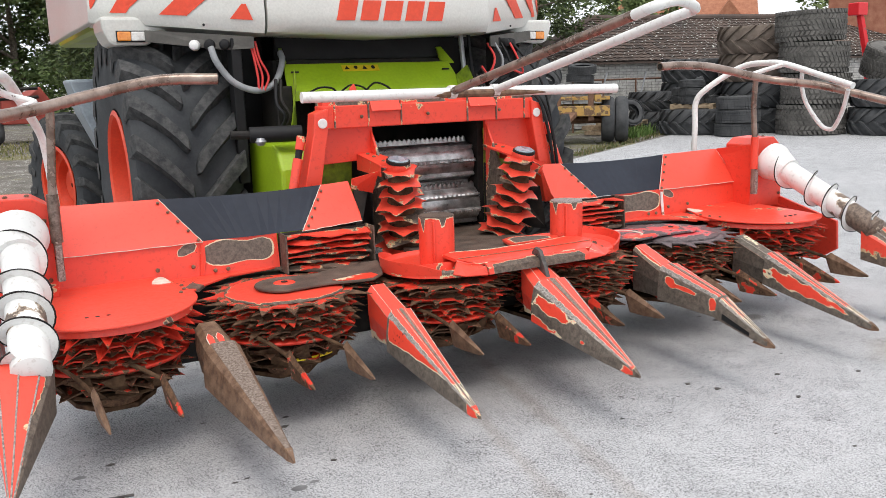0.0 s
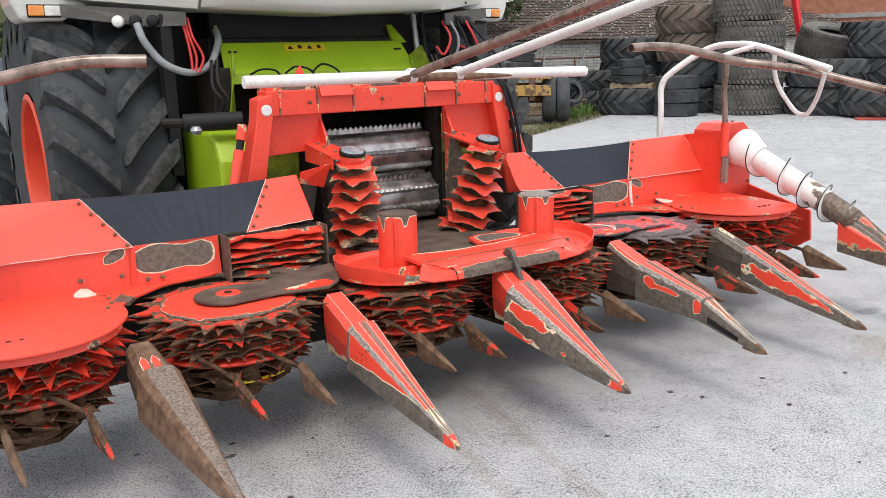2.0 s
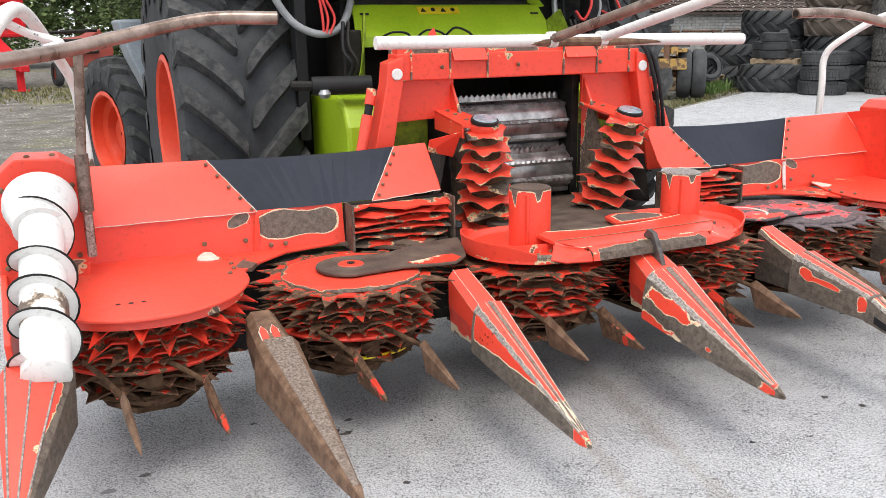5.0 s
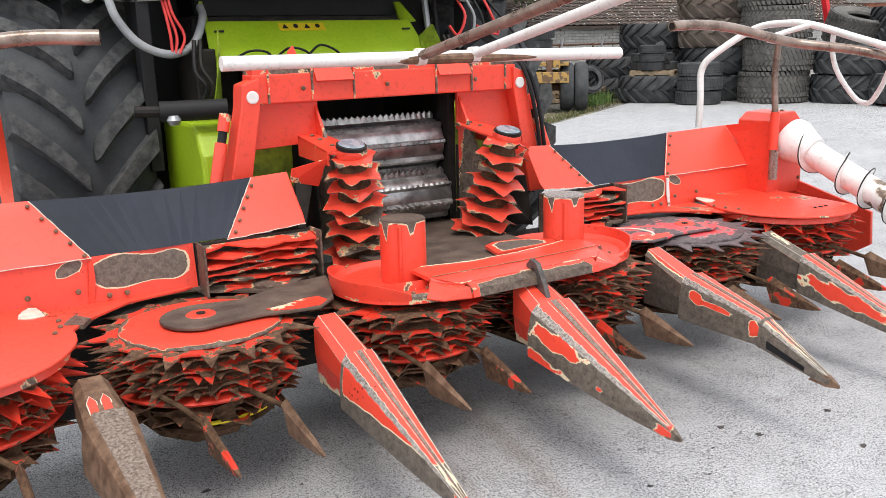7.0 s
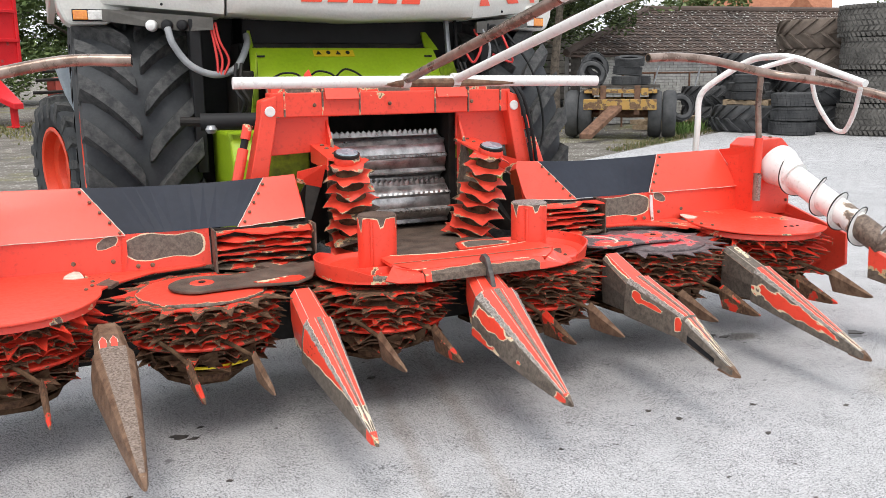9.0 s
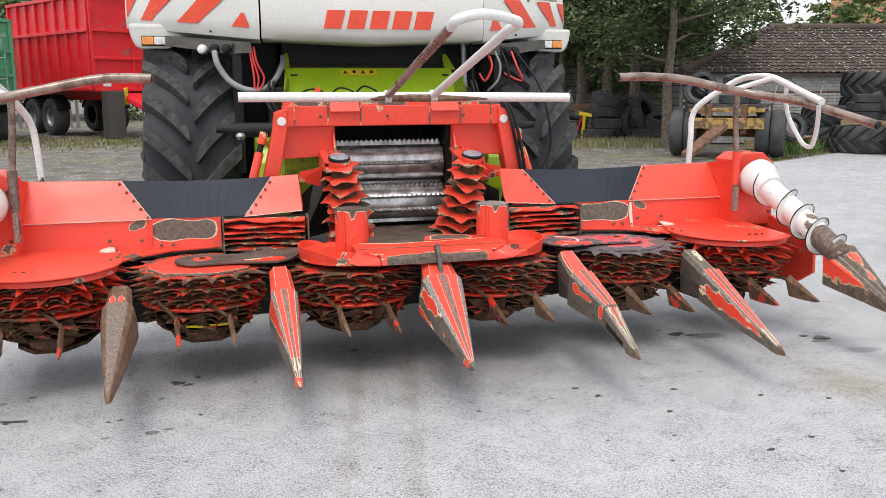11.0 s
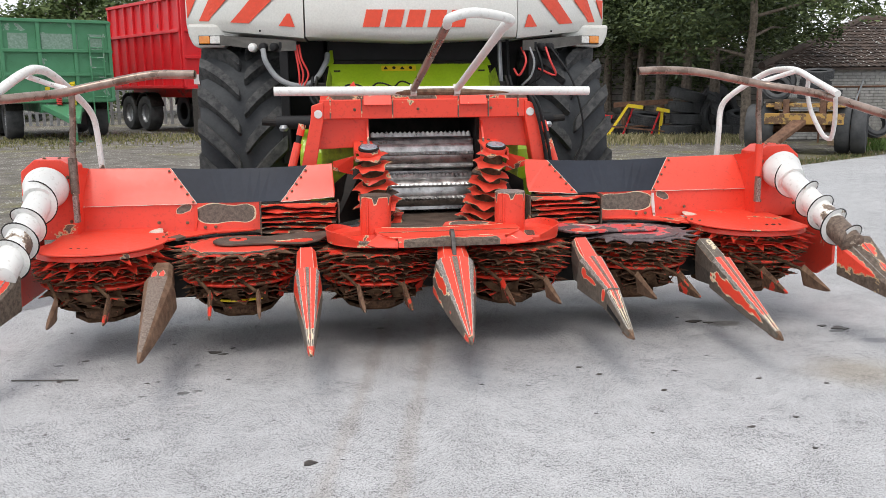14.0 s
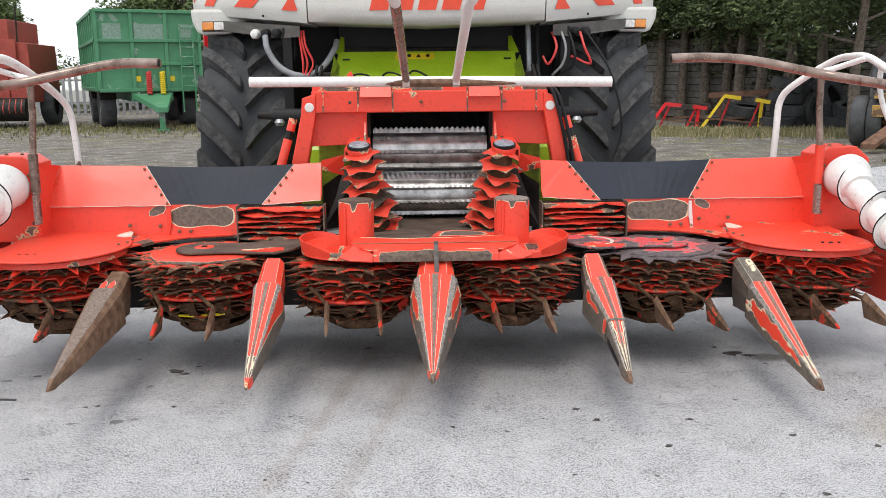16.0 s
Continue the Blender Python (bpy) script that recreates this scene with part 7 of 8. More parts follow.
def implement(name, label, mat, x, y, rz, tall):
    t_ = thing(name, label, "farm implement", x, y, 0, rz)
    rods = (((-0.95, 0, 0.02), (-0.35, 0.2, tall), 0.05, mat), ((-0.35, 0.2, tall), (0.05, 0.1, tall * 0.93), 0.07, mat), ((0.55, 0.15, 0.02), (0.62, 0.2, tall * 0.9), 0.05, mat), ((0.45, 0.2, tall * 0.88), (0.80, 0.1, tall * 0.80), 0.07, mat), ((-0.45, 0.3, 0.04), (-0.20, 0.25, tall * 0.9), 0.03, TRAILER_RED), ((0.35, 0.3, 0.04), (0.58, 0.25, tall * 0.85), 0.03, TRAILER_RED), ((-1.0, 0.05, 0.30), (0.75, -0.1, 0.12), 0.028, RUST), ((-0.7, 0.5, 0.22), (0.9, 0.45, 0.30), 0.035, RUST))
    for a, b, r, m_ in rods:
        fm = Form()
        fm.tube([a, b], r, 4)
        part("bar", fm, m_, t_)
    return t_


implement("plough_frame", "yellow scrapped implement frame in the grass", YELLOW, 8.45, 19.2, -8, 0.85)
implement("plough_frame", "red scrapped implement frame in the grass", TRAILER_RED, 7.0, 19.5, 10, 0.65)
implement("plough_frame", "rusty scrapped implement frame in the grass", RUST, 5.3, 19.9, -5, 0.5)
for x0, y0, x1, y1, z, mt in ((7.9, 20.0, 9.5, 19.6, 0.85, RUST), (5.6, 20.8, 8.2, 20.7, 0.45, DARKWOOD), (3.0, 20.9, 5.4, 20.5, 0.30, DARKWOOD), (2.7, 20.6, 4.9, 21.0, 0.5, RUST)):
    fm = Form()
    fm.tube([(x0, y0, z), (x1, y1, z + 0.1)], 0.10, 4)
    fm.tube([(x0 + 0.3, y0, 0), (x0 + 0.3, y0, z)], 0.06, 4)
    fm.tube([(x1 - 0.3, y1, 0), (x1 - 0.3, y1, z)], 0.06, 4)
    tagged(part("scrap_beam", fm, mt), "old beam propped on the scrap pile", "beam")


# ---- trailers ----
def trailer(name, label, x, y, rz, W, Lg, z0, z1, paint, ribs_front, ribs_side, wheels):
    t_ = thing(name, label, "farm trailer", x, y, 0, rz)
    # the trailer's front looks along its own -y
    sides = {"front": (-W / 2, W / 2, -0.06, 0.0), "rear": (-W / 2, W / 2, Lg, Lg + 0.06), "left": (-W / 2, -W / 2 + 0.06, 0.0, Lg), "right": (W / 2 - 0.06, W / 2, 0.0, Lg)}
    for nm, (xa, xb, ya, yb) in sides.items():
        fm = Form()
        fm.wear = 0.06 if nm == "front" else 0.0
        fm.box(xa, xb, ya, yb, z0, z1)
        part(nm + "_board", fm, paint, t_, bevel=0.01)
    fm = Form()
    fm.box(-W / 2, W / 2, 0, Lg, z0 - 0.06, z0)
    part("floor", fm, paint, t_)
    for i in range(ribs_front + 1):
        xx = -W / 2 + W * i / ribs_front
        fm = Form()
        fm.wear = -0.1
        fm.box(xx - 0.05, xx + 0.05, -0.13, -0.06, z0, z1)
        part("front_rib", fm, paint, t_, bevel=0.01)
    for zz in [z0 + (z1 - z0) * q for q in (0.0, 0.33, 0.62, 0.985)]:
        fm = Form()
        fm.wear = -0.1
        fm.box(-W / 2, W / 2, -0.15, -0.06, zz - 0.04, zz + 0.05)
        part("front_rail", fm, paint, t_, bevel=0.01)
    for sx in (-1, 1):
        for i in range(ribs_side + 1):
            yy = 0.05 + (Lg - 0.1) * i / ribs_side
            fm = Form()
            fm.wear = -0.1
            fm.box(min(sx * W / 2, sx * (W / 2 + 0.08)), max(sx * W / 2, sx * (W / 2 + 0.08)), yy - 0.05, yy + 0.05, z0, z1)
            part("side_rib", fm, paint, t_, bevel=0.01)
        for zz in (z0 + 0.03, z0 + (z1 - z0) * 0.62, z1 - 0.05):
            fm = Form()
            fm.wear = -0.1
            fm.box(min(sx * W / 2, sx * (W / 2 + 0.10)), max(sx * W / 2, sx * (W / 2 + 0.10)), 0, Lg, zz - 0.05, zz + 0.05)
            part("side_rail", fm, paint, t_, bevel=0.01)
        fm = Form()
        fm.box(sx * 0.5 - 0.08, sx * 0.5 + 0.08, -0.1, Lg, z0 - 0.32, z0 - 0.06)
        part("chassis_beam", fm, paint, t_)
        for yy in wheels:
            fm = Form()
            fm.lathe(tyre_profile(0.60, 0.46, 0.30), 36, pose(0, 0, 0, 0, 90, 0), caps=False)
            wh = part("wheel", fm, OLDTYRE, t_, "black trailer wheel", smooth=True, at=pose(sx * (W / 2 - 0.25), yy, 0.60))
            fm = Form()
            fm.lathe([(0.31, -0.18), (0.28, -0.10), (0.12, -0.06), (0.02, -0.10)] if sx < 0 else [(0.31, 0.18), (0.28, 0.10), (0.12, 0.06), (0.02, 0.10)], 24, pose(0, 0, 0, 0, 90, 0), caps=False)
            part("rim", fm, GREYMETAL, wh, "pale grey rim", smooth=True)
            fm = Form()
            rr = [[Vector((sx * (W / 2 - 0.48), yy + math.cos(a) * r, 0.60 + math.sin(a) * r)) for r in (0.67, 0.70)] + [Vector((sx * (W / 2 - 0.02), yy + math.cos(a) * r, 0.60 + math.sin(a) * r)) for r in (0.70, 0.67)] for a in [radians(20 + 140 * i / 8) for i in range(9)]]
            fm.loft(rr)
            part("mudguard", fm, DARK, t_)
    fm = Form()
    fm.plate([(-0.55, -0.1, z0 - 0.25), (0.55, -0.1, z0 - 0.25), (0.14, -1.9, 0.50), (-0.14, -1.9, 0.50)], 0.16, (0, 0, 1))
    part("drawbar", fm, paint, t_, "tapered drawbar", bevel=0.02)
    fm = Form()
    fm.box(-0.07, 0.07, -1.72, -1.58, 0.04, 0.7)
    fm.box(-0.16, 0.16, -1.80, -1.50, 0.0, 0.04)
    part("stand", fm, paint, t_, "parking stand")
    return t_


PALEGREEN = plain("pale_green_mesh", (0.16, 0.27, 0.20), (0.30, 0.40, 0.34), 20, 0.7)
green = trailer("silage_trailer", "faded green high-sided silage trailer on gravel", -7.75, 22.7, 24, 2.85, 6.4, 1.10, 3.36, GREEN, 3, 8, (1.2, 4.2))
for x, mt in ((-0.10, REDHOSE), (0.28, YELLOW)):
    fm = Form()
    pts = [(x + 0.06 * math.cos(a), -0.30 + 0.06 * math.sin(a), 1.62 - 0.62 * i / 60) for i, a in enumerate([j * 1.05 for j in range(61)])]
    fm.tube(pts, 0.03, 5)
    part("coiled_hose", fm, mt, green, "coiled air hose")
for z in [1.2 + 0.28 * i for i in range(7)]:
    fm = Form()
    fm.tube([(0.85, -0.22, z), (1.22, -0.22, z)], 0.02, 6)
    part("ladder_rung", fm, GREEN, green)
for x in (0.85, 1.22):
    fm = Form()
    fm.tube([(x, -0.22, 0.45), (x, -0.22, 2.95)], 0.022, 6)
    part("ladder_rail", fm, GREEN, green)
for x0, x1 in ((-1.25, -0.75), (-0.4, 0.55), (0.85, 1.22)):
    fm = Form()
    fm.box(x0, x1, -0.075, -0.062, 2.50, 2.98)
    part("mesh_window", fm, PALEGREEN, green, "pale mesh window")
for x in (-0.45, 0.5):
    fm = Form()
    fm.box(x, x + 0.16, -0.075, -0.062, 1.35, 1.5)
    part("sticker", fm, YELLOW, green, "small yellow sticker")
red = trailer("silage_trailer", "bright red high-sided silage trailer on gravel", -3.43, 25.1, 33, 2.55, 5.7, 1.45, 4.25, TRAILER_RED, 2, 8, (3.3, 4.65))
fm = Form()
fm.box(-1.12, -0.58, -0.5, -0.1, 0.0, 1.42)
part("splash_plate", fm, DARKSTEEL, red, "dark grey plate by the drawbar", bevel=0.02)
fm = Form()
pts = [(-0.45 + 0.05 * math.cos(a), -0.35 + 0.05 * math.sin(a), 1.5 - 0.5 * i / 50) for i, a in enumerate([j * 1.05 for j in range(51)])]
fm.tube(pts, 0.025, 5)
part("coiled_hose", fm, YELLOW, red, "yellow coiled hose")
fm = Form()
fm.plate([(-1.0, -0.065, 1.55), (-0.75, -0.065, 1.55), (-0.75, -0.065, 1.85), (-1.0, -0.065, 1.85)], 0.01, (0, 1, 0))
part("sticker", fm, PLASTIC_WHITE, red, "white sticker")

mower = thing("old_mower", "faded red old mower with dark bars before the hedge", "mower", -0.55, 25.2, 0, 12)
fm = Form()
fm.loft([[(-0.9, 0, 0.55), (0.5, 0, 0.55), (0.55, 0, 1.05), (0.2, 0, 1.60), (-0.1, 0, 1.35), (-0.9, 0, 1.25)], [(-0.9, 1.1, 0.55), (0.5, 1.1, 0.55), (0.55, 1.1, 1.05), (0.2, 1.1, 1.55), (-0.1, 1.1, 1.4), (-0.9, 1.1, 1.3)]])
part("body", fm, OLDRED, mower, "faded red sheet body", bevel=0.03)
for x, z in ((-1.4, 1.25), (-1.2, 1.5), (-1.5, 0.9)):
    fm = Form()
    fm.tube([(x, 0.1, z), (0.1, -0.1, z + 0.06)], 0.05, 6)
    part("bar", fm, DARK, mower, smooth=True)
for x in (-0.95, 0.6):
    fm = Form()
    fm.lathe(tyre_profile(0.36, 0.22, 0.18), 24, pose(0, 0, 0, 0, 90, 0), caps=False)
    wh = part("wheel", fm, OLDTYRE, mower, smooth=True, at=pose(x, 0.5, 0.36))
    fm = Form()
    fm.lathe([(0.19, 0.06), (0.02, 0.03), (0.02, -0.03), (0.19, -0.06)], 18, pose(0, 0, 0, 0, 90, 0))
    part("rim", fm, OLDRED, wh)

# old red baler at the yard's far side
baler = thing("old_baler", "faded red old baler with dark pickup", "baler", -12.9, 24.0, 0, 6)
fm = Form()
prof = [(-1.2, 0.75), (-1.2, 3.2), (0.75, 3.2), (0.75, 2.55), (1.25, 2.50), (1.3, 0.75)]
fm.loft([[(x, y, z) for x, z in prof] for y in (-0.6, 2.2)])
part("body", fm, OLDRED, baler, bevel=0.02)
fm = Form()
fm.box(-1.15, 0.95, -0.72, -0.60, 1.75, 2.60)
part("front_panel", fm, OLDRED, baler, "pale red front panel", bevel=0.02)
fm = Form()
fm.box(-0.5, 0.35, -0.66, -0.60, 2.68, 2.95)
part("vent", fm, BLACK, baler, "dark vent slot", bevel=0.01)
fm = Form()
fm.tube([(0.95, -0.5, 2.5), (0.98, -0.5, 3.6)], 0.025, 6)
part("marker_rod", fm, DARK, baler)
for x in (-0.3, 0.55):
    fm = Form()
    fm.box(x, x + 0.09, -0.66, -0.60, 0.75, 1.75)
    part("rib", fm, OLDRED, baler, bevel=0.01)
fm = Form()
fm.tube([(-1.2, -0.9, 0.55), (1.2, -0.9, 0.55)], 0.35, 14)
part("pickup", fm, DARK, baler, smooth=True)
for i in range(14):
    fm = Form()
    x = -1.1 + i * 0.17
    fm.tube(smooth_path([(x, -1.05, 0.3), (x, -1.27, 0.55), (x, -1.1, 0.85)], 4), 0.02, 5)
    part("pickup_band", fm, OLDRED, baler)
for x in (-1.25, 1.35):
    fm = Form()
    fm.lathe(tyre_profile(0.6, 0.4, 0.3), 32, pose(0, 0, 0, 0, 90, 0), caps=False)
    part("wheel", fm, OLDTYRE, baler, "black wheel", smooth=True, at=pose(x, 0.9, 0.6))
fm = Form()
fm.tube([(-0.8, -0.8, 0.9), (-0.6, -1.9, 0.6), (-0.2, -2.6, 0.55)], 0.09, 6)
part("drawbar", fm, YELLOW, baler)

# palisade fence between baler and trailer
fence = thing("palisade_fence", "grey metal palisade fence at the far side of the yard", "fence", -14.0, 33.0, 0, 4)
fm = Form()
fm.box(-0.06, 0.06, -0.012, 0.012, -0.03, 1.7)
fm.plate([(-0.06, -0.012, 1.7), (0.06, -0.012, 1.7), (0.0, -0.012, 1.82)], 0.024, (0, 1, 0))
p0 = part("pale", fm, GREYMETAL, fence)
for i in range(1, 46):
    share(p0, pose(-4 + i * 0.26, 0, 0), fence)
p0.matrix_basis = pose(-4, 0, 0)
for z in (0.45, 1.35):
    fm = Form()
    fm.box(-4.2, 8.0, 0.014, 0.06, z, z + 0.07)
    part("rail", fm, GREYMETAL, fence)
vn = thing("white_van", "white van standing behind the palisade fence", "van", -14.3, 37.5, 0, 75)
fm = Form()
prof = [(-2.4, 0.35), (-2.4, 1.0), (-1.7, 1.25), (-1.1, 2.0), (2.4, 2.1), (2.4, 0.35)]
fm.loft([[(x, y, z) for x, z in prof] for y in (-0.9, 0.9)])
part("body", fm, HOOD, vn, bevel=0.08)
for x in (-1.5, 1.5):
    for y in (-0.85, 0.85):
        fm = Form()
        fm.lathe(tyre_profile(0.33, 0.2, 0.2), 20, pose(0, 0, 0, 90, 0, 0), caps=False)
        part("wheel", fm, OLDTYRE, vn, at=pose(x, y, 0.33))

# ---- low shed with tiled roof ----
shed = thing("brick_shed", "low whitewashed brick shed with a dark lichen-spotted tile roof", "shed", 10.72, 16.80, 0, -10)
SL, SE, SR, SD, HIP = 18.0, 1.85, 3.14, 2.84, 3.6
fm = Form()
fm.box(0, SL, 0.03, 0.30, 0, SE)
shed_wall = part("wall", fm, MORTAR, shed, "whitewashed brick wall")
fm = Form()
fm.box(HIP + 0.2, SL, SD * 2 - 0.3, SD * 2, 0, SE)
part("rear_wall", fm, MORTAR, shed)
fm = Form()
fm.plate([(0, 0.03, 0), (HIP, SD * 2, 0), (HIP, SD * 2, SE), (0, 0.03, SE)], 0.25, (1, -0.6, 0))
part("end_wall", fm, DARKWOOD, shed, "dark boarded end wall")
fm = Form()
fm.plate([(-0.15, -0.16, SE - 0.06), (SL, -0.16, SE - 0.06), (SL, SD, SR - 0.03), (HIP, SD, SR - 0.03)], 0.05, (0, 0, -1))
fm.plate([(HIP, SD, SR - 0.03), (SL, SD, SR - 0.03), (SL, SD * 2 + 0.2, SE - 0.06), (HIP, SD * 2 + 0.2, SE - 0.06)], 0.05, (0, 0, -1))
fm.plate([(-0.15, -0.16, SE - 0.06), (HIP, SD, SR - 0.03), (HIP, SD * 2 + 0.2, SE - 0.06)], 0.05, (0, 0, -1))
shed_roof = part("roof", fm, TILE, shed, "dark clay tile roof with pale lichen spots")
fm = Form()
fm.tube([(HIP - 0.1, SD, SR + 0.02), (SL, SD, SR + 0.02)], 0.11, 10)
part("ridge_cap", fm, TILE, shed, smooth=True)
fm = Form()
fm.tube([(-0.15, -0.16, SE + 0.0), (HIP, SD, SR + 0.02)], 0.10, 10)
part("hip_cap", fm, TILE, shed, smooth=True)

# ---- far brick house ----
house = thing("brick_house", "red brick house with a clay tile roof beyond the shed", "house", 37.2, 36.6, 0, -42)
fm = Form()
fm.box(-5, 3, 0, 7, 0, 3.8)
part("wall", fm, REDBRICK, house, "red brick wall")
fm = Form()
fm.plate([(-5.3, -0.4, 3.7), (3.3, -0.4, 3.7), (3.3, 3.5, 7.6), (-5.3, 3.5, 7.6)], 0.12, (0, 0, -1))
fm.plate([(-5.3, 3.5, 7.6), (3.3, 3.5, 7.6), (3.3, 7.4, 3.7), (-5.3, 7.4, 3.7)], 0.12, (0, 0, -1))
part("roof", fm, TILE_RED, house, "orange clay tile roof")
for x in (-5.0, 3.0):
    fm = Form()
    fm.plate([(x, 0, 3.8), (x, 7, 3.8), (x, 3.5, 7.4)], 0.2, (1 if x < 0 else -1, 0, 0))
    part("gable", fm, HOOD if x > 0 else REDBRICK, house)
fm = Form()
fm.plate([(0.2, -0.6, 3.9), (2.8, -0.6, 3.9), (1.5, -0.6, 5.6)], 2.8, (0, 1, 0))
part("dormer", fm, TILE_RED, house, "small tiled dormer")
for x in (-4, -1.6, 0.8):
    fm = Form()
    fm.box(x, x + 1.1, -0.05, 0.05, 1.1, 2.3)
    w_ = part("window", fm, PLASTIC_WHITE, house, "white framed window")
    fm = Form()
    fm.box(x + 0.1, x + 1.0, -0.06, -0.045, 1.2, 2.2)
    part("pane", fm, GLASS, w_)
brick2 = thing("brick_outbuilding", "red brick outbuilding with a blue window behind the tyres", "building", 24.0, 16.4, 0, -55)
fm = Form()
fm.box(-1, 11, 0, 5, 0, 4.6)
part("wall", fm, REDBRICK, brick2, "red brick wall")
fm = Form()
fm.box(-1.05, 11.05, -0.05, 0.0, 2.35, 2.5)
part("string_course", fm, CONCRETE_POST, brick2)
fm = Form()
fm.plate([(-1.3, -0.3, 4.6), (11.3, -0.3, 4.6), (11.3, 2.5, 6.2), (-1.3, 2.5, 6.2)], 0.1, (0, 0, -1))
part("roof", fm, TILE_RED, brick2)
fm = Form()
fm.box(2.6, 4.4, -0.06, 0.02, 3.0, 4.2)
part("window", fm, SHEETGREY, brick2, "blue-grey window")


# ---- trees ----
def leaf_cloud(clumps, per, size, rnd, flat=0.6):
    """Many small leaf blades scattered in uneven clumps."""
    verts, faces = [], []
    for c, r in clumps:
        for _ in range(per):
            d = Vector((rnd.gauss(0, 1), rnd.gauss(0, 1), rnd.gauss(0, flat)))
            if d.length < 1e-4:
                continue
            p = Vector(c) + d.normalized() * r * (rnd.random() ** 0.45)
            a = Vector((rnd.gauss(0, 1), rnd.gauss(0, 1), rnd.gauss(0, 0.5))).normalized()
            b = a.cross(Vector((rnd.gauss(0, 1), rnd.gauss(0, 1), rnd.gauss(0, 1)))).normalized()
            s_ = size * rnd.uniform(0.6, 1.4)
            o = len(verts)
            verts += [p - a * s_, p + b * s_ * 0.42, p + a * s_, p - b * s_ * 0.42]
            faces.append((o, o + 1, o + 2, o + 3))
    fm = Form()
    fm.add(verts, faces)
    return fm


def tree(x, y, h, crown_r, crown_z, seed, leaf, label, trunk_r=0.2, clumps=46, per=130, size=0.13, conifer=False, lean=0.0):
    rnd = random.Random(seed)
    t_ = thing("tree", label, "tree", x, y, 0, rnd.uniform(0, 360))
    fm = Form()
    top = h * 0.85
    path = [(0, 0, -0.05), (0.02, 0.01, 0.25)] + [(rnd.uniform(-0.06, 0.06) + lean * k / 5, rnd.uniform(-0.06, 0.06), top * k / 5) for k in range(1, 6)]
    fm.tube(path, [trunk_r * 1.35, trunk_r * 1.05] + [trunk_r * (1 - 0.16 * k) for k in range(1, 6)], 10)
    limbs = []
    for i in range(11):
        z = crown_z * 0.8 + (h * 0.85 - crown_z * 0.8) * i / 11
        a = rnd.uniform(0, 6.28)
        rr = crown_r * (1.0 - 0.65 * max(0, (z - crown_z)) / max(h - crown_z, 1)) * rnd.uniform(0.6, 0.95)
        end = Vector((rr * math.cos(a), rr * math.sin(a), z + rr * (0.15 if conifer else 0.55)))
        fm.tube([(0, 0, z), Vector((0, 0, z)).lerp(end, 0.5) + Vector((0, 0, 0.12)), end], [trunk_r * 0.36, trunk_r * 0.22, trunk_r * 0.08], 6)
        limbs.append(end)
    part("trunk", fm, BARK, t_, "grey-brown trunk with limbs", smooth=True)
    cl = []
    for e in limbs:
        cl.append((e, crown_r * 0.30))
    for _ in range(clumps - len(limbs)):
        u = rnd.random()
        z = crown_z + (h - crown_z) * u
        if conifer:
            rr = crown_r * (1.0 - 0.55 * u) * math.sqrt(rnd.uniform(0.12, 1.0))
        else:
            rr = crown_r * math.sin(math.pi * min(1, 0.18 + 0.78 * u)) * math.sqrt(rnd.uniform(0.1, 1.0))
        a = rnd.uniform(0, 6.28)
        cl.append(((rr * math.cos(a), rr * math.sin(a), z), crown_r * rnd.uniform(0.16, 0.34)))
    part("crown", leaf_cloud(cl, per, size, rnd), leaf, t_, "crown of small leaves")
    return t_


EVERGREEN = "tall dark evergreen tree with bare lower trunk"
ROW = [(9.86, 16.0), (10.64, 19.44), (10.23, 20.3), (9.75, 21.17), (9.47, 21.94), (9.82, 24.04), (9.32, 24.53), (8.74, 25.04), (8.13, 25.64), (7.29, 26.38), (6.46, 27.09), (5.4, 27.8), (4.2, 28.4)]
for i, (x, y) in enumerate(ROW):
    tree(x, y, 8.5 + 0.5 * (i % 3), 2.6 if i < 2 else 2.1, 2.55 if i < 2 else 2.8, 40 + i, LEAF_DARK, EVERGREEN, 0.13 if i == 0 else 0.17, 96 if i < 2 else 84, 340, 0.066, True)
for i, (x, y, h) in enumerate(((3.5, 31, 9), (7, 30.5, 10), (11.5, 27.0, 9.5), (13.2, 24.5, 9.0), (9.2, 29.0, 10))):
    tree(x, y, h, 3.2, 1.5, 60 + i, LEAF_DARK, "dark evergreen tree in the second row", 0.2, 105, 340, 0.085, True)
for i, (x, y, h, r) in enumerate(((-6, 46, 9, 4.5), (-13, 48, 7.5, 4.5), (0, 44, 9, 4.5), (4.5, 45, 8, 4.0), (-29.5, 60, 7.2, 3.2), (-38, 60, 7, 3.5), (-46, 58, 7, 4.5))):
    tree(x, y, h, r, 1.6, 80 + i, LEAF, "leafy green broadleaf tree behind the yard", 0.25, 74, 330, 0.14)
for i, (x, y, h, r) in enumerate(((27, 42, 9.5, 3.4), (32, 36, 7.5, 3.0), (44, 30, 9, 4))):
    tree(x, y, h, r, 2.0, 95 + i, LEAF_LIGHT, "light green tree beyond the roofs", 0.2, 50, 110, 0.18)
# hedge before the left trees
rnd = random.Random(3)
cl = [((rnd.uniform(-46, 7), rnd.uniform(40, 43), rnd.uniform(0.2, 2.5)), rnd.uniform(0.6, 1.2)) for _ in range(190)]
hedge = part("hedge", leaf_cloud(cl, 160, 0.11, rnd), LEAF, None)
tagged(hedge, "rough green hedge along the far side of the yard", "hedge", "", "stuff")

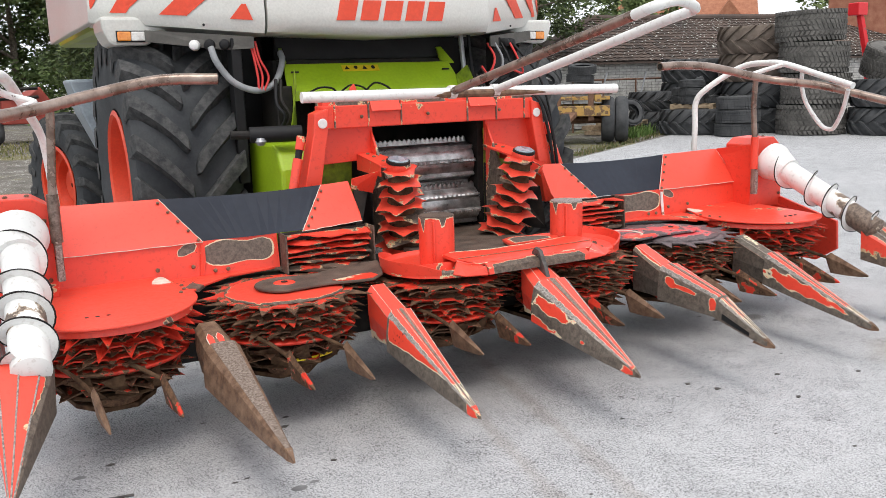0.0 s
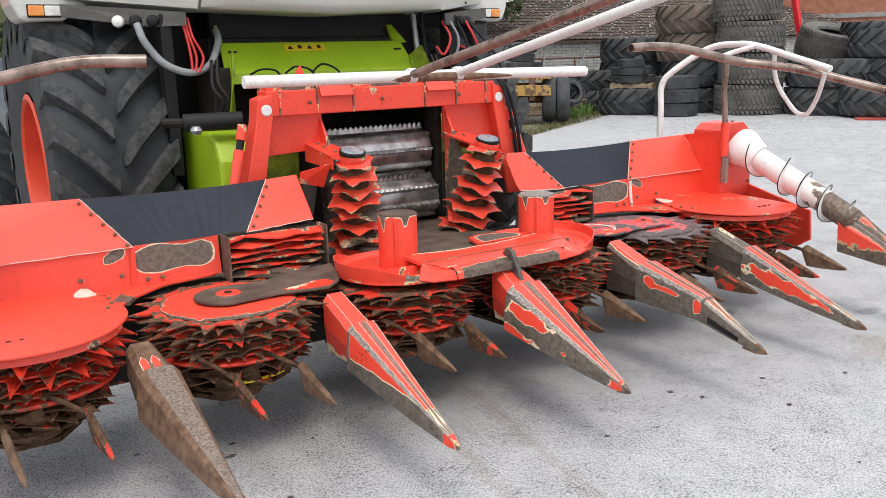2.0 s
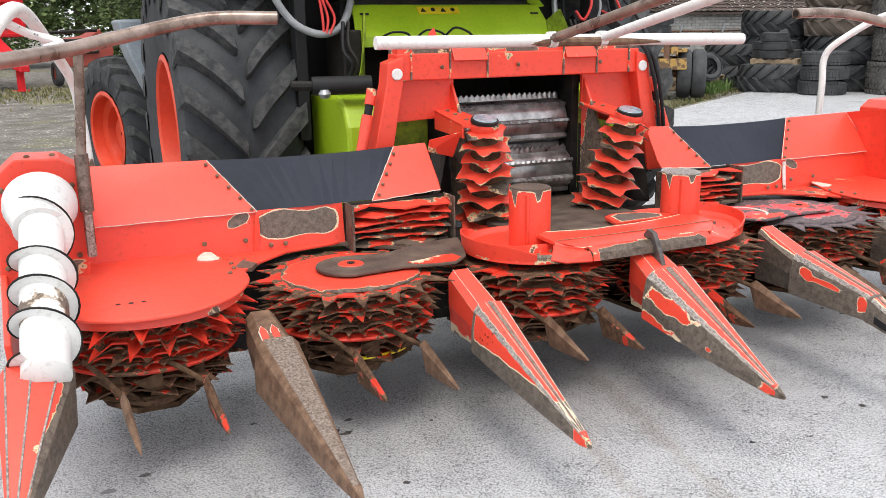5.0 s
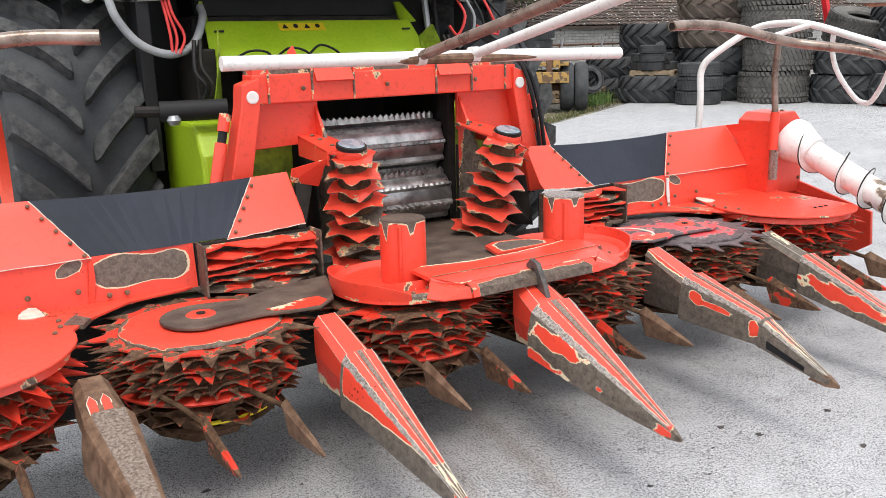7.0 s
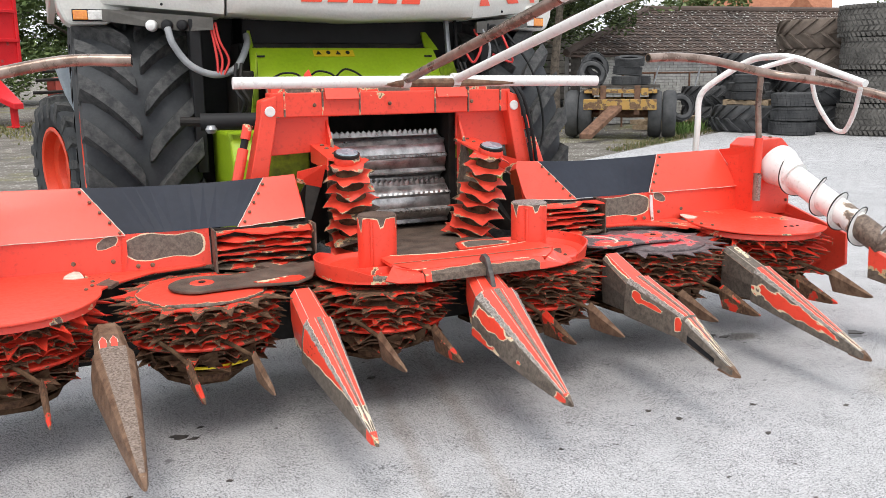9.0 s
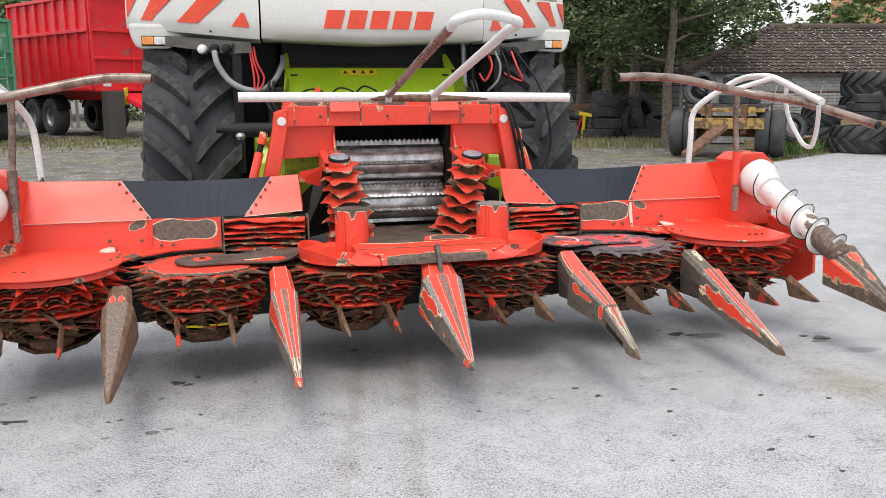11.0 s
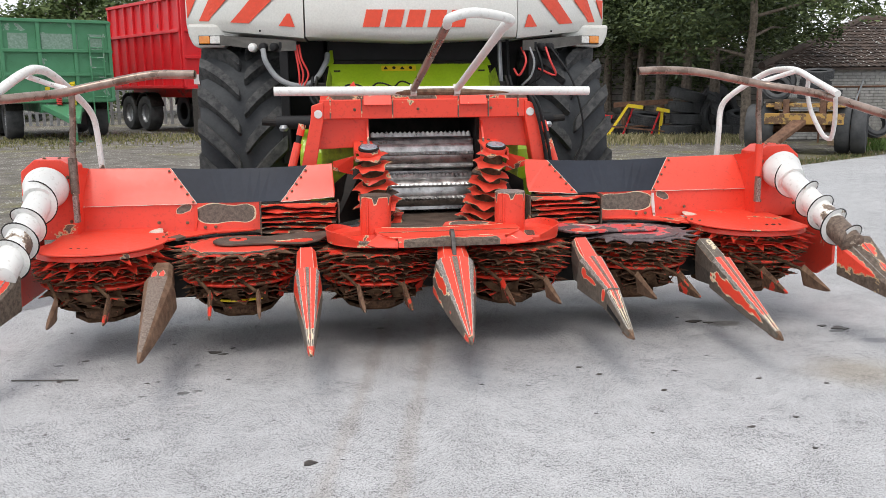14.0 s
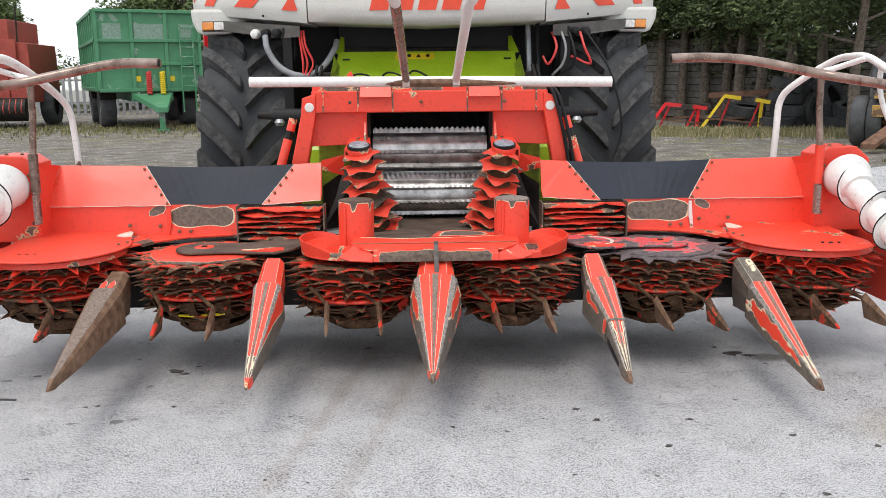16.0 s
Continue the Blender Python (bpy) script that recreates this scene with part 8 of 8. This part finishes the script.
# dark board fence and block wall behind the evergreen trunks
fence2 = thing("board_fence", "grey weathered board fence behind the evergreen trunks", "fence", 2.0, 30.4, 0, -36)
fm = Form()
fm.box(0, 17.0, 0, 0.03, 0.0, 2.5)
part("backing", fm, DARKWOOD, fence2)
for i in range(12):
    fm = Form()
    fm.box(0, 17.0, -0.03, -0.002, 0.05 + i * 0.21, 0.05 + i * 0.21 + 0.185)
    part("board", fm, FENCEWOOD, fence2)
bw = thing("block_stack", "low stack of grey concrete blocks by the trees", "concrete blocks", 2.6, 23.0, 0, 4)
for r in range(3):
    for i in range(4):
        fm = Form()
        xx = i * 0.62 + (0.3 if r % 2 else 0)
        fm.box(xx, xx + 0.6, 0, 0.3, r * 0.3, r * 0.3 + 0.285)
        part("block", fm, CONCRETE_POST, bw, bevel=0.012)

# ---- grass and weeds ----
def blades(area, n, h0, h1, rnd, width=0.012):
    verts, faces = [], []
    for _ in range(n):
        x, y = area(rnd)
        h = rnd.uniform(h0, h1)
        a = rnd.uniform(0, 6.28)
        dx, dy = math.cos(a) * width, math.sin(a) * width
        lx, ly = rnd.gauss(0, 0.35) * h, rnd.gauss(0, 0.35) * h
        o = len(verts)
        verts += [(x - dx, y - dy, -0.02), (x + dx, y + dy, -0.02), (x + dx * 0.6 + lx * 0.4, y + dy * 0.6 + ly * 0.4, h * 0.6), (x + lx, y + ly, h), (x - dx * 0.6 + lx * 0.4, y - dy * 0.6 + ly * 0.4, h * 0.6)]
        faces.append((o, o + 1, o + 2, o + 3, o + 4))
    fm = Form()
    fm.add(verts, faces)
    return fm


rnd = random.Random(8)


def edge_strip(r):
    x = r.uniform(7.6, 13.0)
    return x, EDGE(x) + 0.15 + abs(r.gauss(0, 0.35)) * (0.6 + 0.2 * (x - 7.6))


def edge_weeds(r):
    x = r.gauss(11.9, 0.45)
    return x, EDGE(x) + 0.5 + abs(r.gauss(0, 0.5))


def verge(r):
    x = r.uniform(2.6, 10.5)
    return x, 19.0 - 0.25 * (x - 2.6) + r.gauss(0, 0.8)


def left_verge(r):
    return r.uniform(-14, 0), r.gauss(22.5, 1.6)


DRYGRASS = foliage("dry_verge_grass", (0.13, 0.14, 0.05), (0.26, 0.23, 0.11), (0.40, 0.34, 0.20))
GRASS_MIX = foliage("mixed_edge_grass", (0.06, 0.085, 0.022), (0.12, 0.125, 0.045), (0.22, 0.18, 0.09))
tagged(part("grass", blades(edge_strip, 1100, 0.015, 0.05, rnd), GRASS_MIX), "green grass strip along the slab edge", "grass", "", "stuff")
tagged(part("weeds", blades(edge_weeds, 500, 0.05, 0.30, rnd, 0.016), GRASS_GREEN), "tall green weeds by the tyre stack", "weeds", "", "stuff")
tagged(part("dry_grass", blades(verge, 9000, 0.03, 0.17, rnd, 0.014), DRYGRASS), "dry yellowish grass before the scrap pile", "grass", "", "stuff")
tagged(part("dry_grass", blades(left_verge, 5000, 0.02, 0.07, rnd, 0.02), GRASS), "thin grass round the trailers", "grass", "", "stuff")

# ---- crumbs of mud and leaves on the slab ----
rnd = random.Random(21)
spots = [(-1.30, 0.89, 0.022), (-1.24, 0.85, 0.016), (-0.36, 1.20, 0.018), (0.59, 0.29, 0.012), (2.33, 0.70, 0.03), (2.25, 0.76, 0.02), (-0.783, -0.63, 0.02), (0.886, -0.103, 0.012), (1.07, -0.59, 0.012), (1.55, 1.0, 0.03), (1.62, 0.96, 0.02)]
for i in range(100):
    spots.append((rnd.uniform(-3.2, 3.4), rnd.gauss(0.2, 0.75), 0.003 + 0.009 * rnd.random() ** 2))
for x, y, r in spots:
    fm = Form()
    turn = rnd.uniform(0, 3.1)
    pts = [(x + r * rnd.uniform(0.35, 1.5) * math.cos(a + turn) * 1.5, y + r * rnd.uniform(0.35, 1.5) * math.sin(a + turn), 0.001) for a in [k * math.pi / 4 for k in range(8)]]
    fm.plate(pts, r * 0.18, (0, 0, 1))
    tagged(part("mud_crumb", fm, DARKSTEEL), "small dark crumb of mud on the concrete", "mud", "crumbs on the slab")

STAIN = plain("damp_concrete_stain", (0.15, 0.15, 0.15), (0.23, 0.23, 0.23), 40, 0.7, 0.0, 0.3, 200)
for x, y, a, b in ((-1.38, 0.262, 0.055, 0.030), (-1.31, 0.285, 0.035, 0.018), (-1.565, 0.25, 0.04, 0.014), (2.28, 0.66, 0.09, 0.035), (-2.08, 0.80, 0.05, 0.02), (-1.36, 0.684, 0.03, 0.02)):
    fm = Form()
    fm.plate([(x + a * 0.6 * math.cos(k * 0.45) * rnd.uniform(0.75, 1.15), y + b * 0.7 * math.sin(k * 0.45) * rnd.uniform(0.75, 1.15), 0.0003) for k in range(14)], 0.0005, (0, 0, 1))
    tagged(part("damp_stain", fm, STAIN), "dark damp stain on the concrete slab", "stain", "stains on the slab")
fm = Form()
fm.tube([(-2.25, 0.59, 0.004), (-2.1, 0.565, 0.004), (-1.92, 0.533, 0.005)], 0.005, 5)
tagged(part("twig", fm, DARKSTEEL), "thin dark twig lying on the concrete", "twig")

# ---- bricks and tiles of the shed, last ----
rnd = random.Random(4)
fm = Form()
fm.box(0, 0.215, 0, 0.03, 0, 0.065)
brick0 = part("brick", fm, BRICK_PAINTED, shed_wall)
brick0.matrix_basis = pose(0.01, 0, 1.70)
count, rest = 1, Form()
for r in range(24):
    for i in range(78):
        x, z = 0.01 + i * 0.23 + (0.115 if r % 2 else 0), 0.01 + r * 0.0762
        if x > SL - 0.25 or (r == 23 and i == 0):
            continue
        if r >= 16 and i < 44 and count < 300:
            share(brick0, pose(x, rnd.uniform(-0.004, 0.004), z), shed_wall)
            count += 1
        else:
            y = rnd.uniform(-0.004, 0.004)
            rest.box(x, x + 0.215, y, y + 0.03, z, z + 0.065)
tagged(part("brickwork", rest, BRICK_PAINTED, shed_wall), kind="stuff")
slope = Vector((0, SD + 0.16, SR - SE + 0.03))
sl = slope.length
ang = math.degrees(math.atan2(slope.z, slope.y))
rows_n, cols = 15, 92
step_y, step_x = sl / rows_n, (SL + 0.15) / cols
fm = Form()
ring = lambda y, z: [(step_x * (k / 6), y, z + 0.013 * math.sin(math.pi * 2 * k / 6 + 0.6)) for k in range(7)]
a, b = ring(0, 0.05), ring(step_y * 1.12, 0.02)
lower = [(p[0], p[1], p[2] - 0.018) for p in a[::-1]]
lower_b = [(p[0], p[1], p[2] - 0.018) for p in b[::-1]]
fm.loft([a + lower, b + lower_b])
tile0 = part("roof_tile", fm, TILE, shed_roof)
tile0.matrix_basis = pose(-0.15, -0.16, SE - 0.06) @ pose(0, 0, 0, ang)
rest = Form()
tv, tf = list(fm.v), list(fm.f)
count = 1
lich = Form()
for r in range(rows_n):
    for c in range(cols):
        if (r == 0 and c == 0) or c * step_x < HIP * r / rows_n - 0.1:
            continue
        T = pose(-0.15, -0.16, SE - 0.06) @ pose(0, 0, 0, ang) @ Matrix.Translation((c * step_x, r * step_y, rnd.uniform(-0.004, 0.004)))
        if c < 30 and count < 300:
            share(tile0, T, shed_roof)
            count += 1
        else:
            rest.add([T @ Vector(p) for p in tv], tf)
        for _ in range(4):
            if rnd.random() < 0.06 + 0.60 * min(1, c / 50):
                u, v, q = rnd.uniform(0.02, step_x), rnd.uniform(0, step_y), rnd.uniform(0.010, 0.028)
                lich.add([T @ Vector((u + q * math.cos(k * 1.05) * rnd.uniform(0.6, 1.3), v + q * math.sin(k * 1.05) * rnd.uniform(0.6, 1.5), 0.066 if u < step_x * 0.5 else 0.045)) for k in range(6)], [(0, 1, 2, 3, 4, 5)])
tagged(part("tiling", rest, TILE, shed_roof), kind="stuff")
tagged(part("lichen", lich, LICHEN, shed_roof, "pale lichen spots"), kind="stuff")
